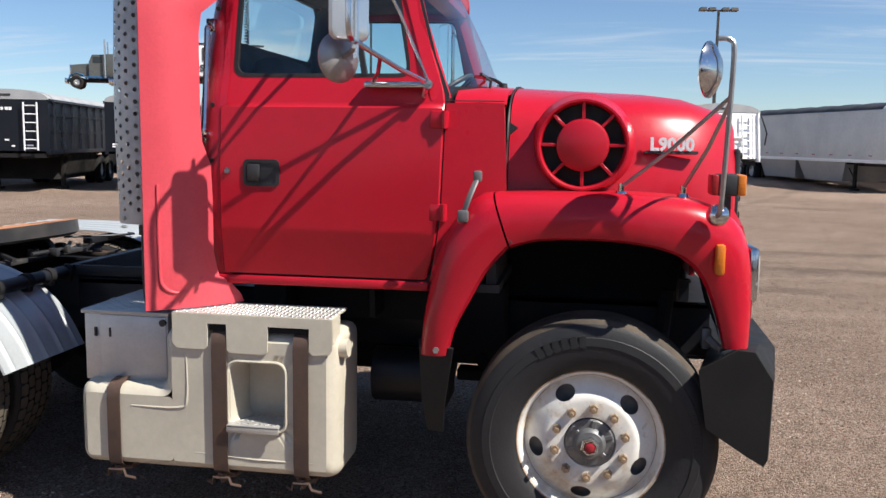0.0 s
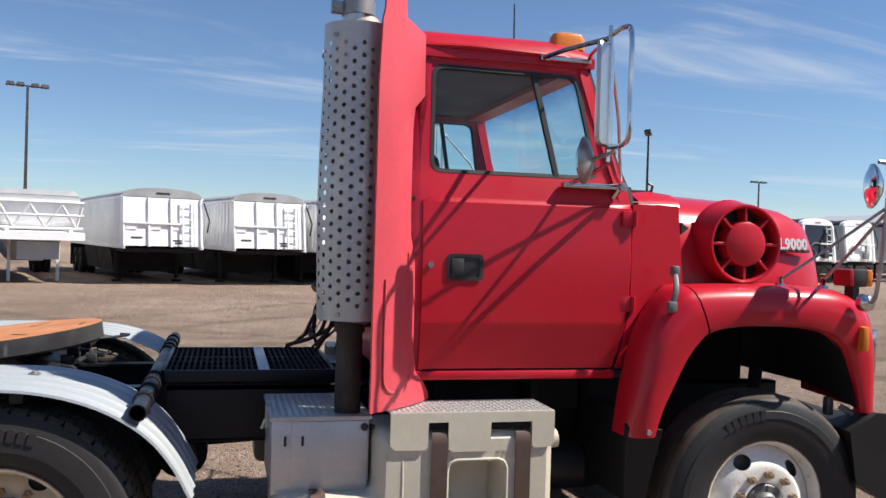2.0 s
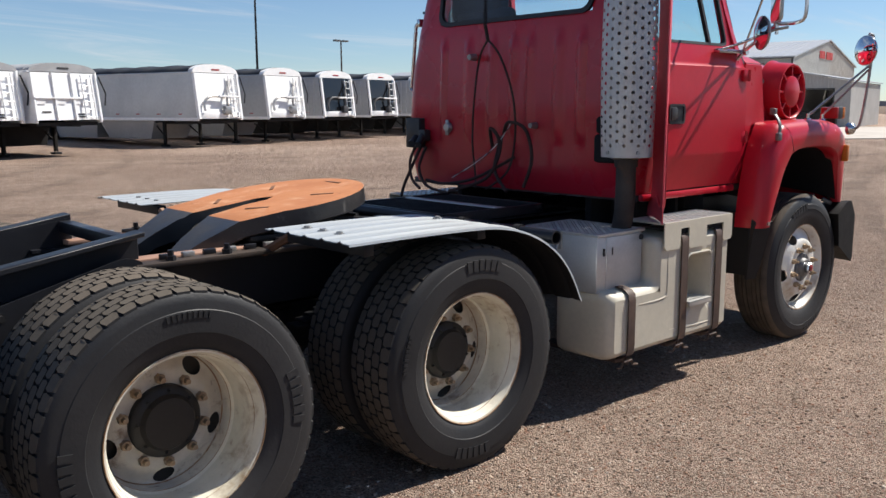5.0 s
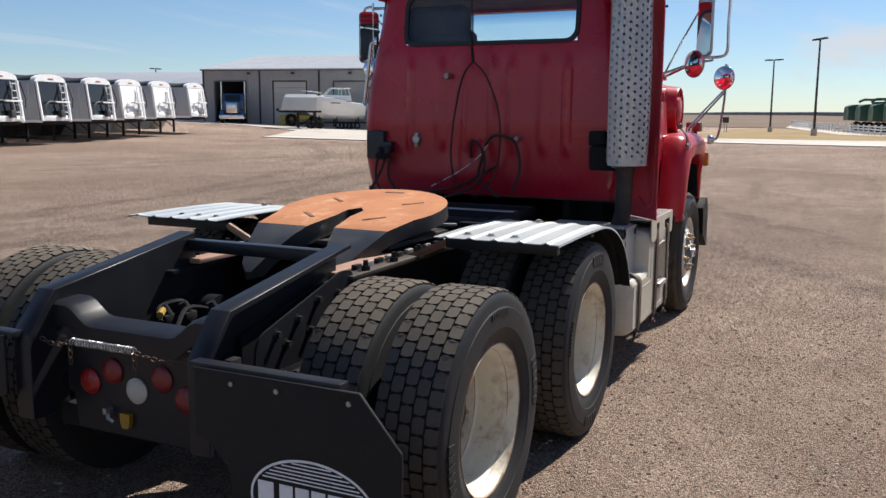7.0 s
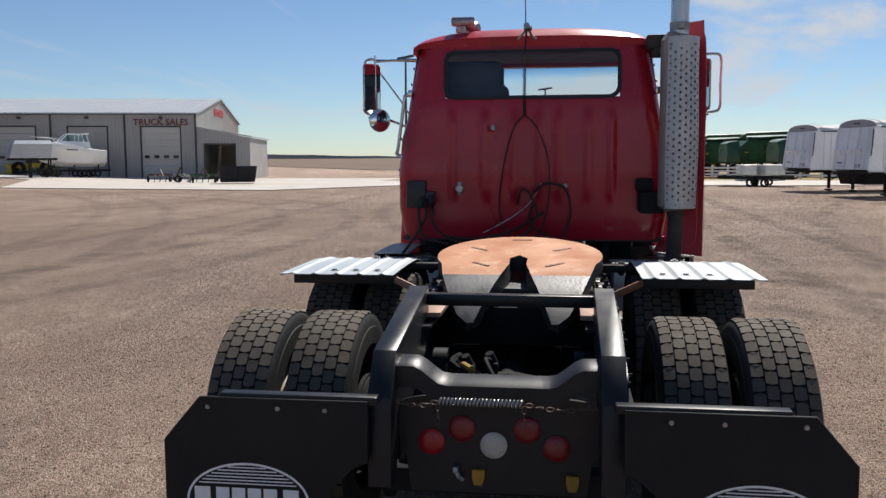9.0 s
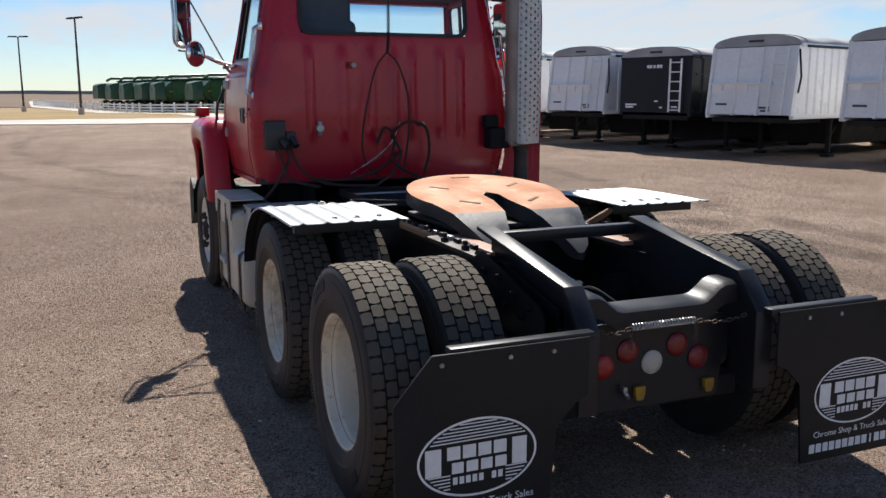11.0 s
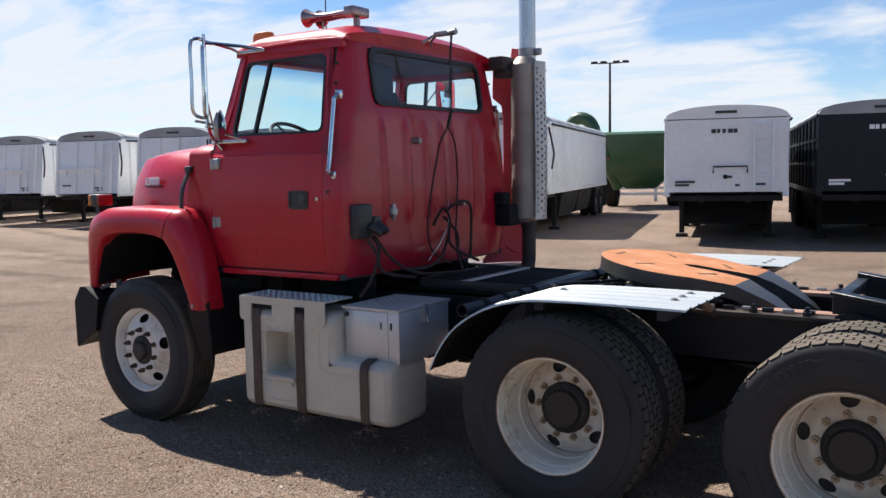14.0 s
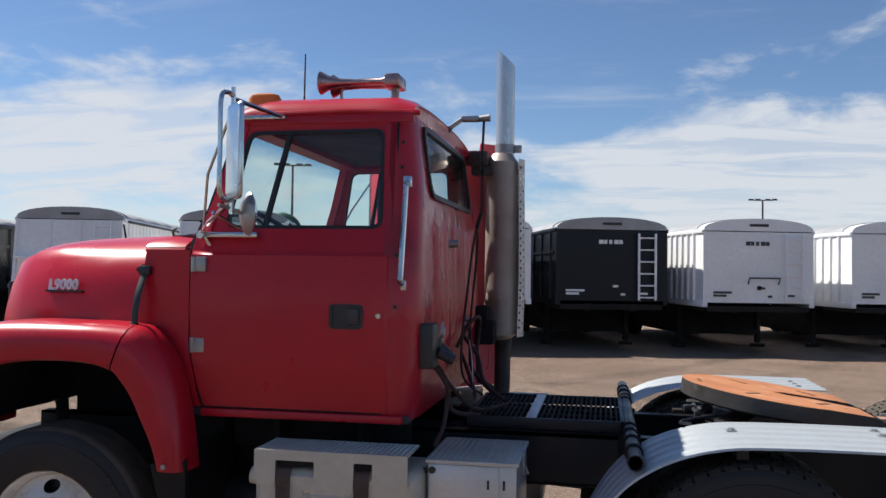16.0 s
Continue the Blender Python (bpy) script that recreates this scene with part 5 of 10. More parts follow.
for s in (-1, 1):
    bm = B()
    loft(bm, dense(fender_loops(s, 0, 6)), False, False)
    bmesh.ops.recalc_face_normals(bm, faces=bm.faces)
    part("rear_fender_section", bm, RED, cab, "red flared section behind the front wheel")
    bm = B()
    loops = dense(fender_loops(s, 5, 15))
    for row in loops[:1]:
        for v in row:
            v.x += 0.008
    loft(bm, loops, False, False)
    fender = part("fender", bm, RED, hood, "red flared front fender")
    # front face of the fender with its lamp pod
    bm = B()
    pts = [(0.600, s * 0.62, 0.95), (0.610, s * 1.08, 0.93), (0.612, s * 1.10, 1.10), (0.594, s * 1.09, 1.30), (0.570, s * 1.04, 1.40), (0.584, s * 0.62, 1.46)]
    loft(bm, [pts, [(x - 0.03, y, z) for x, y, z in pts]])
    part("fender_front", bm, RED, hood)
    bm = B()
    box(bm, (0.595, min(s * 0.75, s * 1.10), 1.10), (0.632, max(s * 0.75, s * 1.10), 1.315), 0.012)
    bezel = part("headlamp", bm, CHROME, hood, "rectangular headlamp in a chrome bezel")
    bm = B()
    box(bm, (0.628, min(s * 0.78, s * 1.07), 1.13), (0.640, max(s * 0.78, s * 1.07), 1.285), 0.006)
    part("lens", bm, LAMP_WHITE, bezel)
    # inner splash panel
    bm = B()
    loft(bm, [[(a[0] * 0.98, s * y, a[1] + dz) for a in ARCH[1:]] for y, dz in ((1.14, 0.02), (0.95, 0.06), (0.62, 0.10))], False, False)
    part("splash_panel", bm, FRAME_DULL, hood)
    # splash flap behind the wheel
    bm = B()
    loft(bm, [[(-0.715, s * 1.15, 0.90), (-0.695, s * 1.15, 0.90), (-0.56, s * 1.20, 0.88), (-0.56, s * 1.215, 0.88), (-0.71, s * 1.17, 0.88)], [(-0.70, s * 1.12, 0.62), (-0.68, s * 1.12, 0.62), (-0.60, s * 1.16, 0.62), (-0.60, s * 1.172, 0.62), (-0.70, s * 1.135, 0.62)],
              [(-0.68, s * 1.10, 0.50), (-0.67, s * 1.10, 0.50), (-0.61, s * 1.13, 0.50), (-0.61, s * 1.14, 0.50), (-0.68, s * 1.115, 0.50)]])
    box(bm, (-0.655, min(s * 0.60, s * 1.10), 0.52), (-0.640, max(s * 0.60, s * 1.10), 0.93), 0.003)
    part("splash_flap", bm, FLAP, hood, "black rubber splash flap")
    bm = B()
    cyl(bm, (-0.630, s * 1.20, 0.872), (-0.630, s * 1.226, 0.872), 0.013, seg=6)
    part("bolt", bm, DULL_STEEL, hood)
    # side marker and turn lamp
    bm = B()
    if s < 0:
        box(bm, (0.449, -1.224, 1.221), (0.484, -1.160, 1.339), 0.010)
        part("side_marker", bm, AMBER, hood, "amber side marker lamp")
    bm = B()
    box(bm, (0.455, min(s * 1.02, s * 1.14), 1.520), (0.530, max(s * 1.02, s * 1.14), 1.605), 0.008)
    box(bm, (0.475, min(s * 1.05, s * 1.11), 1.42), (0.510, max(s * 1.05, s * 1.11), 1.53))
    turn = part("turn_lamp", bm, PLASTIC, hood, "turn lamp with red and amber lenses on the fender")
    for x0, x1, mt in ((0.430, 0.457, LAMP_RED), (0.528, 0.560, AMBER)):
        bm = B()
        box(bm, (x0, min(s * 1.02, s * 1.142), 1.522), (x1, max(s * 1.02, s * 1.142), 1.603), 0.008)
        part("lens", bm, mt, turn)
    # rubber hood latch
    bm = B()
    a, b = ((-0.482, s * 1.135, 1.575), (-0.530, s * 1.205, 1.425)) if s < 0 else ((-0.40, s * 1.005, 1.77), (-0.385, s * 1.075, 1.50))
    tube(bm, smooth_path([a, (Vector(a) + Vector(b)) / 2 + Vector((0, s * 0.025, 0)), b], 5), 0.013 if s < 0 else 0.019, 8, flat=0.6)
    w = 0.017 if s < 0 else 0.03
    box(bm, (a[0] - w, a[1] - 0.02, a[2] - 0.02), (a[0] + w, a[1] + 0.02, a[2] + 0.025), 0.008)
    box(bm, (b[0] - 0.022, b[1] - 0.015, b[2] - 0.03), (b[0] + 0.022, b[1] + 0.015, b[2] + 0.02), 0.008)
    part("hood_latch", bm, HUB if s < 0 else PLASTIC, hood, "grey rubber hood latch" if s < 0 else "black rubber hood latch")
    bm = B()
    prism(bm, [(-0.372, 1.745), (-0.372, 1.80), (-0.335, 1.775)], 1, s * 0.95, s * 0.985)
    part("latch_hook", bm, PLASTIC, hood)
    # badge
    me = text_mesh("L9000", 0.074, 0.004, BADGE, 0.003)
    place = (0.297, -0.890, 1.713) if s < 0 else (0.098, 0.922, 1.690)
    part("badge", me, None, hood, "chrome model badge lettering", m=facing(place, (-s, 0.17 if s < 0 else 0.14, 0), (0, 0.10 * -s, 1)))
    bm = B()
    prism(bm, round_rect(-0.112, 0.112, -0.036, -0.024, 0.005, 2), 2, -0.03, -0.002)
    part("badge_plate", bm, PLASTIC, hood, m=facing(place, (-s, 0.17 if s < 0 else 0.14, 0), (0, 0.10 * -s, 1)))

# round air intake on the right of the hood
bm = B()
C = Vector((-0.068, 0, 1.708))
seg = 48


def drum(prof):
    return [[C + Vector((r * math.cos(a), -y, r * math.sin(a))) for a in [2 * math.pi * i / seg for i in range(seg)]] for r, y in prof]


loft(bm, drum([(0.215, 0.90), (0.200, 0.94), (0.190, 1.035), (0.184, 1.050), (0.176, 1.050), (0.168, 1.040), (0.165, 0.95)]), True, False)
loft(bm, drum([(0.108, 0.95), (0.108, 1.030), (0.104, 1.046), (0.090, 1.054), (0.0, 1.060)]), True, False)
intake = part("air_intake", bm, RED, hood, "round red air intake with spokes")
bm = B()
loft(bm, drum([(0.18, 0.965), (0.0, 0.965)]), True, False)
part("intake_backing", bm, GASKET, intake)
for i in range(8):
    a = 2 * math.pi * i / 8
    bm = B()
    m = Matrix.Translation(C) @ Matrix.Rotation(-a, 4, "Y")
    box(bm, (0.095, -1.042, -0.007), (0.18, -0.97, 0.007), 0.002, 1, m=m)
    part("spoke", bm, RED, intake)

# front bumper
bm = B()
prof = [(0.455, 0.61), (0.416, 0.844), (0.560, 0.930), (0.625, 0.925), (0.697, 0.815), (0.692, 0.50), (0.680, 0.472), (0.62, 0.505)]
loft(bm, [[(x - dx, y, min(z, 0.93 if abs(y) > 1 else 0.83)) for x, z in prof] for y, dx in ((-1.21, 0.01), (-1.18, 0.0), (-0.6, -0.12), (0, -0.14), (0.6, -0.12), (1.18, 0.0), (1.21, 0.01))])
part("bumper", bm, surf("black_bumper", (0.007, 0.007, 0.008), (0.010, 0.010, 0.010), rough=0.62, scale=5, dust=0.02, spec=0.25), truck, "black front bumper with swept ends")
for s in (-1, 1):
    bm = B()
    tube(bm, [(0.50, s * 1.02, 0.99), (0.56, s * 1.05, 0.97), (0.56, s * 1.08, 0.93), (0.50, s * 1.10, 0.91), (0.46, s * 1.06, 0.94)], 0.016, 8)
    box(bm, (0.44, s * 0.98 - 0.02, 0.88), (0.48, s * 0.98 + 0.02, 0.97), 0.01)
    part("tow_hook", bm, HUB, truck, "bare metal tow hook")

# door mirrors
for s in (-1, 1):
    bm = B()
    mx, my = (-0.930, 1.375) if s < 0 else (-1.00, 1.395)
    out_y = 0.145 if s < 0 else 0.058
    top, bot = 2.545, 2.085
    loop = smooth_path([(mx - 0.0, s * 1.36, top), (mx + 0.01, s * (my + out_y - 0.05), top + 0.01), (mx + 0.015, s * (my + out_y), top - 0.03), (mx + 0.015, s * (my + out_y), 2.30), (mx + 0.015, s * (my + out_y), bot + 0.04), (mx + 0.01, s * (my + out_y - 0.05), bot), (mx - 0.0, s * 1.36, bot)], 5)
    tube(bm, loop, 0.011, 8)
    cyl(bm, (mx, s * 1.36, bot - 0.06), (mx, s * 1.36, top + 0.04), 0.011, seg=8)
    mirror = part("door_mirror", bm, CHROME, truck, "west coast door mirror on a bright tube bracket")
    # upper arms to the roof edge, lower arms to the door
    for run, r in (([(mx, s * 1.36, top - 0.01), (-1.00, s * 1.05, 2.545), (-1.06, s * 0.92, 2.53)], 0.011),
                   ([(mx, s * 1.36, top), (-0.86, s * 1.0, 2.545), (-0.84, s * 0.92, 2.53)], 0.009),
                   ([(mx, s * 1.36, bot), (-0.80, s * 1.16, 2.00), (-0.705, s * 1.03, 1.952)], 0.011),
                   ([(-0.86, s * 1.25, 2.04), (-0.90, s * 1.12, 1.99), (-0.95, s * 1.02, 1.955)], 0.009),
                   ([(mx, s * 1.36, top - 0.05), (-0.80, s * 1.18, 2.22), (-0.71, s * 1.03, 1.96)], 0.007)):
        bm = B()
        tube(bm, run, r, 8)
        part("mirror_arm", bm, CHROME, mirror)
    bm = B()
    box(bm, (-0.985, min(s * 0.985, s * 1.03), 1.935), (-0.695, max(s * 0.985, s * 1.03), 1.962), 0.008)
    cyl(bm, (-0.705, s * 1.02, 1.948), (-0.705, s * 1.055, 1.948), 0.02, seg=8)
    cyl(bm, (-0.73, s * 1.0, 1.90), (-0.715, s * 1.03, 1.94), 0.012, seg=6)
    part("base_bar", bm, CHROME, mirror)
    bm = B()
    box(bm, (-1.075, min(s * 0.875, s * 0.930), 2.517), (-0.825, max(s * 0.875, s * 0.930), 2.540), 0.006)
    part("top_bar", bm, CHROME, mirror)
    # head: housing and glass, turned a little towards the driver
    hm = Matrix.Translation((mx - 0.02, s * (my - 0.005), 2.30)) @ Matrix.Rotation(radians(s * 44), 4, "Z")
    bm = B()
    loft(bm, [[(x, u * k, v * k2) for u, v in round_rect(-0.085, 0.085, -0.212, 0.212, 0.035, 5)] for x, k, k2 in ((-0.012, 1.0, 1.0), (-0.002, 1.0, 1.0), (0.006, 0.94, 0.97), (0.009, 0.8, 0.88))])
    part("mirror_head", bm, CHROME if s > 0 else BRIGHT_PIPE, mirror, "tall rectangular mirror head", m=hm)
    bm = B()
    loft(bm, [[(x, u, v) for u, v in round_rect(-0.076, 0.076, -0.200, 0.200, 0.028, 5)] for x in (-0.0125, -0.016)])
    part("glass", bm, MIRROR, mirror, "mirror glass", m=hm)
    # round wide-angle mirror below
    rm = Matrix.Translation((-1.01 if s < 0 else -1.06, s * 1.312, 2.032)) @ Matrix.Rotation(radians(s * 36), 4, "Z") @ Matrix.Rotation(radians(90), 4, "Z")
    bm = B()
    revolve(bm, [(0.0, -0.035), (0.05, -0.030), (0.088, -0.012), (0.098, 0.0), (0.097, 0.006), (0.092, 0.008)], 32)
    tube(bm, [(0, -0.03, 0), (0.0, -0.08, 0.02), (0.04 * s, -0.14, 0.03)], 0.009, 6)
    round_head = part("round_mirror", bm, DULL_STEEL, mirror, "round convex mirror", m=rm)
    bm = B()
    revolve(bm, [(0.0, 0.034), (0.03, 0.0315), (0.055, 0.025), (0.075, 0.017), (0.0925, 0.0075)], 32)
    part("convex_glass", bm, MIRROR, mirror, "mirror glass", m=rm)

# fender mirror, right side only
bm = B()
tube(bm, smooth_path([(0.44, -1.27, 1.455), (0.445, -1.30, 1.50), (0.45, -1.33, 1.75), (0.455, -1.345, 2.02), (0.445, -1.345, 2.085), (0.40, -1.34, 2.095)], 5), 0.010, 8)
tube(bm, [(0.09, -1.09, 1.545), (0.27, -1.19, 1.70), (0.45, -1.33, 1.885)], 0.008, 6)
tube(bm, [(0.33, -1.08, 1.545), (0.40, -1.20, 1.70), (0.45, -1.33, 1.86)], 0.008, 6)
fm = part("fender_mirror", bm, DULL_STEEL, truck, "round convex mirror on a fender post")
bm = B()
revolve(bm, [(0.0, -0.04), (0.05, -0.034), (0.09, -0.013), (0.102, 0.0), (0.101, 0.007), (0.095, 0.009)], 32)
rm = Matrix.Translation((0.375, -1.335, 1.985)) @ Matrix.Rotation(radians(-25), 4, "Z") @ Matrix.Rotation(radians(90), 4, "Z")
part("mirror_back", bm, CHROME, fm, m=rm)
bm = B()
revolve(bm, [(0.0, 0.036), (0.03, 0.033), (0.06, 0.0255), (0.08, 0.017), (0.096, 0.008)], 32)
part("convex_glass", bm, MIRROR, fm, "mirror glass", m=rm)
for (x, y, z), r in (((0.445, -1.235, 1.452), 0.042), ((0.09, -1.09, 1.525), 0.026), ((0.33, -1.08, 1.52), 0.026)):
    bm = B()
    if r > 0.04:
        revolve(bm, [(0.0, 0.035), (0.02, 0.033), (0.036, 0.02), (0.042, 0.0), (0.042, -0.02)], 20)
        part("mount", bm, CHROME, fm, m=Matrix.Translation((x, y, z)) @ Matrix.Rotation(math.pi, 4, "Z"))
    else:
        cyl(bm, (x, y, z - 0.012), (x, y, z + 0.004), r, r * 0.8, 14)
        cyl(bm, (x, y, z), (x, y, z + 0.035), 0.012, seg=8)
        part("mount", bm, CHROME, fm)

# roof fittings
for y in (-0.80, 0.75):
    bm = B()
    loft(bm, [[(-0.90 + u * k, y + v * k, z) for u, v in round_rect(-0.085, 0.085, -0.035, 0.035, 0.03, 4)] for k, z in ((1.0, 2.60), (1.0, 2.652), (0.85, 2.672), (0.5, 2.680))])
    part("roof_lamp", bm, AMBER, cab, "amber roof marker lamp")
bm = B()
for dy, L in ((0.0, 0.40), (-0.09, 0.36)):
    y = 0.585 + dy
    prof = [(0.0, 0.030), (0.05, 0.030), (0.07, 0.020), (0.20, 0.016), (0.30, 0.022), (L - 0.04, 0.040), (L, 0.062), (L + 0.004, 0.056), (L - 0.03, 0.03)]
    loft(bm, [[(-1.54 + h, y + r * math.cos(a), 2.765 + r * math.sin(a)) for a in [2 * math.pi * i / 16 for i in range(16)]] for h, r in prof], True, False)
box(bm, (-1.57, 0.45, 2.735), (-1.49, 0.63, 2.80), 0.012)
cyl(bm, (-1.53, 0.54, 2.64), (-1.53, 0.54, 2.75), 0.022, seg=8)
cyl(bm, (-1.24, 0.54, 2.66), (-1.24, 0.54, 2.745), 0.008, seg=6)
box(bm, (-1.56, 0.50, 2.640), (-1.48, 0.58, 2.655))
part("air_horn", bm, surf("weathered_chrome_horn", (0.42, 0.30, 0.30), (0.30, 0.20, 0.19), rough=0.32, metal=0.9, scale=9), cab, "twin trumpet air horn")
bm = B()
cyl(bm, (-0.87, 0.08, 2.66), (-0.87, 0.08, 2.72), 0.010, seg=8)
cyl(bm, (-0.87, 0.08, 2.72), (-0.875, 0.085, 3.05), 0.006, 0.004, 6)
part("antenna", bm, PLASTIC, cab, "thin black roof antenna")
bm = B()
box(bm, (-1.90, -0.005, 2.645), (-1.80, 0.055, 2.675), 0.006)
cyl(bm, (-1.90, 0.025, 2.66), (-1.965, 0.03, 2.665), 0.018, 0.022, 10)
tube(bm, [(-1.80, 0.02, 2.655), (-1.74, 0.0, 2.62), (-1.72, -0.03, 2.60)], 0.010, 6)
tube(bm, [(-1.80, 0.04, 2.655), (-1.74, 0.10, 2.60)], 0.010, 6)
part("work_lamp", bm, DULL_STEEL, cab, "small work lamp on a bracket")
bm = B()
cyl(bm, (-1.93, 0.03, 2.65), (-1.925, 0.045, 2.46), 0.008, seg=6)
coil = [(-1.925 + 0.012 * math.cos(i * 0.8), 0.045 + 0.012 * math.sin(i * 0.8), 2.46 - 0.34 * i / 170) for i in range(171)]
tube(bm, coil, 0.0035, 5)
tube(bm, [(-1.925, 0.045, 2.12), (-1.91, 0.045, 2.07), (-1.90, 0.045, 2.03)], 0.012, 6)
part("hose_tender", bm, FRAME, cab, "hanging spring hose tender")

# hoses and fittings on the back wall
HOSE = surf("dusty_black_hose", (0.050, 0.022, 0.022), (0.030, 0.020, 0.020), rough=0.75, scale=9, dust=0.10, spec=0.2)
for i, pts in enumerate((
        [(-1.90, 0.045, 2.03), (-1.89, 0.13, 1.92), (-1.87, 0.20, 1.65), (-1.85, 0.235, 1.38), (-1.86, 0.20, 1.20), (-1.95, 0.10, 1.10)],
        [(-1.90, 0.045, 2.03), (-1.89, -0.05, 1.93), (-1.86, -0.13, 1.70), (-1.84, -0.14, 1.45), (-1.86, -0.10, 1.22), (-1.98, -0.02, 1.10)],
        [(-1.82, -0.02, 1.45), (-1.88, -0.12, 1.52), (-1.88, -0.26, 1.48), (-1.86, -0.30, 1.30), (-1.88, -0.25, 1.12)],
        [(-1.82, 0.00, 1.42), (-1.90, -0.05, 1.30), (-1.95, 0.02, 1.16), (-2.10, 0.20, 1.08)],
        [(-1.80, 0.86, 1.36), (-1.88, 0.84, 1.24), (-1.90, 0.80, 1.12), (-2.0, 0.60, 1.07)],
        [(-1.80, 0.76, 1.34), (-1.90, 0.72, 1.20), (-1.98, 0.55, 1.09), (-2.1, 0.2, 1.07)],
        [(-1.80, 0.80, 1.36), (-1.87, 0.80, 1.25), (-1.88, 0.90, 1.08), (-1.85, 0.98, 0.98)],
        [(-1.80, -0.10, 1.30), (-1.90, 0.15, 1.16), (-1.95, 0.40, 1.11), (-1.92, 0.62, 1.12)],
        [(-1.80, 0.10, 1.36), (-1.86, 0.06, 1.48), (-1.86, -0.02, 1.40), (-1.88, 0.0, 1.22), (-1.98, -0.2, 1.10)])):
    bm = B()
    tube(bm, smooth_path(pts, 6), 0.007 if i < 2 else 0.011, 6)
    part("hose", bm, HOSE, cab, "black rubber air hose")
for i in range(3):
    bm = B()
    tube(bm, smooth_path([(-1.81, -0.10 + 0.02 * i, 1.52), (-1.86, 0.0, 1.40 - 0.02 * i), (-1.90, 0.12 + 0.03 * i, 1.26), (-1.93, 0.35, 1.16 - 0.01 * i)], 6), 0.002, 5)
    part("wire", bm, WHITE_PRINT if i == 1 else PLASTIC, cab, "loose thin wire")
bm = B()
box(bm, (-1.83, 0.80, 1.33), (-1.76, 0.95, 1.54), 0.012)
cyl(bm, (-1.83, 0.83, 1.40), (-1.90, 0.80, 1.36), 0.028, seg=10)
cyl(bm, (-1.83, 0.76, 1.42), (-1.89, 0.74, 1.36), 0.024, seg=10)
box(bm, (-1.84, 0.73, 1.38), (-1.78, 0.80, 1.46), 0.01)
part("connector_box", bm, PLASTIC, cab, "black connector bracket on the back wall")
bm = B()
revolve(bm, [(0.0, 0.022), (0.026, 0.020), (0.034, 0.008), (0.036, -0.01)], 16)
box(bm, (-0.016, 0.0, -0.052), (0.016, 0.012, 0.052), 0.004)
part("vent_cap", bm, DULL_STEEL, cab, "grey round fitting", m=Matrix.Translation((-1.79, 0.54, 1.478)) @ Matrix.Rotation(radians(90), 4, "Z"))
for y, z, r in ((0.283, 1.937, 0.024), (-0.26, 1.50, 0.020)):
    bm = B()
    cyl(bm, (-1.78, y, z), (-1.835, y, z), r, r * 0.8, 12)
    part("knob", bm, DULL_STEEL, cab)
bm = B()
box(bm, (-1.90, -0.98, 1.30), (-1.76, -0.80, 1.46), 0.02)
box(bm, (-1.86, -0.90, 1.46), (-1.77, -0.78, 1.56), 0.02)
part("exhaust_bracket", bm, FRAME_DULL, cab)

# exhaust stack
ES = Vector((-1.93, -1.055, 0))
bm = B()
cyl(bm, ES + Vector((0.015, 0.015, 1.36)), ES + Vector((0.015, 0.015, 2.54)), 0.112, seg=36)
cyl(bm, ES + Vector((0.015, 0.015, 2.54)), ES + Vector((0.015, 0.015, 2.60)), 0.112, 0.068, 36)
cyl(bm, ES + Vector((0.015, 0.015, 1.36)), ES + Vector((0.015, 0.015, 1.32)), 0.112, 0.06, 36)
for z in (1.42, 2.46):
    cyl(bm, ES + Vector((0.015, 0.015, z)), ES + Vector((0.015, 0.015, z + 0.03)), 0.116, seg=36)
exhaust = part("exhaust", bm, MUFFLER, truck, "vertical exhaust with perforated guard and tall stack")
bm = B()
n = 24
top = [(ES.x + 0.064 * math.cos(a), ES.y + 0.064 * math.sin(a), 3.27 + 0.9 * 0.064 * math.cos(a)) for a in [2 * math.pi * i / n for i in range(n)]]
mid = [(x, y, 2.56) for x, y, z in top]
inn = [(ES.x + (x - ES.x) * 0.93, ES.y + (y - ES.y) * 0.93, z) for x, y, z in top]
low = [(x, y, 2.7) for x, y, z in inn]
loft(bm, [mid, top, inn, low], True, False)
part("stack_pipe", bm, BRIGHT_PIPE, exhaust, "polished stack pipe with a slant-cut top")
bm = B()
cyl(bm, ES + Vector((0, 0, 2.605)), ES + Vector((0, 0, 2.665)), 0.070, seg=24)
box(bm, (ES.x - 0.115, ES.y - 0.02, 2.61), (ES.x - 0.065, ES.y + 0.02, 2.66), 0.004)
cyl(bm, (ES.x - 0.10, ES.y - 0.035, 2.635), (ES.x - 0.10, ES.y + 0.035, 2.635), 0.010, seg=6)
part("clamp", bm, DULL_STEEL, exhaust)
bm = B()
tube(bm, smooth_path([ES + Vector((0, 0, 1.36)), ES + Vector((0, 0, 1.15)), ES + Vector((0.0, 0.01, 1.00)), ES + Vector((0.01, 0.06, 0.90)), ES + Vector((0.03, 0.20, 0.84)), ES + Vector((0.06, 0.5, 0.82)), ES + Vector((0.25, 0.85, 0.82))], 6), 0.055, 14)
cyl(bm, ES + Vector((0, 0, 1.29)), ES + Vector((0, 0, 1.33)), 0.064, seg=16)
part("exhaust_elbow", bm, PIPE, exhaust, "rusty exhaust elbow")
bm = B()
box(bm, (-1.83, -1.04, 2.50), (-1.70, -0.84, 2.60), 0.01)
box(bm, (-1.86, -1.0, 2.44), (-1.72, -0.88, 2.50), 0.01)
part("stack_bracket", bm, PIPE, exhaust)
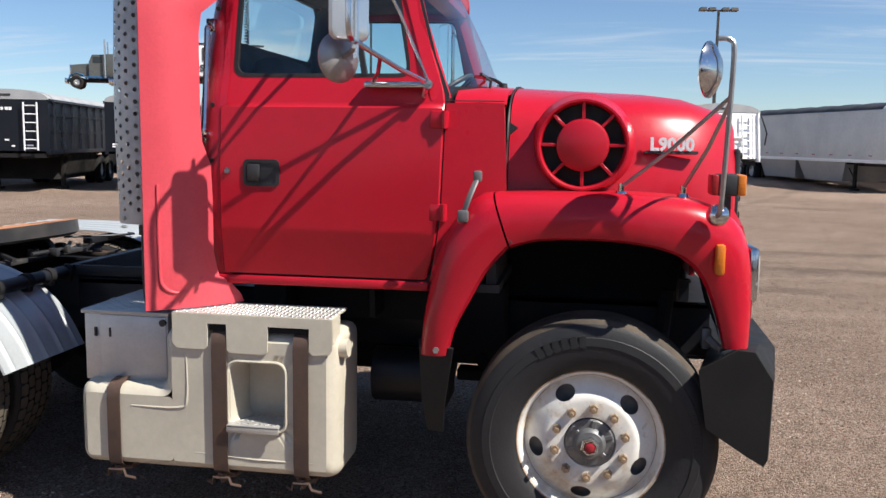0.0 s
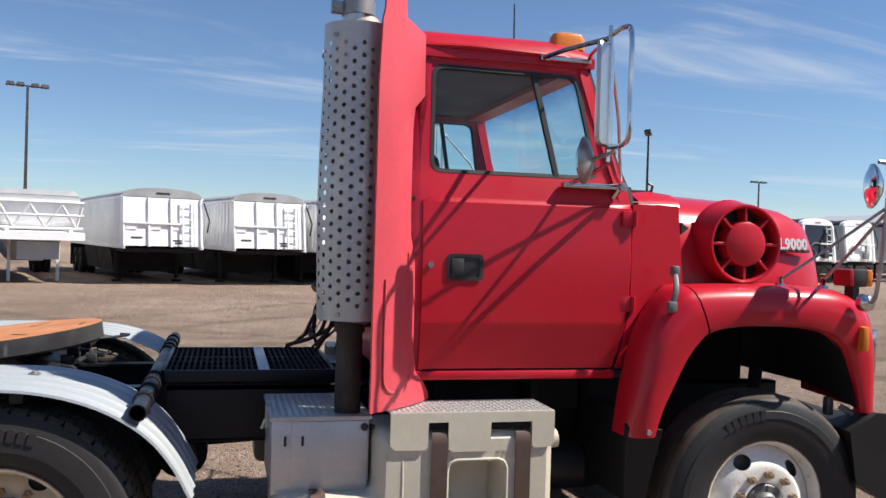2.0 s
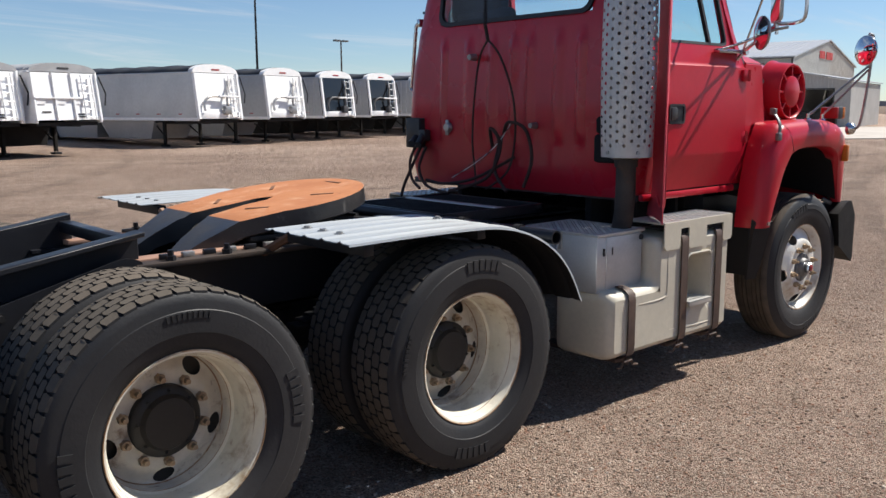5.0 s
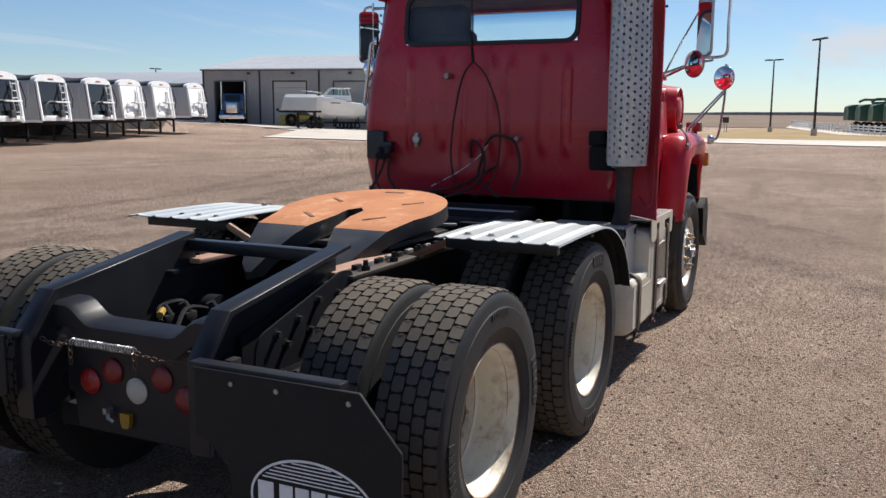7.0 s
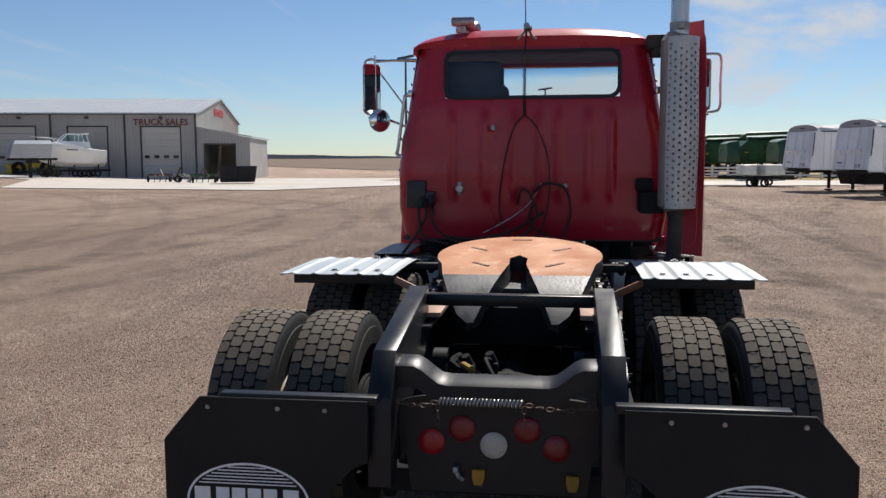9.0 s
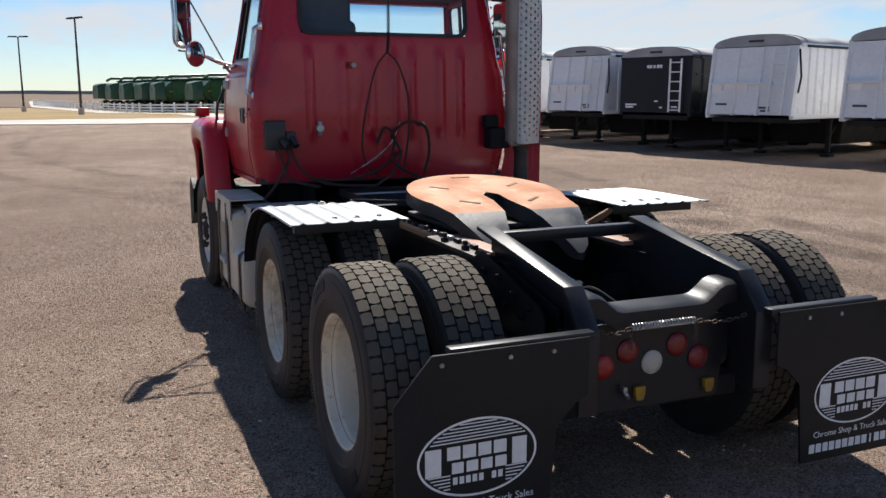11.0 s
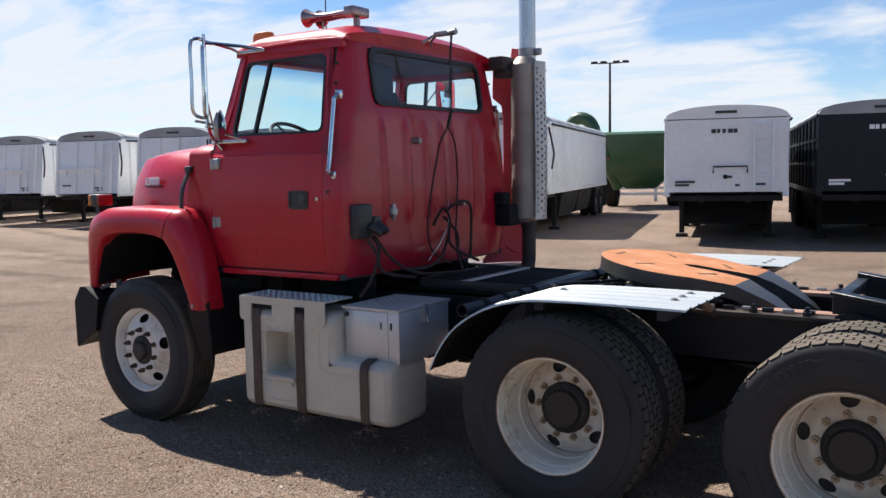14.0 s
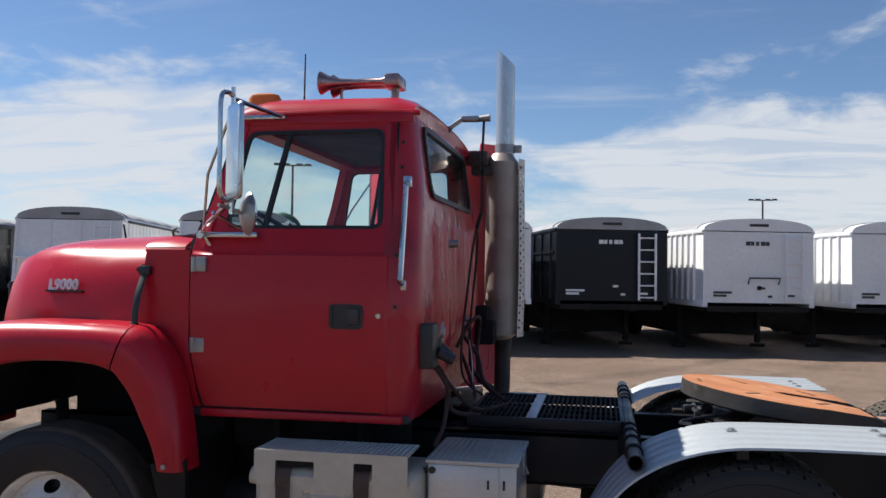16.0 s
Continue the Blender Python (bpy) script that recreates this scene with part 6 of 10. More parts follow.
# perforated guard: a bowed sheet with round holes, open towards the cab
bm = B()
cols, rws, pitch, z0 = 12, 24, 0.0505, 1.345
a0, span_a, RG = radians(140), radians(188), 0.139
step = span_a / cols
hole = 0.0098


def guard_at(u, v):
    z = z0 + v
    bow = 0.010 * math.sin(math.pi * min(1, max(0, v / 0.95)))
    r = RG + bow
    return Vector((ES.x + r * math.cos(a0 + u / RG), ES.y + r * math.sin(a0 + u / RG), z))


cw = step * RG
for i in range(cols):
    for j in range(rws):
        u0, u1, v0, v1 = i * cw, (i + 1) * cw, j * pitch, (j + 1) * pitch
        cu, cv = (u0 + u1) / 2, (v0 + v1) / 2 + (pitch * 0.25 if i % 2 else -pitch * 0.25)
        if 1 <= j < rws - 2 or (j == rws - 2 and i % 2 == 0):
            sq = [(u0, v0), ((u0 + u1) / 2, v0), (u1, v0), (u1, (v0 + v1) / 2), (u1, v1), ((u0 + u1) / 2, v1), (u0, v1), (u0, (v0 + v1) / 2)]
            ci = []
            for (su, sv) in sq:
                a = math.atan2(sv - (v0 + v1) / 2, su - (u0 + u1) / 2)
                ci.append((cu + hole * math.cos(a), cv + hole * math.sin(a)))
            so, sc = [bm.verts.new(guard_at(*p)) for p in sq], [bm.verts.new(guard_at(*p)) for p in ci]
            for k in range(8):
                bm.faces.new((so[k], so[(k + 1) % 8], sc[(k + 1) % 8], sc[k]))
        else:
            sq = [(u0, v0), ((u0 + u1) / 2, v0), (u1, v0), (u1, (v0 + v1) / 2), (u1, v1), ((u0 + u1) / 2, v1), (u0, v1), (u0, (v0 + v1) / 2)]
            bm.faces.new([bm.verts.new(guard_at(*p)) for p in sq])
bmesh.ops.remove_doubles(bm, verts=bm.verts, dist=1e-4)
bmesh.ops.recalc_face_normals(bm, faces=bm.faces)
part("guard", bm, GUARD, exhaust, "grey perforated heat guard")
for a, z in ((2.6, 2.50), (3.9, 2.50), (4.2, 1.37), (3.0, 1.37)):
    bm = B()
    p = Vector((ES.x + 0.138 * math.cos(a), ES.y + 0.138 * math.sin(a), z))
    cyl(bm, p, p + Vector((math.cos(a), math.sin(a), 0)) * 0.010, 0.010, seg=8)
    part("bolt", bm, DULL_STEEL, exhaust)

# faded red deflector between guard and door
bm = B()
sect = [(0.985, 0.0, -0.02, 1.46, 0.02), (1.02, 0.0, 0.0, 1.42, 0.02), (1.09, 0.0, 0.0, 1.22, 0.026), (1.11, 0.0, 0.0, 1.08, 0.028), (1.22, 0.0, 0.0, 1.0, 0.028), (1.45, 0.0, 0.0, 1.0, 0.028), (1.60, 0.0, 0.0, 0.98, 0.028), (1.70, 0.0, 0.0, 0.86, 0.03), (1.80, 0.0, 0.0, 0.84, 0.03), (2.15, 0.0, 0.0, 0.84, 0.03), (2.24, 0.0, 0.0, 0.88, 0.03), (2.30, 0.0, 0.0, 1.12, 0.03), (2.56, 0.05, 0.0, 1.10, 0.03), (2.60, 0.10, 0.0, 0.62, 0.02), (2.69, 0.12, 0.0, 0.58, 0.02)]
o0, i0 = Vector((-1.868, -1.262)), Vector((-1.655, -1.048))
ax = (i0 - o0).normalized()
nrm = Vector((ax.y, -ax.x))
L0 = (i0 - o0).length
loops = []
for z, s0, b0, k, bowl in sect:
    front, back = [], []
    for q in range(9):
        f = q / 8
        p = o0 + ax * L0 * (s0 + (k - s0) * f) + nrm * (bowl * math.sin(math.pi * f) * (1.0 if z < 2.5 else 0.3) + (0.035 if (z > 1.30 and z < 1.60 and 0.25 < f < 0.85) else 0.0) * 0.0)
        front.append((p.x, p.y, z))
        p2 = p - nrm * 0.008
        back.append((p2.x, p2.y, z))
    loops.append(front + back[::-1])
loft(bm, loops)
bmesh.ops.recalc_face_normals(bm, faces=bm.faces)
shield = part("deflector", bm, RED_OLD, truck, "faded red plastic deflector beside the exhaust")
bm = B()
p = o0 + ax * 0.06 + nrm * 0.014
q = o0 + ax * 0.24 + nrm * 0.014
tube(bm, smooth_path([(p.x, p.y, 1.52), (p.x, p.y, 1.20), (p.x + 0.01, p.y + 0.01, 1.09), ((p.x + q.x) / 2, (p.y + q.y) / 2, 1.06), (q.x, q.y, 1.12)], 5), 0.012, 8, flat=0.5)
part("bead", bm, RED_OLD, shield)


# fuel tank units with tool box, step and straps
def tank_unit(s):
    def P(x, y, z):
        return Vector((x, s * y, z))

    # main body: front sheet with a step opening, rounded outline
    bm = B()
    niche = round_rect(-1.522, -1.282, 0.480, 0.768, 0.04, 4)

    def outline(g):
        return round_poly([(-2.238 + g, 0.268 + g), (-1.052 - g, 0.268 + g), (-1.052 - g, 0.905 - g), (-1.832 + g, 0.905 - g), (-1.832 + g, 0.645 - g), (-2.238 + g, 0.645 - g)], 0.055, 5)
    loops = [[P(u, y, v) for u, v in outline(g)] for y, g in ((0.82, 0.03), (0.84, 0.008), (0.88, 0.0), (1.12, 0.0), (1.165, 0.008), (1.19, 0.022), (1.205, 0.045))]
    loft(bm, loops, True, False)
    bm.faces.new([bm.verts.new(P(u, 0.82, v)) for u, v in outline(0.03)])
    # front sheet as two panes: the low rear part, and the tall part round the opening
    lowp = [(-2.193, 0.313), (-1.787, 0.313), (-1.787, 0.600), (-2.193, 0.600)]
    bm.faces.new([bm.verts.new(P(u, 1.205, v)) for u, v in round_poly(lowp, 0.02, 3)])
    holed(bm, round_poly([(-1.787, 0.313), (-1.097, 0.313), (-1.097, 0.86), (-1.787, 0.86)], 0.002, 1), niche, lambda u, v, d: P(u, 1.205, v), 2, None, 48)
    ninn = round_rect(-1.500, -1.302, 0.500, 0.745, 0.035, 4)
    loft(bm, [[P(u, 1.205, v) for u, v in niche], [P(u, 1.10, v) for u, v in ninn], [P(u, 1.04, v) for u, v in ninn]], True, False)
    bm.faces.new([bm.verts.new(P(u, 1.04, v)) for u, v in ninn])
    unit = part("fuel_tank", bm, TANK, truck, "off-white moulded fuel tank with a step recess")
    bm = B()
    tube(bm, [P(u, 1.207, v) for u, v in round_rect(-1.531, -1.273, 0.471, 0.777, 0.045, 5)], 0.007, 6, closed=True)
    tube(bm, smooth_path([P(-1.72, 1.197, 0.80), P(-1.72, 1.199, 0.60), P(-1.76, 1.199, 0.555), P(-1.98, 1.197, 0.552)], 4), 0.010, 6)
    tube(bm, [P(-1.69, 1.197, 0.36), P(-1.40, 1.200, 0.345), P(-1.15, 1.197, 0.345)], 0.009, 6)
    part("moulding", bm, TANK, unit)
    # inner step
    bm = B()
    box(bm, (-1.530, min(s * 1.06, s * 1.235), 0.492), (-1.300, max(s * 1.06, s * 1.235), 0.503), 0.002)
    box(bm, (-1.530, min(s * 1.225, s * 1.235), 0.470), (-1.300, max(s * 1.225, s * 1.235), 0.500), 0.002)
    for i in range(9):
        for j in range(4):
            x, y = -1.515 + i * 0.0255, 1.085 + j * 0.04
            box(bm, (-0.009, -0.003, 0), (0.009, 0.003, 0.003), m=Matrix.Translation((x, s * y, 0.503)) @ Matrix.Rotation(radians(45 if (i + j) % 2 else -45), 4, "Z"))
    part("inner_step", bm, TREAD_PLATE, unit, "small tread plate step", smooth=25)
    # top step with folded apron
    bm = B()
    box(bm, (-1.775, min(s * 0.955, s * 1.215), 0.968), (-1.075, max(s * 0.955, s * 1.215), 0.978), 0.002)
    apron = [(-1.775, 0.975), (-1.068, 0.975), (-1.068, 0.845), (-1.080, 0.825), (-1.155, 0.820), (-1.168, 0.835), (-1.168, 0.932), (-1.348, 0.932), (-1.350, 0.825), (-1.365, 0.812), (-1.515, 0.812), (-1.530, 0.825), (-1.532, 0.935), (-1.616, 0.935), (-1.618, 0.835), (-1.630, 0.823), (-1.755, 0.823), (-1.775, 0.845)]
    prism(bm, apron, 1, s * 1.208, s * 1.216)
    box(bm, (-1.074, min(s * 1.10, s * 1.21), 0.87), (-1.066, max(s * 1.10, s * 1.21), 0.975))
    step = part("step", bm, TANK, unit, "aluminium step plate with a notched apron")
    bm = B()
    for i in range(30):
        for j in range(10):
            x, y = -1.765 + i * 0.0235, 0.97 + j * 0.025
            a = radians(45 if (i + j) % 2 else -45)
            c, d = math.cos(a), math.sin(a)
            quad = [(-0.009, -0.0028), (0.009, -0.0028), (0.009, 0.0028), (-0.009, 0.0028)]
            lo = [Vector((x + u * c - v * d, s * (y + u * d + v * c), 0.978)) for u, v in quad]
            hi = [Vector((x + 0.8 * (u * c - v * d), s * (y + 0.8 * (u * d + v * c)), 0.9815)) for u, v in quad]
            loft(bm, [lo, hi], True, False)
            bm.faces.new([bm.verts.new(p) for p in hi])
    box(bm, (-1.775, min(s * 0.955, s * 1.214), 0.976), (-1.077, max(s * 0.955, s * 1.214), 0.9785))
    part("tread", bm, TREAD_PLATE, step, "raised tread pattern", smooth=0)
    for x0, x1 in ((-1.612, -1.536), (-1.344, -1.172)):
        bm = B()
        box(bm, (x0, min(s * 1.185, s * 1.207), 0.905), (x1, max(s * 1.185, s * 1.207), 0.955))
        for i in range(int((x1 - x0) / 0.018)):
            for j in range(3):
                cyl(bm, (x0 + 0.012 + i * 0.018 + 0.006 * (j % 2), s * 1.207, 0.916 + j * 0.014), (x0 + 0.012 + i * 0.018 + 0.006 * (j % 2), s * 1.210, 0.916 + j * 0.014), 0.004, seg=6)
        part("grip_strip", bm, FRAME_DULL, step, "dark perforated strip")
    # tool box
    bm = B()
    box(bm, (-2.243, min(s * 0.60, s * 1.115), 0.632), (-1.845, max(s * 0.60, s * 1.115), 0.935), 0.006)
    box(bm, (-2.165, min(s * 1.113, s * 1.120), 0.640), (-1.852, max(s * 1.113, s * 1.120), 0.930), 0.004)
    tbox = part("tool_box", bm, ALU, unit, "aluminium tool box on top of the tank")
    bm = B()
    box(bm, (-2.253, min(s * 0.59, s * 1.128), 0.935), (-1.835, max(s * 0.59, s * 1.128), 0.952), 0.004)
    for i in range(15):
        for j in range(19):
            x, y = -2.237 + i * 0.0276, 0.61 + j * 0.027
            a = radians(45 if (i + j) % 2 else -45)
            c, d = math.cos(a), math.sin(a)
            quad = [(-0.009, -0.0025), (0.009, -0.0025), (0.009, 0.0025), (-0.009, 0.0025)]
            hi = [Vector((x + u * c - v * d, s * (y + u * d + v * c), 0.9545)) for u, v in quad]
            lo = [Vector((p.x, p.y, 0.9505)) for p in hi]
            loft(bm, [lo, hi], True, True)
    part("lid", bm, TREAD_PLATE, tbox, "tread plate lid", smooth=20)
    for x in (-2.188, -2.118):
        bm = B()
        box(bm, (x - 0.005, min(s * 1.112, s * 1.1225), 0.832), (x + 0.005, max(s * 1.112, s * 1.1225), 0.872))
        part("slot", bm, GASKET, tbox)
    bm = B()
    cyl(bm, (-1.866, s * 1.115, 0.905), (-1.866, s * 1.128, 0.905), 0.016, seg=10)
    part("lock", bm, PLASTIC, tbox)
    bm = B()
    cyl(bm, (-1.84, s * 1.05, 0.89), (-1.80, s * 1.06, 0.88), 0.014, seg=8)
    part("stop", bm, PLASTIC, tbox)
    bm = B()
    box(bm, (-2.258, s * 0.86 - 0.02, 0.85), (-2.242, s * 0.86 + 0.02, 0.955), 0.004)
    cyl(bm, (-2.256, s * 0.86, 0.89), (-2.270, s * 0.86, 0.85), 0.008, seg=6)
    part("clasp", bm, DULL_STEEL, tbox)
    # straps and hooks
    for x, zt in ((-2.058, 0.650), (-1.567, 0.915), (-1.205, 0.915)):
        bm = B()
        pth = [(0.90, zt), (1.14, zt), (1.185, zt - 0.008), (1.207, zt - 0.03), (1.212, zt - 0.07), (1.212, 0.335), (1.205, 0.288), (1.17, 0.261), (1.10, 0.258)]
        w = 0.033 if zt > 0.8 else 0.030
        a = [[P(x + dx, y, z) for y, z in pth] for dx in (-w, w)]
        b2 = [[P(x + dx, y + 0.006, z + (0.006 if y < 1.15 and z > 0.5 else 0.0)) for y, z in pth] for dx in (w, -w)]
        loft(bm, [[a[0][i], a[1][i], b2[0][i], b2[1][i]] for i in range(len(pth))])
        part("strap", bm, STRAP, unit, "brown steel strap")
        bm = B()
        tube(bm, [P(x - 0.075, 1.18, 0.225), P(x - 0.05, 1.19, 0.218), P(x - 0.04, 1.20, 0.252), P(x + 0.03, 1.20, 0.252), P(x + 0.04, 1.20, 0.225), P(x + 0.085, 1.20, 0.218)], 0.007, 6)
        cyl(bm, P(x, 1.19, 0.228), P(x, 1.19, 0.27), 0.012, seg=6)
        box(bm, (x - 0.045, min(s * 0.62, s * 1.15), 0.235), (x + 0.045, max(s * 0.62, s * 1.15), 0.258), 0.004)
        part("strap_hook", bm, STRAP, unit, "rusty strap hook")
    bm = B()
    cyl(bm, P(-1.06, 1.12, 0.835), P(-1.022, 1.12, 0.838), 0.040, seg=14)
    part("filler_cap", bm, TANK, unit)


tank_unit(-1)
tank_unit(1)

# deck grating behind the cab
deck = B()
box(deck, (-2.72, -0.44, 0.985), (-1.90, -0.425, 1.04), 0.003)
box(deck, (-2.72, 0.425, 0.985), (-1.90, 0.44, 1.04), 0.003)
box(deck, (-2.72, -0.44, 0.985), (-2.70, 0.44, 1.04), 0.003)
box(deck, (-1.92, -0.44, 0.985), (-1.90, 0.44, 1.04), 0.003)
deck = part("deck_plate", deck, FRAME, truck, "black slatted deck plate behind the cab")
for i in range(28):
    x = -2.683 + i * 0.0275
    if abs(x + 2.245) < 0.035:
        continue
    bm = B()
    box(bm, (x - 0.0065, -0.425, 1.018), (x + 0.0065, 0.425, 1.036), 0.002, 1)
    part("slat", bm, FRAME_DULL, deck)
for y in (-0.255, -0.085, 0.085, 0.255):
    bm = B()
    box(bm, (-2.70, y - 0.005, 1.012), (-1.92, y + 0.005, 1.030))
    part("cross_rod", bm, FRAME_DULL, deck)
bm = B()
box(bm, (-2.272, -0.43, 1.024), (-2.218, 0.43, 1.040), 0.003)
part("bright_slat", bm, ALU, deck, "bright worn slat")
bm = B()
box(bm, (-2.70, -0.42, 0.965), (-1.92, 0.42, 0.972))
part("deck_pan", bm, FRAME_DULL, deck)

# fifth wheel
fifth = thing("fifth_wheel", "", "")
fifth.parent = truck
FW = Matrix.Translation((-3.50, 0.0, 1.165)) @ Matrix.Rotation(radians(-7.5), 4, "Y")
R5 = 0.465
half = [(0.0 + R5 * math.sin(a), R5 * math.cos(a)) for a in [math.pi / 2 - (math.pi / 2 + 0.45) * i / 14 for i in range(15)]]
# outline of one half (x forward, y left), with the horn behind and the throat slot
side = [(x, y) for x, y in half] + [(-0.42, 0.385), (-0.60, 0.330), (-0.72, 0.275), (-0.765, 0.225), (-0.745, 0.185), (-0.66, 0.155), (-0.50, 0.105), (-0.35, 0.060), (-0.20, 0.046), (-0.08, 0.050)]
slot_front = [(-0.05, 0.047), (-0.035, 0.035), (-0.028, 0.0)]
outl = side + slot_front
poly = outl + [(x, -y) for x, y in outl[::-1][1:-1]]
full = [p for p in poly]


def ztop(x):
    return 0.0 if x > -0.38 else -0.16 * ((-0.38 - x) / 0.39) ** 1.5


bm = B()
strip = []
# plate top as a fan of strips from the outer edge to the slot edge, both halves
for sg in (1, -1):
    outer = [(x, y * sg) for x, y in side[:21]]
    inner = []
    for x, y in outer:
        if x > -0.03:
            inner.append((x if x < 0.2 else 0.2 + (x - 0.2) * 0.6, 0.0))
        else:
            yy = float(np.interp(-x, (0.03, 0.08, 0.20, 0.35, 0.50, 0.66, 0.745), (0.040, 0.050, 0.046, 0.060, 0.105, 0.155, 0.190)))
            inner.append((x, yy * sg))
    loops = []
    for k in range(7):
        f = k / 6
        loops.append([Vector((o[0] + (i[0] - o[0]) * f, o[1] + (i[1] - o[1]) * f, ztop(o[0] + (i[0] - o[0]) * f))) for o, i in zip(outer, inner)])
    loft(bm, loops, False, False)
for f in bm.faces:
    if f.calc_center_median().x < -0.37:
        f.material_index = 1
bmesh.ops.transform(bm, matrix=FW, verts=bm.verts)
part("plate", bm, (FIFTH_TOP, FIFTH_SIDE), fifth, "rust-orange coupling plate", smooth=40)
bm = B()
lo = [Vector((x * 0.97, y * 0.97, ztop(x) - 0.004)) for x, y in full]
e1 = [Vector((x, y, ztop(x) - 0.010)) for x, y in full]
e2 = [Vector((x * 1.0, y * 1.0, ztop(x) - 0.075 + (0.03 if x < -0.6 else 0))) for x, y in full]
e3 = [Vector((x * 0.94, y * 0.92, ztop(x) - 0.09 + (0.04 if x < -0.6 else 0))) for x, y in full]
loft(bm, [[Vector((x, y, ztop(x) - 0.0005)) for x, y in full], e1, e2, e3], True, False)
bmesh.ops.transform(bm, matrix=FW, verts=bm.verts)
part("skirt", bm, FIFTH_SIDE, fifth, "greasy black cast edge", smooth=50)
for y, x0, x1 in ((0.24, 0.05, 0.22), (-0.24, 0.05, 0.22), (0.20, -0.30, -0.14), (-0.20, -0.30, -0.14), (0.0, 0.33, 0.42)):
    m = FW @ Matrix.Translation(((x0 + x1) / 2, y, 0.0015)) @ Matrix.Rotation(0.9 * (1 if y > 0 else -1) if y else 1.57, 4, "Z")
    bm = B()
    box(bm, (-0.06, -0.010, -0.001), (0.06, 0.010, 0.0012), 0, m=m)
    part("grease_slot", bm, RUST, fifth)
bm = B()
for y in (-0.30, 0.30):
    prism(bm, [(-3.72, 1.02), (-3.30, 1.02), (-3.42, 1.13), (-3.58, 1.13)], 1, y - 0.03, y + 0.03)
    cyl(bm, (-3.50, y - 0.05, 1.11), (-3.50, y + 0.05, 1.11), 0.035, seg=12)
box(bm, (-3.85, -0.36, 1.00), (-3.15, 0.36, 1.025), 0.005)
tube(bm, [(-3.35, -0.20, 1.06), (-3.20, -0.32, 1.05), (-3.10, -0.38, 1.04)], 0.014, 8)
tube(bm, [(-3.2, 0.3, 1.06), (-3.15, 0.2, 1.05), (-3.1, 0.0, 1.05), (-3.12, -0.2, 1.05)], 0.012, 8)
for x, y in ((-3.12, 0.12), (-3.18, -0.1), (-3.08, -0.05), (-3.2, 0.2)):
    box(bm, (x - 0.03, y - 0.02, 1.02), (x + 0.03, y + 0.02, 1.07), 0.01)
part("mount", bm, FIFTH_SIDE, fifth)
bm = B()
tube(bm, [(-3.26, 0.33, 1.09), (-3.06, 0.50, 1.085), (-2.98, 0.62, 1.085), (-2.97, 0.66, 1.085), (-3.02, 0.68, 1.085)], 0.008, 6)
part("release_handle", bm, FRAME, fifth, "thin release rod")
SLIDE_PLATE = surf("bare_brown_plate", (0.42, 0.25, 0.175), (0.34, 0.19, 0.13), rough=0.6, scale=6, bump=0.08, stain=(0.16, 0.09, 0.06), stain_at=(0.60, 0.74), stain_scale=7)
# slide rails with notches and bolts
for s in (-1, 1):
    bm = B()
    box(bm, (-4.455, min(s * 0.425, s * 0.515), 0.962), (-3.02, max(s * 0.425, s * 0.515), 0.985), 0.003)
    rail = part("slide_rail", bm, surf("greasy_rail", (0.030, 0.024, 0.020), (0.060, 0.040, 0.028), rough=0.6, scale=5, stain=(0.30, 0.15, 0.09), stain_at=(0.60, 0.72), stain_scale=4), fifth, "greasy notched slide rail")
    for i in range(13):
        x = -4.33 + i * 0.10
        bm = B()
        box(bm, (x, min(s * 0.43, s * 0.455), 0.985), (x + 0.055, max(s * 0.43, s * 0.455), 1.008), 0.003)
        part("tooth", bm, DULL_STEEL if i % 2 else FRAME, rail)
    for i in range(5):
        x = -4.30 + i * 0.26
        bm = B()
        cyl(bm, (x, s * 0.487, 0.985), (x, s * 0.487, 1.03), 0.013, seg=6)
        cyl(bm, (x, s * 0.487, 0.985), (x, s * 0.487, 1.006), 0.022, seg=6)
        part("bolt", bm, FRAME, rail)
    bm = B()
    box(bm, (-4.445, min(s * 0.325, s * 0.420), 0.970), (-3.88, max(s * 0.325, s * 0.420), 0.992), 0.003)
    part("slide_plate", bm, SLIDE_PLATE, fifth, "bare pinkish brown slide plate")

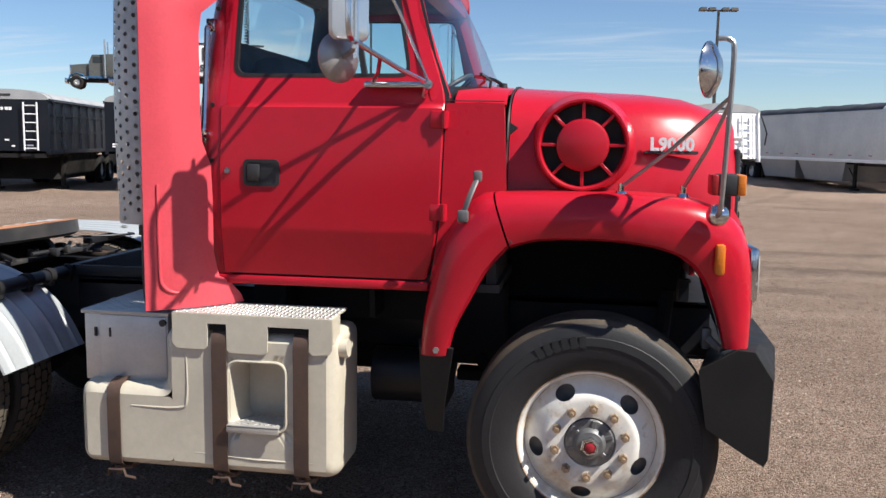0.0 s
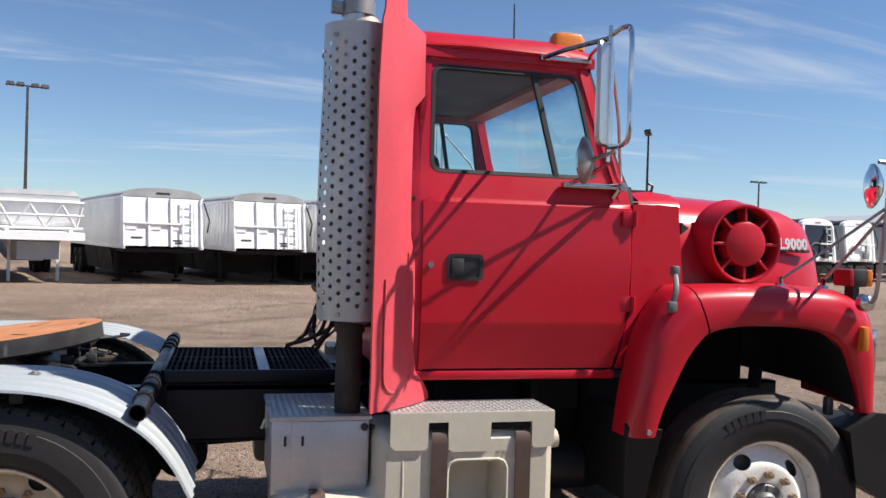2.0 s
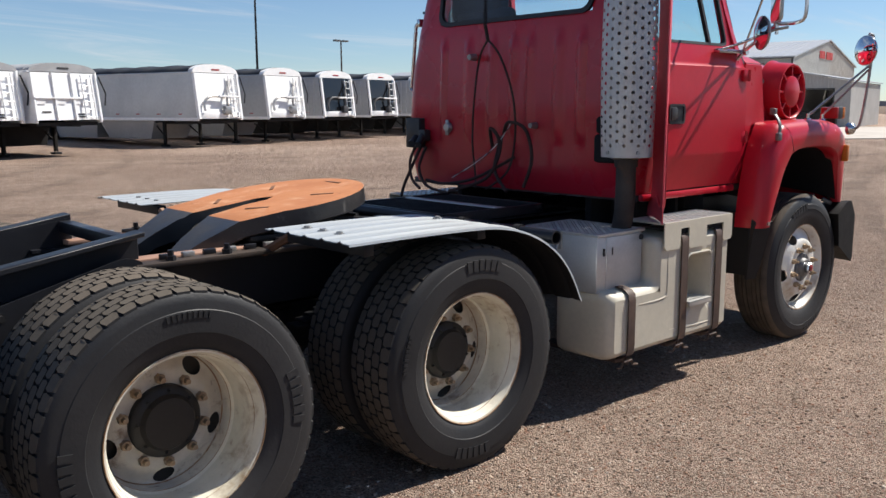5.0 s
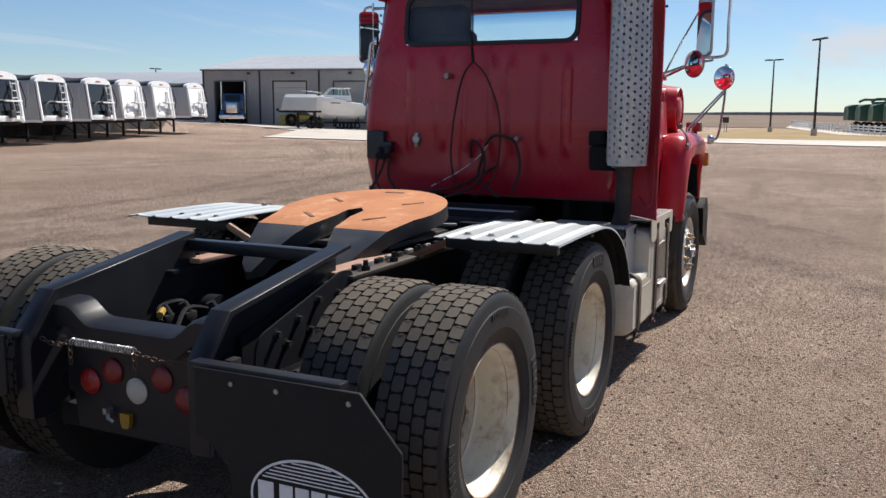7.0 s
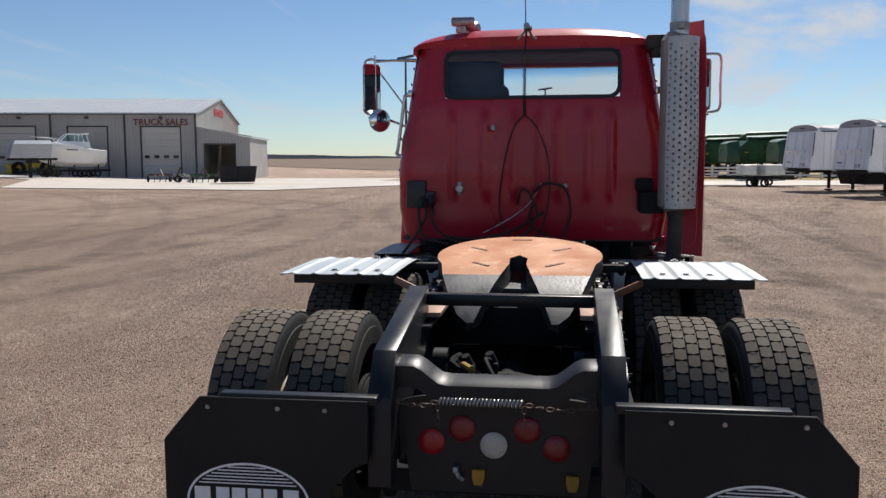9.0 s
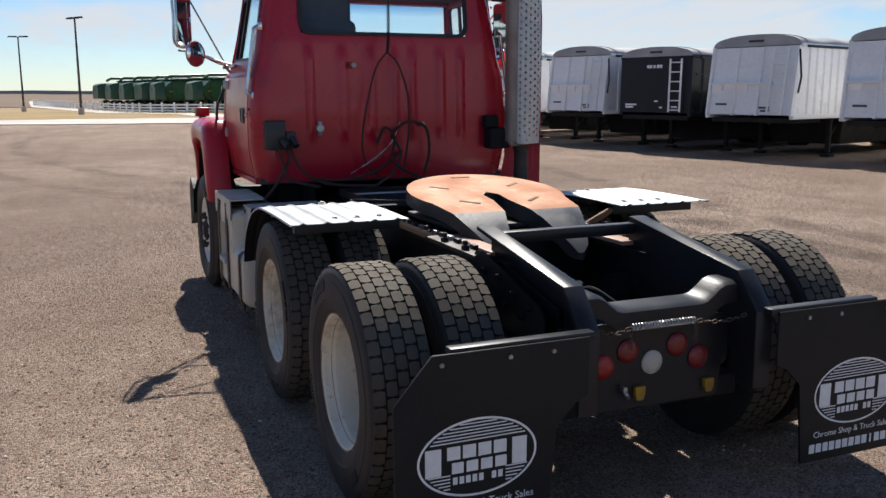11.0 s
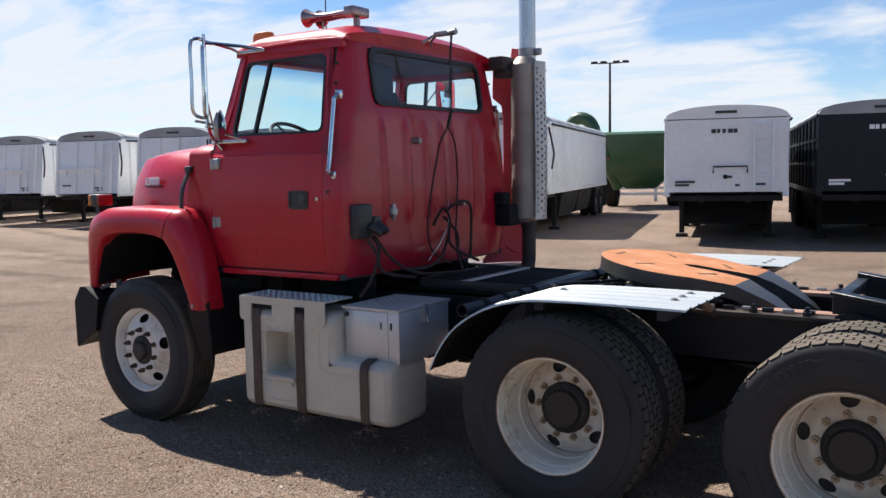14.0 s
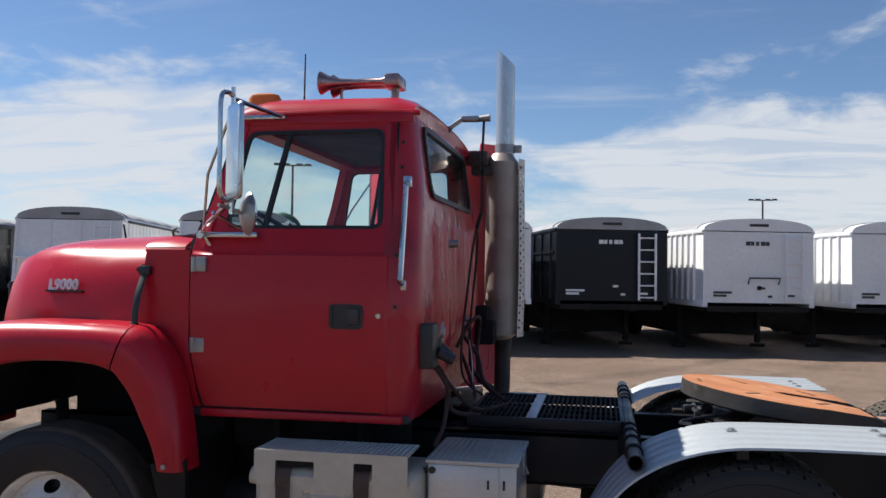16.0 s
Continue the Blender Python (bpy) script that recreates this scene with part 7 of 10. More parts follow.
# half fenders over the first drive axle
for s in (-1, 1):
    bm = B()
    top_z = 1.100
    path = [(-3.940, top_z), (-3.60, top_z + 0.003), (-3.30, top_z), (-3.12, top_z - 0.010), (-2.96, top_z - 0.045), (-2.82, top_z - 0.105), (-2.70, top_z - 0.190), (-2.61, top_z - 0.30), (-2.54, top_z - 0.43)]
    fine = smooth_path([(x, 0, z) for x, z in path], 4)
    nyf = 61
    loops = []
    for i, p in enumerate(fine):
        a = fine[max(0, i - 1)]
        b = fine[min(len(fine) - 1, i + 1)]
        t = (b - a).normalized()
        nrm3 = Vector((-t.z, 0, t.x))
        if nrm3.z < 0 and t.x < 0:
            nrm3 = -nrm3
        if t.x > 0:
            nrm3 = Vector((-t.z, 0, t.x))
        row = []
        for j in range(nyf):
            f = j / (nyf - 1)
            y = 0.645 + 0.615 * f
            ph = (f * 5) % 1.0
            rib = 0.008 * max(0.0, 1 - abs(ph - 0.5) / 0.17)
            row.append(Vector((p.x, s * y, p.z)) + nrm3 * rib)
        edge = Vector((p.x, s * 1.262, p.z)) - nrm3 * 0.010
        row.append(edge)
        loops.append(row)
    loft(bm, loops, False, False)
    bmesh.ops.recalc_face_normals(bm, faces=bm.faces)
    bmesh.ops.solidify(bm, geom=bm.faces[:], thickness=0.004)
    # faces turned towards the hub take the second, black material
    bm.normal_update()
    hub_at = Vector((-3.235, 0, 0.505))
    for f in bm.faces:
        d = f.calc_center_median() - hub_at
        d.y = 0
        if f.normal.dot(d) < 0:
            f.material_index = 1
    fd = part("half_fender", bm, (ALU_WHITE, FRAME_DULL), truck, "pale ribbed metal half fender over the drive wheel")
    bm = B()
    box(bm, (-3.84, min(s * 0.66, s * 1.22), 1.035), (-3.79, max(s * 0.66, s * 1.22), 1.085), 0.004)
    part("fender_bracket", bm, FRAME, fd)
    bm = B()
    box(bm, (-3.20, min(s * 0.44, s * 1.20), 1.035), (-3.15, max(s * 0.44, s * 1.20), 1.075), 0.004)
    part("fender_bracket", bm, FRAME, fd)
    bm = B()
    tube(bm, [(-3.83, s * 0.44, 0.96), (-3.82, s * 0.66, 1.06)], 0.02, 6)
    part("brace", bm, surf("pink_wood", (0.40, 0.24, 0.15), rough=0.7, scale=12) if s > 0 else RUST, fd)
    for x, y in ((-3.80, 0.76), (-3.80, 0.88), (-3.80, 1.00), (-3.17, 0.9)):
        bm = B()
        cyl(bm, (x, s * y, 1.10), (x, s * y, 1.112), 0.014, seg=6)
        cyl(bm, (x, s * y, 1.10), (x, s * y, 1.104), 0.024, seg=10)
        part("bolt", bm, DULL_STEEL, fd)
# fender tube across the frame, with clamps
bm = B()
n = 16
o = [[(-2.745 + 0.034 * math.cos(a), y, 1.005 + 0.034 * math.sin(a)) for a in [2 * math.pi * i / n for i in range(n)]] for y in (-1.265, 1.235)]
i_ = [[(-2.745 + 0.029 * math.cos(a), y, 1.005 + 0.029 * math.sin(a)) for a in [2 * math.pi * i / n for i in range(n)]] for y in (1.235, 1.0, -1.0, -1.265)]
loft(bm, o + i_, True, False, wrap=False)
loft(bm, [i_[-1], o[0]], True, False)
ft = part("fender_tube", bm, FRAME, truck, "black fender mounting tube")
bm = B()
cyl(bm, (-2.745, -1.0, 1.005), (-2.745, 1.0, 1.005), 0.028, seg=8)
part("tube_core", bm, GASKET, ft)
for y in (-1.02, -0.80, -0.62, -0.46, 0.46, 0.62, 0.80, 1.02):
    bm = B()
    cyl(bm, (-2.745, y - 0.02, 1.005), (-2.745, y + 0.02, 1.005), 0.041, seg=14)
    box(bm, (-2.775, y - 0.015, 0.955), (-2.715, y + 0.015, 0.985), 0.004)
    part("clamp", bm, FRAME_DULL, ft)
for y in (-0.42, 0.42):
    bm = B()
    box(bm, (-2.80, y - 0.02, 0.82), (-2.69, y + 0.02, 0.98), 0.006)
    part("tube_bracket", bm, FRAME_DULL, ft)


# ---- ground, road and fields ----
def ground_z(x, y):
    """Level by the truck, rising gently behind the far trailers, sinking a little beyond the road."""
    return 0.035 * min(max(0.0, y - 34), 26) - 0.012 * min(max(0.0, x - 50), 50)


def sheet(name, label, mat, xs, ys, dz=0.0, edge=None):
    bm = B()
    loft(bm, [[(x + (edge(x, y) if edge else 0), y, ground_z(x, y) + dz) for x in xs] for y in ys], False, False)
    return tagged(part(name, bm, mat, None, label), kind="structure", category=name)


sheet("ground", "tan packed gravel yard with wheel tracks", GROUND, [-3000, -900, -300, -60, -20, 0, 20, 50, 100, 300, 900, 3000],
      [-3000, -900, -300, -120, -60, -30, 0, 34, 60, 120, 300, 900, 3000])
CONCRETE = surf("pale_concrete", (0.52, 0.47, 0.41), (0.45, 0.40, 0.35), rough=0.85, scale=0.25, fine=3, bump=0.1, bump_scale=30, stain=(0.33, 0.28, 0.23), stain_at=(0.55, 0.75), stain_scale=0.4)
DRY_GRASS = surf("dry_grass", (0.33, 0.235, 0.115), (0.26, 0.19, 0.10), rough=0.95, scale=0.08, fine=1.5, bump=0.4, bump_scale=8, stain=(0.36, 0.29, 0.18), stain_at=(0.5, 0.75), stain_scale=0.3, spec=0.1)
PLOUGHED = surf("ploughed_field", (0.155, 0.112, 0.085), (0.20, 0.145, 0.105), rough=0.95, scale=0.012, fine=0.2, bump=0.2, bump_scale=2, stain=(0.24, 0.185, 0.12), stain_at=(0.52, 0.7), stain_scale=0.02, spec=0.1, stretch=(1, 0.25, 1))
bm = B()
rows = []
for y in (-60, -30, -12, 0, 8, 15, 22, 33, 34, 39, 48, 60):
    xn = float(np.interp(y, (-60, -12, 0, 8, 15, 22, 33, 39, 48, 60), (47, 43.5, 44, 46, 36, 37, 39.5, 52, 57, 60)))
    xf = float(np.interp(y, (-60, 10, 14, 60), (57.5, 57.5, 74, 74)))
    rows.append([(x, y, ground_z(x, y) + dz) for x, dz in ((xn, -0.05), (xn + 0.02, 0.05), (max(50, xn + 1), 0.05), (max(54, xn + 2), 0.05), (xf, 0.05), (xf + 0.02, -0.05))])
loft(bm, rows, False, False)
tagged(part("road", bm, CONCRETE, None, "pale concrete road and apron"), category="road", kind="structure")
sheet("grass_verge", "dormant tan grass verge", DRY_GRASS, [57.6, 100, 132], [-60, -30, 0, 13.8], 0.06, lambda x, y: 8 * math.sin(y * 0.2) if x > 110 else 0)
sheet("field", "bare brown farm field to the horizon", PLOUGHED, [150, 300, 900, 3000], [-3000, -900, -300, -60, 0, 34, 60, 300, 900, 3000], 0.08)
bm = B()
for (x0, y0), (x1, y1) in (((57.4, -8), (80, -8.5)), ((80, -8.5), (100, -2.0)), ((100, -2.0), (150, 7)), ((150, 7), (260, 12))):
    w = 1.7
    loft(bm, [[(x0, y0 - w, ground_z(x0, y0) + 0.10), (x0, y0 + w, ground_z(x0, y0) + 0.10)], [(x1, y1 - w, ground_z(x1, y1) + 0.10), (x1, y1 + w, ground_z(x1, y1) + 0.10)]], False, False)
tagged(part("path", bm, CONCRETE, None, "pale gravel path beside the fence"), category="path", kind="structure")
RIDGE = surf("far_land", (0.27, 0.25, 0.24), (0.31, 0.28, 0.26), rough=0.95, scale=0.004, fine=0.05, bump=0)
bm = B()
rnd = random.Random(4)
loops = []
for i in range(121):
    a = -0.9 + 2.9 * i / 120
    h = 3 + 5 * abs(math.sin(i * 0.21)) * abs(math.sin(i * 0.063 + 1)) + rnd.uniform(0, 1.5)
    loops.append([(1500 * math.cos(a), 1500 * math.sin(a), -2), (1505 * math.cos(a), 1505 * math.sin(a), h), (1800 * math.cos(a), 1800 * math.sin(a), -2)])
loft(bm, loops, False, False)
tagged(part("far_rise", bm, RIDGE, None, "low hazy land along the horizon"), category="hills", kind="structure")

# ---- trailers ----
T_WHITE = surf("white_trailer_paint", (0.86, 0.865, 0.87), (0.80, 0.805, 0.81), rough=0.38, scale=1.2, fine=12, bump=0.012, bump_scale=3, dust=0.04, stain=(0.55, 0.51, 0.46), stain_at=(0.66, 0.92), stain_scale=1.1)
T_BLACK = surf("black_trailer_paint", (0.006, 0.008, 0.013), (0.009, 0.011, 0.017), rough=0.38, spec=0.25, scale=1.2, fine=12, bump=0.04, bump_scale=6, dust=0.01)
T_TARP_GREY = surf("grey_tarp", (0.36, 0.365, 0.375), (0.29, 0.295, 0.305), rough=0.7, scale=1.5, bump=0.25, bump_scale=3)
T_TARP_BLACK = surf("black_tarp", (0.022, 0.023, 0.026), (0.034, 0.034, 0.036), rough=0.6, scale=1.5, bump=0.25, bump_scale=4)
# polished fronts: the dark surroundings they mirror are put into the black base
T_DARK_MIRROR = surf("dark_mirror_panel", (0.010, 0.011, 0.013), (0.016, 0.017, 0.019), rough=0.08, scale=1.0, bump=0.04, bump_scale=2)
T_SILVER = surf("brushed_side_panel", (0.46, 0.47, 0.49), (0.41, 0.42, 0.44), rough=0.42, metal=0.5, scale=0.8, fine=8, bump=0.03, bump_scale=3, dust=0.06)
T_FRAME = surf("trailer_underframe", (0.009, 0.009, 0.010), (0.014, 0.013, 0.013), rough=0.7, scale=3, dust=0.04, spec=0.2)
T_BARS = surf("dark_print", (0.05, 0.05, 0.055), rough=0.6)
T_RIM = surf("trailer_rim", (0.62, 0.62, 0.60), (0.52, 0.52, 0.50), rough=0.4, metal=0.4, scale=6)

bm = B()
revolve(bm, [(0.27, -0.10), (0.30, -0.125), (0.42, -0.135), (0.48, -0.12), (0.505, -0.09), (0.508, 0.09), (0.48, 0.12), (0.42, 0.135), (0.30, 0.125), (0.27, 0.10)], 24, closed=True)
TYRE_MESH = finish("tyre", bm, T_FRAME)
bm = B()
revolve(bm, [(0.28, -0.10), (0.27, -0.06), (0.24, 0.02), (0.13, 0.05), (0.12, -0.02), (0.07, -0.06), (0.0, -0.06)], 20)
RIM_MESH = finish("rim", bm, T_RIM)


def wheels(owner, spots, k=1.0):
    """Wheels with axles along local x; a spot is (x, y) and the side that the rim faces."""
    for x, y, z, s in spots:
        m = Matrix.Translation((x, y, z)) @ Matrix.Rotation(radians(90 if s > 0 else -90), 4, "Z") @ Matrix.Scale(k, 4)
        w = part("wheel", TYRE_MESH, None, owner, m=m)
        part("rim", RIM_MESH, None, w)


def bar(bm, x0, x1, y, z0, z1):
    box(bm, (x0, y - 0.004, z0), (x1, y + 0.004, z1))


def grain_trailer(label, style, group, length=10.5, zb=1.15, zt=2.75, crown=0.30, tarp=None, side=None):
    """A hopper trailer: its front stands at local y 0 and it runs back along +y."""
    tr = thing("grain_trailer", label, "trailer", group)
    black = style == "black"
    paint = T_BLACK if black else T_WHITE
    side = side or paint
    hw = 1.27
    lean = 0.02 if black or style == "smooth" else 0.22

    def fy(z):
        return lean * (z - zb) / (zt - zb) - lean * 0.5
    # four walls, each with thickness
    bm = B()
    pts = [(-hw, fy(zb), zb), (hw, fy(zb), zb), (hw, fy(zt), zt), (-hw, fy(zt), zt)]
    loft(bm, [pts, [(x, y + 0.05, z) for x, y, z in pts]])
    part("front_wall", bm, T_DARK_MIRROR if style == "polished" else paint, tr)
    for s in (-1, 1):
        bm = B()
        loft(bm, [[(s * hw, fy(zb) + 0.05, zb), (s * hw, length, zb), (s * hw, length - 0.25, zt), (s * hw, fy(zt) + 0.05, zt)],
                  [(s * (hw - 0.04), fy(zb) + 0.05, zb), (s * (hw - 0.04), length, zb), (s * (hw - 0.04), length - 0.25, zt), (s * (hw - 0.04), fy(zt) + 0.05, zt)]])
        part("side_wall", bm, side, tr)
        bm = B()
        step = 0.95 if black else 0.36
        y = 0.45
        while style != "panel" and y < length - 0.4:
            loft(bm, [[(s * hw, y, z), (s * (hw + 0.045), y + 0.03, z), (s * (hw + 0.045), y + 0.10, z), (s * hw, y + 0.13, z)] for z in (zb + 0.03, zt - 0.05)])
            y += step
        if black:
            for z in (zb + 0.55, zb + 1.05):
                box(bm, (min(s * hw, s * (hw + 0.03)), 0.2, z), (max(s * hw, s * (hw + 0.03)), length - 0.3, z + 0.06))
        if len(bm.verts):
            tagged(part("ribs", bm, side, tr, "upright ribs along the side"), kind="stuff")
        else:
            bm.free()
        bm = B()
        box(bm, (min(s * (hw - 0.05), s * (hw + 0.035)), fy(zt), zt - 0.04), (max(s * (hw - 0.05), s * (hw + 0.035)), length - 0.2, zt + 0.05), 0.015)
        part("top_rail", bm, side if not black else T_BLACK, tr)
        bm = B()
        box(bm, (min(s * (hw - 0.10), s * (hw + 0.02)), fy(zb), zb - 0.10), (max(s * (hw - 0.10), s * (hw + 0.02)), length, zb + 0.03), 0.01)
        part("bottom_rail", bm, paint if not black else T_BLACK, tr)
        if style in ("panel", "polished"):
            for i in range(9):
                bm = B()
                box(bm, (min(s * hw, s * (hw + 0.012)), 0.8 + i * length / 9.6, zb + 0.16), (max(s * hw, s * (hw + 0.012)), 1.02 + i * length / 9.6, zb + 0.20))
                part("reflector", bm, LAMP_RED, tr)
    bm = B()
    loft(bm, [[(-hw + 0.04, length - 0.01, zb), (hw - 0.04, length - 0.01, zb), (hw - 0.04, length - 0.26, zt), (-hw + 0.04, length - 0.26, zt)],
              [(-hw + 0.04, length - 0.05, zb), (hw - 0.04, length - 0.05, zb), (hw - 0.04, length - 0.30, zt), (-hw + 0.04, length - 0.30, zt)]])
    part("rear_wall", bm, side, tr)
    # arched front cap and roll tarp
    arch = [(hw * math.cos(a), crown * math.sin(a) ** 0.8 if 0 < a < math.pi else 0.0) for a in [math.pi * i / 18 for i in range(19)]]
    bm = B()
    loft(bm, [[(x, fy(zt) + y, zt + 0.02 + z) for x, z in arch] for y in (-0.01, 0.35)])
    cap = part("front_cap", bm, T_WHITE if style in ("panel", "polished", "smooth") else tarp or T_TARP_GREY, tr, "arched front cap")
    bm = B()
    n = 14
    loops = []
    for i in range(n + 1):
        y = 0.36 + (length - 0.7) * i / n
        sag = -0.05 * abs(math.sin(i * math.pi / 2)) * (1 if i % 2 else 0.2)
        loops.append([(x * 1.015, y, zt + 0.035 + (z + sag) * (0.97 if i else 1)) for x, z in arch])
    loft(bm, loops)
    part("tarp", bm, tarp or T_TARP_GREY, tr, "dark roll tarp" if tarp is T_TARP_BLACK else "grey roll tarp")
    bm = B()
    tube(bm, [(hw + 0.06, 0.3, zt - 0.02), (hw + 0.06, length - 0.3, zt - 0.02)], 0.035, 6)
    part("tarp_roller", bm, T_TARP_BLACK, tr)
    bm = B()
    bar(bm, -0.22, 0.22, fy(zt) - 0.016, zt + 0.12, zt + 0.18)
    part("top_marker", bm, LAMP_RED if style in ("panel", "polished") else T_TARP_BLACK, tr)
    # front fittings
    if style in ("posts", "polished", "panel"):
        for x in ((-hw + 0.05, -0.45, 0.25, hw - 0.05) if style == "posts" else (-hw + 0.07, hw - 0.07)):
            bm = B()
            w = 0.045 if style == "posts" else 0.08
            loft(bm, [[(x - w, fy(z), z), (x - w * 0.7, fy(z) - 0.07, z), (x + w * 0.7, fy(z) - 0.07, z), (x + w, fy(z), z)] for z in (zb - 0.02, zt)])
            part("post", bm, T_WHITE, tr)
        bm = B()
        zm = zb + 0.62 * (zt - zb) * 0.75
        if style == "posts":
            box(bm, (-hw + 0.05, fy(zm) - 0.10, zm - 0.03), (0.62, fy(zm), zm + 0.03), 0.01)
            for x in (-1.0, -0.25, 0.45):
                box(bm, (x - 0.16, fy(zm) - 0.06, zm - 0.20), (x + 0.16, fy(zm) - 0.01, zm - 0.03))
        else:
            box(bm, (-hw + 0.16, fy(zb) - 0.05, zb - 0.02), (hw - 0.16, fy(zb) + 0.01, zb + 0.24), 0.01)
            box(bm, (-0.2, fy(zm) - 0.28, zm), (1.0, fy(zm) - 0.20, zm + 0.08), 0.01)
        part("cross_bar", bm, T_WHITE, tr)
        if style == "posts":
            for x0, z0, w in ((0.30, 0.16, 0.30), (0.36, 0.08, 0.26), (-1.0, 0.24, 0.34)):
                bm = B()
                bar(bm, x0, x0 + w, fy(zb + z0) - 0.012, zb + z0, zb + z0 + 0.05)
                part("decal", bm, T_BARS, tr)
        else:
            bm = B()
            tube(bm, smooth_path([(-0.95, fy(zb) - 0.10, zb + 0.3), (-0.9, fy(zm) - 0.12, zm - 0.2), (-0.55, fy(zm) - 0.15, zm + 0.05), (0.2, fy(zm) - 0.15, zm)], 4), 0.05, 6)
            tube(bm, smooth_path([(0.35, fy(zb) - 0.12, zb + 0.25), (0.3, fy(zm) - 0.2, zm), (0.7, fy(zt) - 0.1, zt - 0.25)], 4), 0.05, 6)
            box(bm, (0.1, fy(zb) - 0.22, zb + 0.15), (0.45, fy(zb) - 0.02, zb + 0.5), 0.03)
            part("hose_rack", bm, T_BARS if style == "polished" else DULL_STEEL, tr)
        bm = B()
        tube(bm, [(hw + 0.02, fy(zt) - 0.12, zt - 0.1), (hw + 0.18, fy(zm) - 0.14, zm + 0.15), (hw + 0.12, fy(zm) - 0.14, zm - 0.25)], 0.025, 6)
        part("crank_handle", bm, T_FRAME, tr, "dark tarp crank")
    if style in ("black", "smooth"):
        bm = B()
        for i, w in enumerate((0.10, 0.07, 0.07, 0.10, 0.08)):
            bar(bm, -0.30 + i * 0.115, -0.30 + i * 0.115 + w, fy(zt) - 0.016, zt - 0.30, zt - 0.21)
        part("nameplate", bm, WHITE_PRINT if black else T_BARS, tr)
        for x0, z0, w in ((-1.05, 0.20, 0.42), (-1.05, 0.13, 0.30), (0.02, 0.30, 0.12), (0.62, 0.14, 0.20), (0.20, 0.12, 0.10)):
            bm = B()
            bar(bm, x0, x0 + w, fy(zb) - 0.018, zb + z0, zb + z0 + 0.05)
            part("decal", bm, WHITE_PRINT if black else T_BARS, tr)
        if style == "smooth":
            bm = B()
            tube(bm, [(-0.25, -0.02, zb + 0.42), (-0.25, -0.09, zb + 0.55), (0.45, -0.09, zb + 0.55), (0.45, -0.02, zb + 0.42)], 0.02, 6)
            part("grab_bar", bm, T_BARS, tr)
            bm = B()
            cyl(bm, (0.0, -0.02, zb + 0.33), (0.0, -0.05, zb + 0.33), 0.05, seg=12)
            part("socket", bm, T_FRAME, tr)
    # ladder
    bm = B()
    lx = 0.78
    for s in (-1, 1):
        tube(bm, [(lx + s * 0.19, fy(zb) - 0.10, zb + 0.02), (lx + s * 0.19, fy(zt) - 0.10, zt - 0.06)], 0.028, 6)
    for i in range(6):
        z = zb + 0.08 + (zt - zb - 0.24) * i / 5
        cyl(bm, (lx - 0.19, fy(z) - 0.10, z), (lx + 0.19, fy(z) - 0.10, z), 0.02, seg=6)
    part("ladder", bm, T_WHITE, tr, "white steel ladder")
    # hoppers, frame, legs and running gear
    for a, b in ((2.6, length * 0.5), (length * 0.5 + 0.1, length - 2.9)):
        bm = B()
        c = (a + b) / 2
        loft(bm, [[(-hw + 0.1, a, zb), (hw - 0.1, a, zb), (hw - 0.1, b, zb), (-hw + 0.1, b, zb)], [(-1.0, c - 1.35, 0.32), (1.0, c - 1.35, 0.32), (1.0, c + 1.35, 0.32), (-1.0, c + 1.35, 0.32)]])
        part("hopper", bm, T_SILVER if style == "panel" else T_FRAME, tr)
    bm = B()
    for s in (-1, 1):
        box(bm, (s * 0.5 - 0.05, 0.1, zb - 0.24), (s * 0.5 + 0.05, length, zb - 0.06))
    box(bm, (-hw + 0.1, 0.02, zb - 0.20), (hw - 0.1, 1.4, zb - 0.08))
    for y in (1.9, 2.4, length - 0.4, length - 3.0):
        box(bm, (-hw + 0.05, y, zb - 0.18), (hw - 0.05, y + 0.10, zb - 0.02))
    part("underframe", bm, T_FRAME, tr)
    for s in (-1, 1):
        bm = B()
        box(bm, (s * 1.0 - 0.06, 2.14, 0.10), (s * 1.0 + 0.06, 2.26, zb - 0.05), 0.01)
        box(bm, (s * 1.0 - 0.14, 2.06, 0.0), (s * 1.0 + 0.14, 2.34, 0.08), 0.01)
        tube(bm, [(s * 1.0, 2.2, 0.45), (s * 0.85, 3.1, zb - 0.1)], 0.03, 6)
        part("landing_leg", bm, T_FRAME, tr)
        bm = B()
        box(bm, (s * 0.95 - 0.30, length + 0.05, 0.25), (s * 0.95 + 0.30, length + 0.07, zb - 0.05))
        part("mud_flap", bm, FLAP, tr)
    for y in (length - 0.95, length - 2.2):
        bm = B()
        cyl(bm, (-0.9, y, 0.508), (0.9, y, 0.508), 0.07, seg=8)
        part("axle", bm, T_FRAME, tr)
        wheels(tr, [(s * x, y, 0.508, s) for s in (-1, 1) for x in (0.78, 1.10)])
    return tr


def stand(mid, away, lift=0.0):
    a = Vector((*away, 0)).normalized()
    r = Vector((a.y, -a.x, 0))
    m = Matrix((r, a, Vector((0, 0, 1)))).transposed().to_4x4()
    return Matrix.Translation((*mid, ground_z(*mid) + lift)) @ m


def row_of(first, spots, away):
    spots = [(x + away[0] * -0.4, y + away[1] * -0.4) if y < 0 else (x, y) for x, y in spots]
    first.matrix_basis = stand(spots[0], away)
    for p in spots[1:]:
        copy_thing(first, stand(p, away))


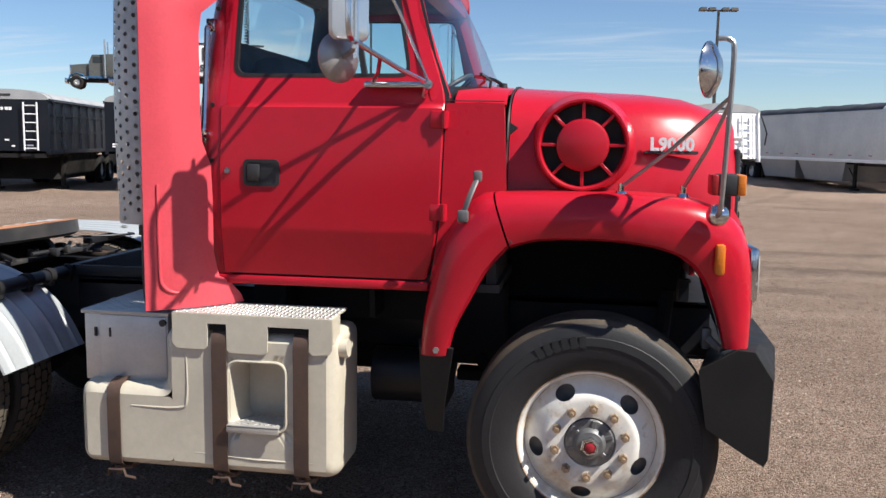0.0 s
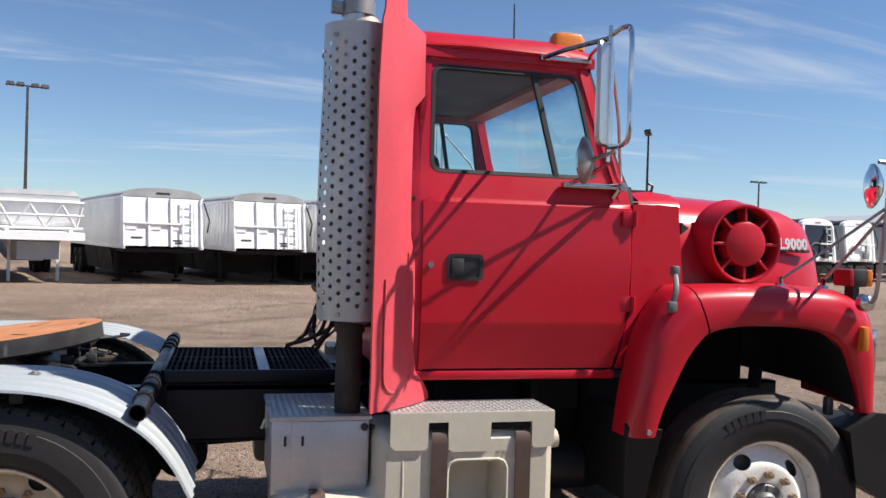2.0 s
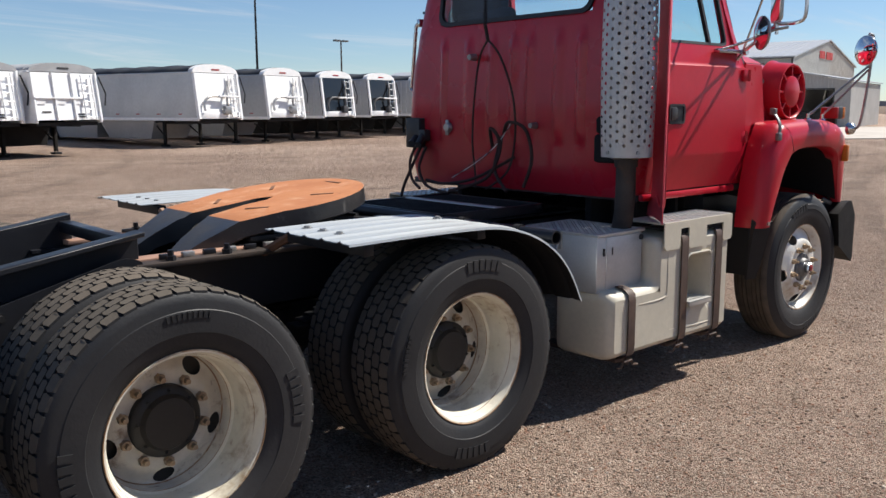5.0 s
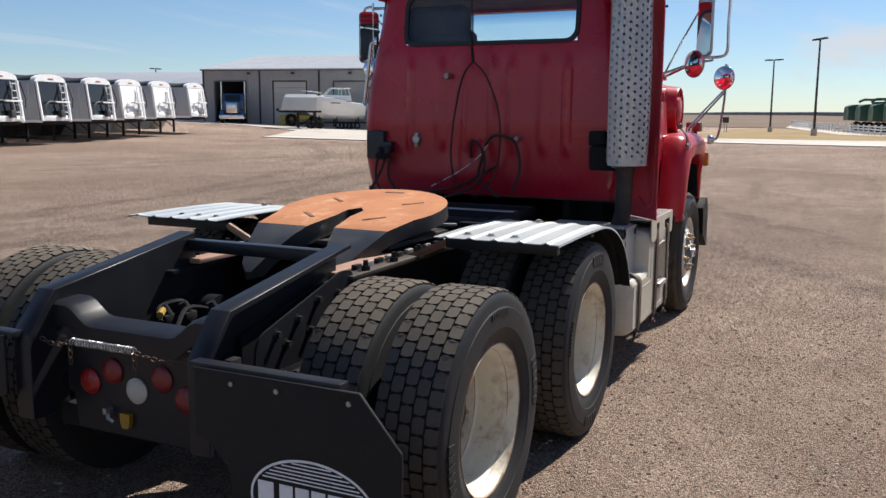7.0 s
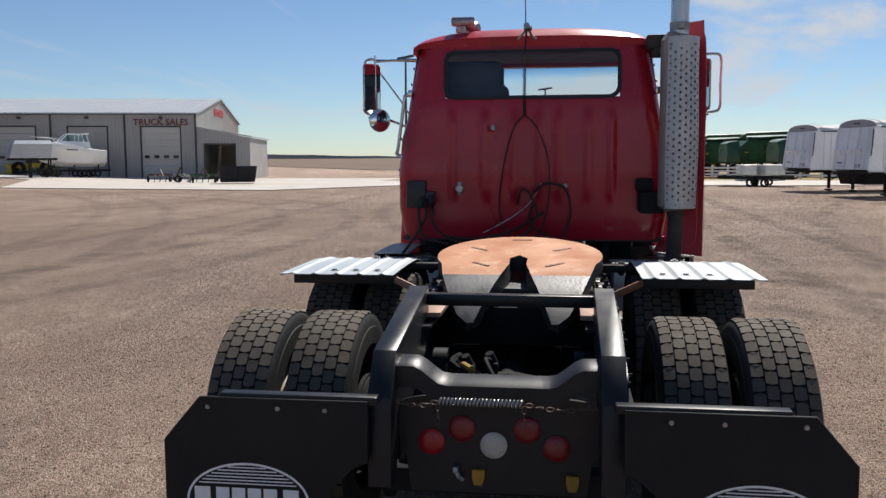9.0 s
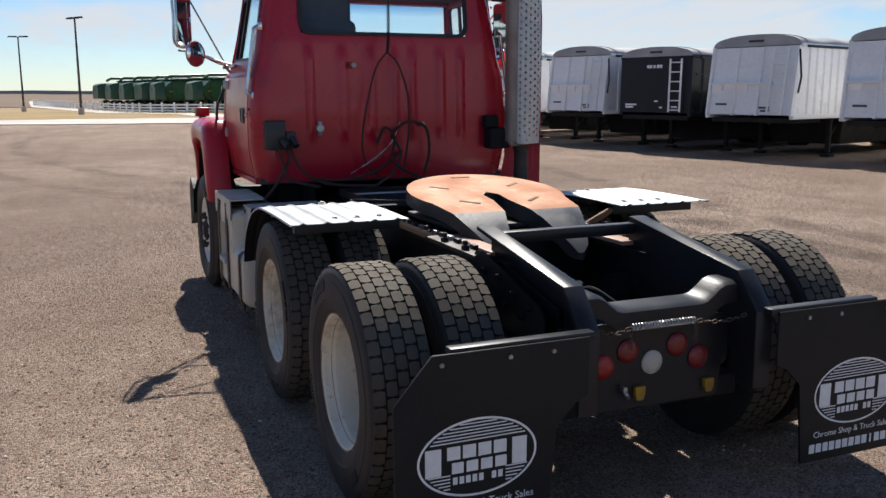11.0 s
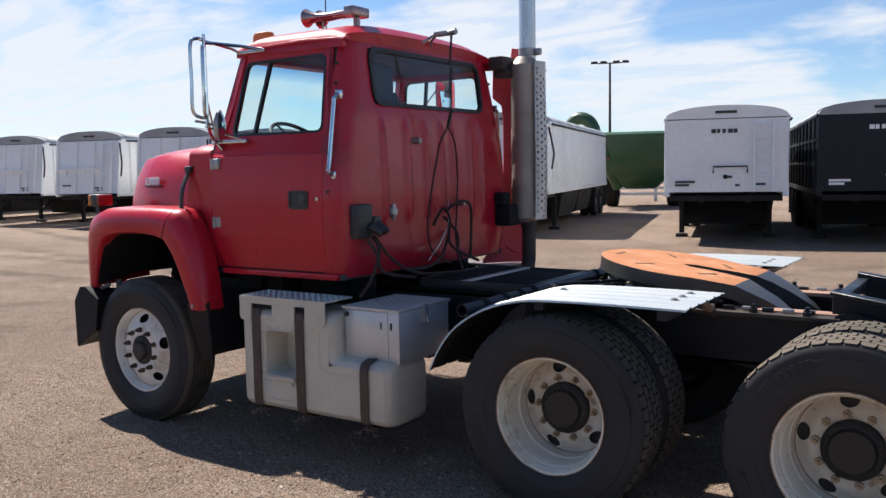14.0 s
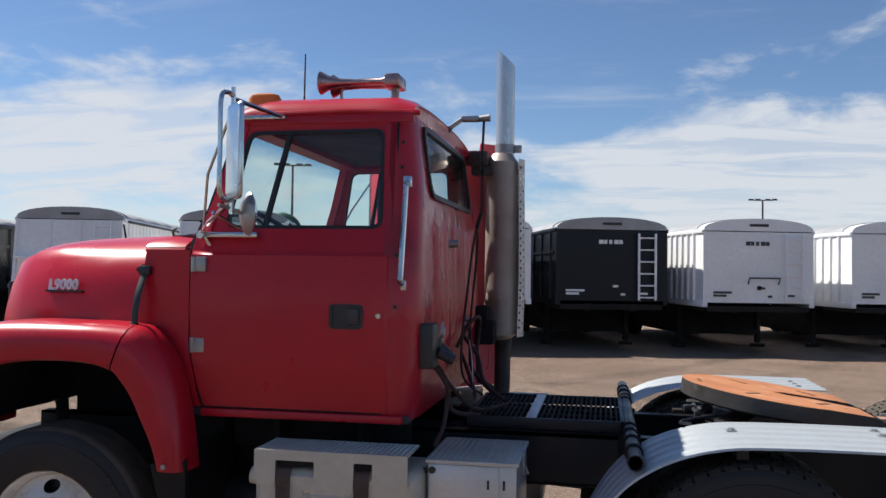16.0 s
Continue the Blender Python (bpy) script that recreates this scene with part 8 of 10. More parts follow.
AWAY_A, AWAY_B = (-0.29, 0.957), (0.27, -0.963)
row_of(grain_trailer("black steel grain trailer with white front ladder", "black", "black grain trailers", 8.6, 1.25, 2.75, 0.30, T_TARP_GREY), [(-17.1, 19.0), (-13.55, 20.9), (-20.9, 17.6), (-24.6, 16.4)], AWAY_A)
row_of(grain_trailer("white ribbed hopper trailer with a grey roll tarp", "posts", "white hopper trailers by the yard", 11.0, 1.25, 2.80, 0.30, T_TARP_GREY), [(-4.4, 24.8), (-1.0, 25.2), (1.9, 26.0), (4.6, 26.5)], AWAY_A)
row_of(grain_trailer("white hopper trailer with smooth silver sides", "panel", "tall hopper trailers", 12.5, 1.20, 3.05, 0.36, T_TARP_BLACK, T_SILVER), [(12.0, 30.0), (16.0, 31.2), (30.9, 35.7), (34.7, 36.9), (39.4, 38.3)], AWAY_A)
row_of(grain_trailer("hopper trailer with a polished front, its dark reflection painted in", "polished", "tall hopper trailers", 12.5, 1.20, 3.05, 0.36, T_TARP_BLACK, T_SILVER), [(19.8, 32.4), (23.5, 33.5), (27.6, 34.7)], AWAY_A)
row_of(grain_trailer("black grain trailer parked in the shaded row", "black", "shaded row of trailers", 8.6, 1.15, 2.72, 0.28, T_TARP_GREY), [(-2.7, -15.3), (13.4, -13.8)], AWAY_B)
row_of(grain_trailer("smooth white grain trailer with a front ladder", "smooth", "shaded row of trailers", 8.6, 1.15, 2.72, 0.28, T_TARP_GREY), [(0.3, -14.5), (-5.9, -15.7), (-9.2, -16.6), (-12.4, -17.4)], AWAY_B)
row_of(grain_trailer("white ribbed hopper trailer in the shaded row", "posts", "shaded row of trailers", 11.5, 1.15, 2.88, 0.30, T_TARP_GREY), [(6.3, -15.2), (10.2, -14.5), (17.0, -13.4), (20.7, -13.0), (25.0, -13.0), (30.0, -12.6), (36.0, -12.0)], AWAY_B)

# flatbed trailer
flat = thing("flatbed_trailer", "flatbed trailer with a pale deck and dark frame", "trailer")
flat.matrix_basis = stand((-10.6, 22.6), AWAY_A)
PLANK = surf("weathered_deck", (0.42, 0.37, 0.30), (0.34, 0.30, 0.25), rough=0.8, scale=2, stretch=(4, 0.3, 1))
for i in range(9):
    bm = B()
    box(bm, (-1.27 + i * 0.283, 0.06, 1.40), (-1.27 + i * 0.283 + 0.275, 11.4, 1.44))
    part("deck_plank", bm, PLANK, flat)
bm = B()
for s in (-1, 1):
    box(bm, (min(s * 1.22, s * 1.30), 0, 1.27), (max(s * 1.22, s * 1.30), 11.4, 1.445), 0.01)
    box(bm, (s * 0.5 - 0.06, 0.3, 0.92), (s * 0.5 + 0.06, 11.4, 1.39))
for i in range(12):
    box(bm, (-1.22, 0.1 + i, 1.28), (1.22, 0.18 + i, 1.39))
box(bm, (-1.25, -0.03, 1.15), (1.25, 0.05, 1.445), 0.01)
part("frame", bm, T_FRAME, flat)
for s in (-1, 1):
    bm = B()
    box(bm, (s * 0.85 - 0.07, 2.4, 0.0), (s * 0.85 + 0.07, 2.54, 1.27), 0.01)
    part("landing_leg", bm, T_FRAME, flat)
wheels(flat, [(s * x, y, 0.508, s) for s in (-1, 1) for x in (0.78, 1.10) for y in (9.0, 10.25)])

# belly-dump trailer with a trussed nose
dump = thing("belly_dump_trailer", "white belly dump trailer with a trussed nose", "trailer")
dump.matrix_basis = stand((-7.9, 24.0), AWAY_A)
bm = B()
loops = [[(-w, y, z) , (w, y, z)] for w, y, z in ()]
top = [(-1.25, 0.9, 2.75), (1.25, 0.9, 2.75), (1.25, 9.6, 2.75), (-1.25, 9.6, 2.75)]
low = [(-1.2, 1.2, 1.9), (1.2, 1.2, 1.9), (1.2, 9.2, 1.9), (-1.2, 9.2, 1.9)]
bot = [(-0.5, 3.8, 0.6), (0.5, 3.8, 0.6), (0.5, 6.6, 0.6), (-0.5, 6.6, 0.6)]
inn = [(x * 0.95, y + (0.06 if y < 5 else -0.06), z + 0.02) for x, y, z in low]
loft(bm, [[(x * 0.96, y + (0.05 if y < 5 else -0.05), z) for x, y, z in top], top, low, bot], caps=False)
bm.faces.new([bm.verts.new(p) for p in [(x, y, 2.6) for x, y, z in top]])
part("tub", bm, T_WHITE, dump)
bm = B()
loft(bm, [[(-1.2, 0.9, 2.76), (1.2, 0.9, 2.76), (1.2, 9.6, 2.76), (-1.2, 9.6, 2.76)], [(-1.1, 1.0, 2.92), (1.1, 1.0, 2.92), (1.1, 9.4, 2.92), (-1.1, 9.4, 2.92)]])
part("tarp", bm, T_TARP_GREY, dump)
zig = [(-1.2, 2.55), (-0.75, 1.75), (-0.3, 2.45), (0.15, 1.75), (0.6, 2.45), (1.05, 1.75), (1.2, 2.4)]
bm = B()
for (xa, za), (xb, zb2) in zip(zig, zig[1:]):
    cyl(bm, (xa, 0.35 - 0.2 * (za - 1.75), za), (xb, 0.35 - 0.2 * (zb2 - 1.75), zb2), 0.045, seg=6)
for z in (1.72, 2.12, 2.52):
    cyl(bm, (-1.25, 0.35 - 0.2 * (z - 1.75), z), (1.25, 0.35 - 0.2 * (z - 1.75), z), 0.05, seg=6)
part("truss", bm, T_WHITE, dump, "white zigzag nose truss")
bm = B()
loft(bm, [[(-1.3, 0.2, 1.35), (1.3, 0.2, 1.35), (1.3, 0.2, 1.60), (-1.3, 0.2, 1.60)], [(-0.8, 2.0, 1.35), (0.8, 2.0, 1.35), (0.8, 2.0, 1.65), (-0.8, 2.0, 1.65)]])
for s in (-1, 1):
    box(bm, (s * 0.9 - 0.06, 0.3, 1.5), (s * 0.9 + 0.06, 9.8, 1.68))
part("gooseneck", bm, T_WHITE, dump)
bm = B()
loft(bm, [[(-0.6, 0.5, 0.75), (0.6, 0.5, 0.75), (0.6, 0.5, 1.3), (-0.6, 0.5, 1.3)], [(-0.5, 1.6, 0.75), (0.5, 1.6, 0.75), (0.5, 1.6, 1.3), (-0.5, 1.6, 1.3)]])
part("valve_cabinet", bm, T_TARP_GREY, dump)
for s in (-1, 1):
    bm = B()
    box(bm, (s * 0.72 - 0.05, 1.75, 0.0), (s * 0.72 + 0.05, 1.85, 1.4), 0.01)
    part("landing_leg", bm, T_WHITE, dump)
wheels(dump, [(s * x, y, 0.508, s) for s in (-1, 1) for x in (0.78, 1.10) for y in (8.3, 9.6)])

# ---- light poles ----
POLE = surf("dark_pole", (0.035, 0.032, 0.03), (0.05, 0.045, 0.04), rough=0.5, scale=3)
pole = thing("light_pole", "tall dark light pole with twin flood heads", "light pole", "yard light poles")
bm = B()
cyl(bm, (0, 0, -0.2), (0, 0, 0.75), 0.30, 0.28, 16)
part("base", bm, CONCRETE, pole, "concrete base")
bm = B()
loft(bm, [[(-r, -r, z), (r, -r, z), (r, r, z), (-r, r, z)] for r, z in ((0.095, 0.75), (0.06, 9.6))])
part("mast", bm, POLE, pole)
bm = B()
box(bm, (-0.75, -0.04, 9.52), (0.75, 0.04, 9.60))
part("arm", bm, POLE, pole)
for x in (-0.95, -0.40, 0.40, 0.95):
    bm = B()
    loft(bm, [[(x - 0.22, -0.2, 9.56), (x + 0.22, -0.2, 9.56), (x + 0.22, 0.25, 9.52), (x - 0.22, 0.25, 9.52)], [(x - 0.18, -0.16, 9.74), (x + 0.18, -0.16, 9.74), (x + 0.18, 0.2, 9.70), (x - 0.18, 0.2, 9.70)]])
    part("lamp_head", bm, POLE, pole)
spots = [(-14.1, 51.8, 1.0, 20), (7.6, 51.5, 0.96, 10), (25.0, 49.0, 0.92, 60), (69.0, 13.6, 1.12, 40), (113.0, 8.0, 0.95, 70), (86.0, 1.6, 0.97, 30), (58.0, 85.5, 0.92, 10), (104.5, 103.1, 0.86, 0), (16.4, -46.5, 0.85, 20), (-16.1, -73.7, 0.85, 0)]
for i, (x, y, k, a) in enumerate(spots):
    m = Matrix.Translation((x, y, ground_z(x, y))) @ Matrix.Rotation(radians(a), 4, "Z")
    if i == 0:
        pole.matrix_basis = m
    else:
        copy_thing(pole, m @ Matrix.Diagonal((1, 1, k, 1)))

# ---- fence ----
FENCE_WHITE = surf("white_rail_paint", (0.78, 0.78, 0.77), (0.70, 0.70, 0.69), rough=0.5, scale=2)
fence = thing("rail_fence", "white three-rail fence round the machinery lot", "fence")
line = [(168, 9), (120, 0.5), (96, -4.5), (86, -8.5), (75, -14.0), (62, -20.0), (40, -29.5), (10, -37), (-24, -45)]
bm = B()
box(bm, (-0.075, -0.075, -0.1), (0.075, 0.075, 1.10), 0.0)
loft(bm, [[(-0.09, -0.09, 1.10), (0.09, -0.09, 1.10), (0.09, 0.09, 1.10), (-0.09, 0.09, 1.10)], [(-0.02, -0.02, 1.16), (0.02, -0.02, 1.16), (0.02, 0.02, 1.16), (-0.02, 0.02, 1.16)]])
POST_MESH = finish("post", bm, FENCE_WHITE)
for (x0, y0), (x1, y1) in zip(line, line[1:]):
    n = max(2, round(math.dist((x0, y0), (x1, y1)) / 2.6))
    for i in range(n):
        t = i / n
        x, y = x0 + (x1 - x0) * t, y0 + (y1 - y0) * t
        part("post", POST_MESH, None, fence, m=Matrix.Translation((x, y, ground_z(x, y) + 0.05)) @ Matrix.Rotation(math.atan2(y1 - y0, x1 - x0), 4, "Z"))
    px_, py_ = (y1 - y0), -(x1 - x0)
    ln = math.hypot(px_, py_)
    px_, py_ = px_ / ln * 0.02, py_ / ln * 0.02
    for z in (0.28, 0.58, 0.88):
        bm = B()
        za, zb2 = ground_z(x0, y0) + z, ground_z(x1, y1) + z
        loft(bm, [[(x0 - px_, y0 - py_, za), (x0 + px_, y0 + py_, za), (x0 + px_, y0 + py_, za + 0.15), (x0 - px_, y0 - py_, za + 0.15)],
                  [(x1 - px_, y1 - py_, zb2), (x1 + px_, y1 + py_, zb2), (x1 + px_, y1 + py_, zb2 + 0.15), (x1 - px_, y1 - py_, zb2 + 0.15)]])
        part("rail", bm, FENCE_WHITE, fence)

# ---- combine harvesters behind the fence ----
GREEN = surf("machine_green", (0.014, 0.075, 0.026), (0.010, 0.055, 0.020), rough=0.4, scale=1.5, dust=0.10)
YELLOW = surf("machine_yellow", (0.60, 0.40, 0.02), (0.52, 0.33, 0.02), rough=0.4, scale=3)
DARK_GLASS = surf("dark_cab_glass", (0.02, 0.025, 0.03), rough=0.08, scale=2, bump=0)
GREEN_PALE = surf("green_shield", (0.020, 0.095, 0.035), (0.026, 0.11, 0.042), rough=0.35, scale=1.2, dust=0.15)
combine = thing("combine_harvester", "green combine harvester with yellow stripe", "combine", "combines behind the fence")
bm = B()
prism(bm, [(-2.6, 1.2), (2.4, 1.2), (3.0, 1.7), (3.0, 2.6), (2.4, 3.1), (-2.2, 3.1), (-2.7, 2.4)], 1, -1.45, 1.45)
part("body", bm, GREEN, combine)
for s in (-1, 1):
    for x0, x1 in ((-2.2, -0.7), (-0.6, 0.9), (1.0, 2.3)):
        bm = B()
        prism(bm, round_rect(x0, x1, 1.45, 2.95, 0.25, 4), 1, s * 1.45, s * 1.53)
        part("side_shield", bm, GREEN_PALE, combine)
bm = B()
loops = [[(x, y, z) for y, z in ((-1.2 * k, 1.3), (-1.3 * k, 2.2), (-0.9 * k, 2.2 + 0.9 * k), (0.9 * k, 2.2 + 0.9 * k), (1.3 * k, 2.2), (1.2 * k, 1.3))] for x, k in ((2.9, 1.0), (3.5, 0.9), (3.9, 0.7))]
loft(bm, loops)
part("rear_hood", bm, GREEN, combine)
bm = B()
loft(bm, [[(-1.4, -1.0, 3.05), (0.6, -1.0, 3.05), (0.6, 1.0, 3.05), (-1.4, 1.0, 3.05)], [(-1.8, -1.35, 3.55), (0.9, -1.35, 3.40), (0.9, 1.35, 3.40), (-1.8, 1.35, 3.55)]])
part("grain_tank", bm, GREEN, combine)
bm = B()
box(bm, (-2.55, -1.46, 2.05), (2.6, 1.46, 2.16))
part("stripe", bm, YELLOW, combine)
bm = B()
prism(bm, [(-2.5, 1.75), (-4.0, 1.75), (-4.25, 2.6), (-3.9, 3.45), (-2.4, 3.45)], 1, -0.95, 0.95)
part("cab", bm, DARK_GLASS, combine)
bm = B()
box(bm, (-4.2, -1.05, 3.45), (-2.3, 1.05, 3.62), 0.05)
part("cab_roof", bm, GREEN, combine)
bm = B()
tube(bm, [(-1.6, 1.65, 3.1), (-1.0, 1.75, 3.72), (2.6, 1.75, 3.62), (3.1, 1.75, 3.35)], 0.15, 10)
part("unloading_auger", bm, GREEN, combine)
bm = B()
prism(bm, [(-2.9, 1.2), (-2.6, 0.8), (-4.9, 0.35), (-5.0, 0.9)], 1, -0.65, 0.65)
part("feeder_house", bm, GREEN, combine)
for x, k in ((-2.3, 1.75), (2.2, 1.15)):
    for s in (-1, 1):
        m = Matrix.Translation((x, s * 1.45, 0.508 * k)) @ Matrix.Rotation(0 if s > 0 else math.pi, 4, "Z") @ Matrix.Diagonal((k, k * 1.7, k, 1))
        w = part("wheel", TYRE_MESH, None, combine, m=m)
        bm = B()
        revolve(bm, [(0.285, 0.06), (0.25, 0.03), (0.10, 0.05), (0.0, 0.05)], 18)
        part("rim", bm, YELLOW, w)
way = [(126, -5), (104, -11), (90, -17.5), (78, -24), (66, -29.5), (54, -34)]
marks = []
for (x0, y0), (x1, y1) in zip(way, way[1:]):
    n = round(math.dist((x0, y0), (x1, y1)) / 6.4)
    marks += [(x0 + (x1 - x0) * i / n, y0 + (y1 - y0) * i / n) for i in range(n)]
rnd = random.Random(9)
for i, (x, y) in enumerate(marks):
    m = Matrix.Translation((x, y, ground_z(x, y))) @ Matrix.Rotation(radians(108 + rnd.uniform(-5, 5)), 4, "Z")
    if i == 0:
        combine.matrix_basis = m @ Matrix.Scale(1.18, 4)
    else:
        copy_thing(combine, m)
# grain cart with its folded auger beyond the gap
cart = thing("grain_cart", "green grain cart with a folded unloading auger", "grain cart")
cart.matrix_basis = Matrix.Translation((8.6, -31.5, 0)) @ Matrix.Rotation(radians(17), 4, "Z")
bm = B()
loft(bm, [[(-0.6, -1.2, 0.8), (0.6, -1.2, 0.8), (0.6, 1.6, 0.8), (-0.6, 1.6, 0.8)], [(-1.5, -2.2, 1.7), (1.5, -2.2, 1.7), (1.5, 2.4, 1.7), (-1.5, 2.4, 1.7)], [(-1.55, -2.3, 3.05), (1.55, -2.3, 3.05), (1.55, 2.5, 3.05), (-1.55, 2.5, 3.05)], [(-1.35, -2.1, 3.15), (1.35, -2.1, 3.15), (1.35, 2.3, 3.15), (-1.35, 2.3, 3.15)]])
part("hopper", bm, GREEN, cart)
bm = B()
tube(bm, smooth_path([(0.9, 1.5, 0.9), (1.6, 2.6, 2.6), (1.9, 2.7, 3.5), (2.4, 2.6, 3.75), (2.75, 2.5, 3.5)], 4), 0.26, 10)
part("auger", bm, GREEN, cart)
bm = B()
box(bm, (-1.5, 2.5, 2.0), (-1.2, 2.53, 2.1))
box(bm, (1.2, 2.5, 2.0), (1.5, 2.53, 2.1))
part("reflector", bm, LAMP_RED, cart)
for s in (-1, 1):
    part("wheel", TYRE_MESH, None, cart, m=Matrix.Translation((s * 1.3, 0, 0.86)) @ Matrix.Rotation(radians(90), 4, "Z") @ Matrix.Diagonal((1.7, 2.0, 1.7, 1)))

# ---- workshop building ----
SIDING = surf("grey_ribbed_siding", (0.36, 0.345, 0.335), (0.325, 0.315, 0.305), rough=0.5, scale=0.5, fine=5, bump=0.05, dust=0.08)
SIDING_LIGHT = surf("pale_ribbed_siding", (0.50, 0.48, 0.44), (0.46, 0.44, 0.41), rough=0.5, scale=0.5, fine=5, bump=0.05)
ROOFING = surf("pale_metal_roof", (0.40, 0.41, 0.43), (0.36, 0.37, 0.39), rough=0.45, metal=0.2, scale=0.5, fine=5)
DARK_TRIM = surf("dark_trim", (0.045, 0.042, 0.04), rough=0.5)
shop = thing("workshop_building", "long grey metal workshop with a pale gabled roof", "building")
BA = radians(12.76)
bd = Vector((math.sin(BA), -math.cos(BA), 0))
bn_ = Vector((math.cos(BA), math.sin(BA), 0))
BW, BD, EAVE, PEAK, FLOOR = 25.04, 26.8, 5.75, 7.85, 0.25
FL = Vector((67.8, 32.79, 0)) - bd * BW
shop.matrix_basis = Matrix.Translation(FL) @ Matrix((bd, bn_, Vector((0, 0, 1)))).transposed().to_4x4()
K = BW / 23.5
openings = [(1.23 * K, 4.27 * K, 4.60, "open"), (7.06 * K, 10.23 * K, 4.59, "shut"), (12.93 * K, 16.09 * K, 4.57, "shut"), (18.95 * K, 22.14 * K, 4.55, "shut"), (24.2 * K, 26.7 * K, 2.95, "open")]


def wall_strip(x0, x1, z0, z1, z1b=None):
    """A stretch of ribbed siding with real ribs."""
    bm = B()
    z1b = z1 if z1b is None else z1b
    line = [(x0, 0)]
    x = x0 + 0.1
    while x < x1 - 0.07:
        line += [(x, 0), (x + 0.015, -0.022), (x + 0.045, -0.022), (x + 0.06, 0)]
        x += 0.30
    line += [(x1, 0), (x1, 0.15), (x0, 0.15)]
    loft(bm, [[(x, y, z0) for x, y in line], [(x, y, z1 + (z1b - z1) * (x - x0) / (x1 - x0)) for x, y in line]])
    return part("wall_panel", bm, SIDING, shop)


edge = 0.0
for a, b, top_z, kind in openings[:4]:
    wall_strip(edge, a, -0.2, EAVE)
    wall_strip(a, b, top_z, EAVE)
    edge = b
wall_strip(edge, BW, -0.2, EAVE)
a, b, top_z, _ = openings[4]
wall_strip(BW, a, -0.2, 4.50, 4.38)
wall_strip(a, b, top_z, 4.38, 3.85)
wall_strip(b, 28.0 * K, -0.2, 3.85, 3.60)
for x in (0.05, 5.7 * K, 11.5 * K, 17.57 * K, BW - 0.05):
    bm = B()
    box(bm, (x - 0.08, -0.09, -0.2), (x + 0.08, -0.005, EAVE))
    part("downpipe", bm, DARK_TRIM, shop)
bm = B()
box(bm, (-0.15, -0.22, EAVE - 0.08), (BW + 0.1, -0.01, EAVE + 0.10))
part("gutter", bm, DARK_TRIM, shop)
for a, b, top_z, kind in openings:
    bm = B()
    for x in (a - 0.12, b):
        box(bm, (x, -0.05, -0.1), (x + 0.12, -0.004, top_z + 0.12))
    box(bm, (a, -0.05, top_z), (b, -0.004, top_z + 0.12))
    part("door_trim", bm, DARK_TRIM, shop)
    if kind == "shut":
        door = thing("overhead_door", "", "")
        door.parent = shop
        for i in range(8):
            z0 = -0.1 + i * (top_z + 0.1) / 8
            bm = B()
            box(bm, (a + 0.01, 0.05, z0 + 0.01), (b - 0.01, 0.10, z0 + (top_z + 0.1) / 8 - 0.01), 0.008, 1)
            part("door_panel", bm, SIDING_LIGHT if a < 11 or a > 19 else SIDING, door)
        for i in range(4):
            bm = B()
            w = (b - a) / 4
            z0 = 1.75
            box(bm, (a + i * w + 0.2, 0.03, z0), (a + (i + 1) * w - 0.2, 0.06, z0 + 0.28))
            part("door_window", bm, DARK_GLASS, door)
for s in (0, 1):
    x0, x1 = (0.0, 0.15) if s == 0 else (BW - 0.15, BW)
    bm = B()
    line = [(x0, BD), (x0, BD / 2), (x0, 0.15), (x1, 0.15)]
    if s:
        for i in range(66):
            y = 0.3 + 0.4 * i
            line += [(x1, y), (x1 + 0.03, y + 0.015), (x1 + 0.03, y + 0.045), (x1, y + 0.06)]
    else:
        line.append((x1, BD / 2))
    line.append((x1, BD))
    loft(bm, [[(x, y, -0.2) for x, y in line], [(x, y, EAVE + (PEAK - EAVE) * (1 - abs(y - BD / 2) / (BD / 2))) for x, y in line]])
    part("gable_wall", bm, SIDING_LIGHT if s else SIDING, shop)
bm = B()
box(bm, (0.15, BD - 0.15, -0.2), (BW - 0.15, BD, EAVE))
part("back_wall", bm, SIDING, shop)
for ya, za, yb, zb2 in ((-0.25, EAVE - 0.02, BD / 2, PEAK + 0.02), (BD / 2, PEAK + 0.02, BD + 0.25, EAVE - 0.02)):
    bm = B()
    line = [(BW + 0.2, 0.0), (-0.2, 0.0), (-0.2, 0.12)]
    for i in range(int(BW / 0.6)):
        x = 0.1 + 0.6 * i
        line += [(x, 0.12), (x + 0.02, 0.16), (x + 0.06, 0.16), (x + 0.08, 0.12)]
    line.append((BW + 0.2, 0.12))
    loft(bm, [[(x, y, z + h) for x, h in line] for y, z in ((ya, za), (yb, zb2))])
    part("roof", bm, ROOFING, shop)
bm = B()
loft(bm, [[(BW, -0.2, 4.50), (28.0 * K + 0.2, -0.2, 3.62), (28.0 * K + 0.2, -0.2, 3.72), (BW, -0.2, 4.60)], [(BW, 14, 4.50), (28.0 * K + 0.2, 14, 3.62), (28.0 * K + 0.2, 14, 3.72), (BW, 14, 4.60)]])
part("lean_to_roof", bm, ROOFING, shop)
bm = B()
box(bm, (28.0 * K - 0.15, 0.15, -0.2), (28.0 * K, 14, 3.60))
box(bm, (BW, 13.85, -0.2), (28.0 * K - 0.15, 14.0, 3.6))
part("lean_to_wall", bm, SIDING, shop)
bm = B()
box(bm, (0.2, 0.2, 0.0), (BW - 0.2, BD - 0.2, 0.03))
part("shop_floor", bm, CONCRETE, shop)
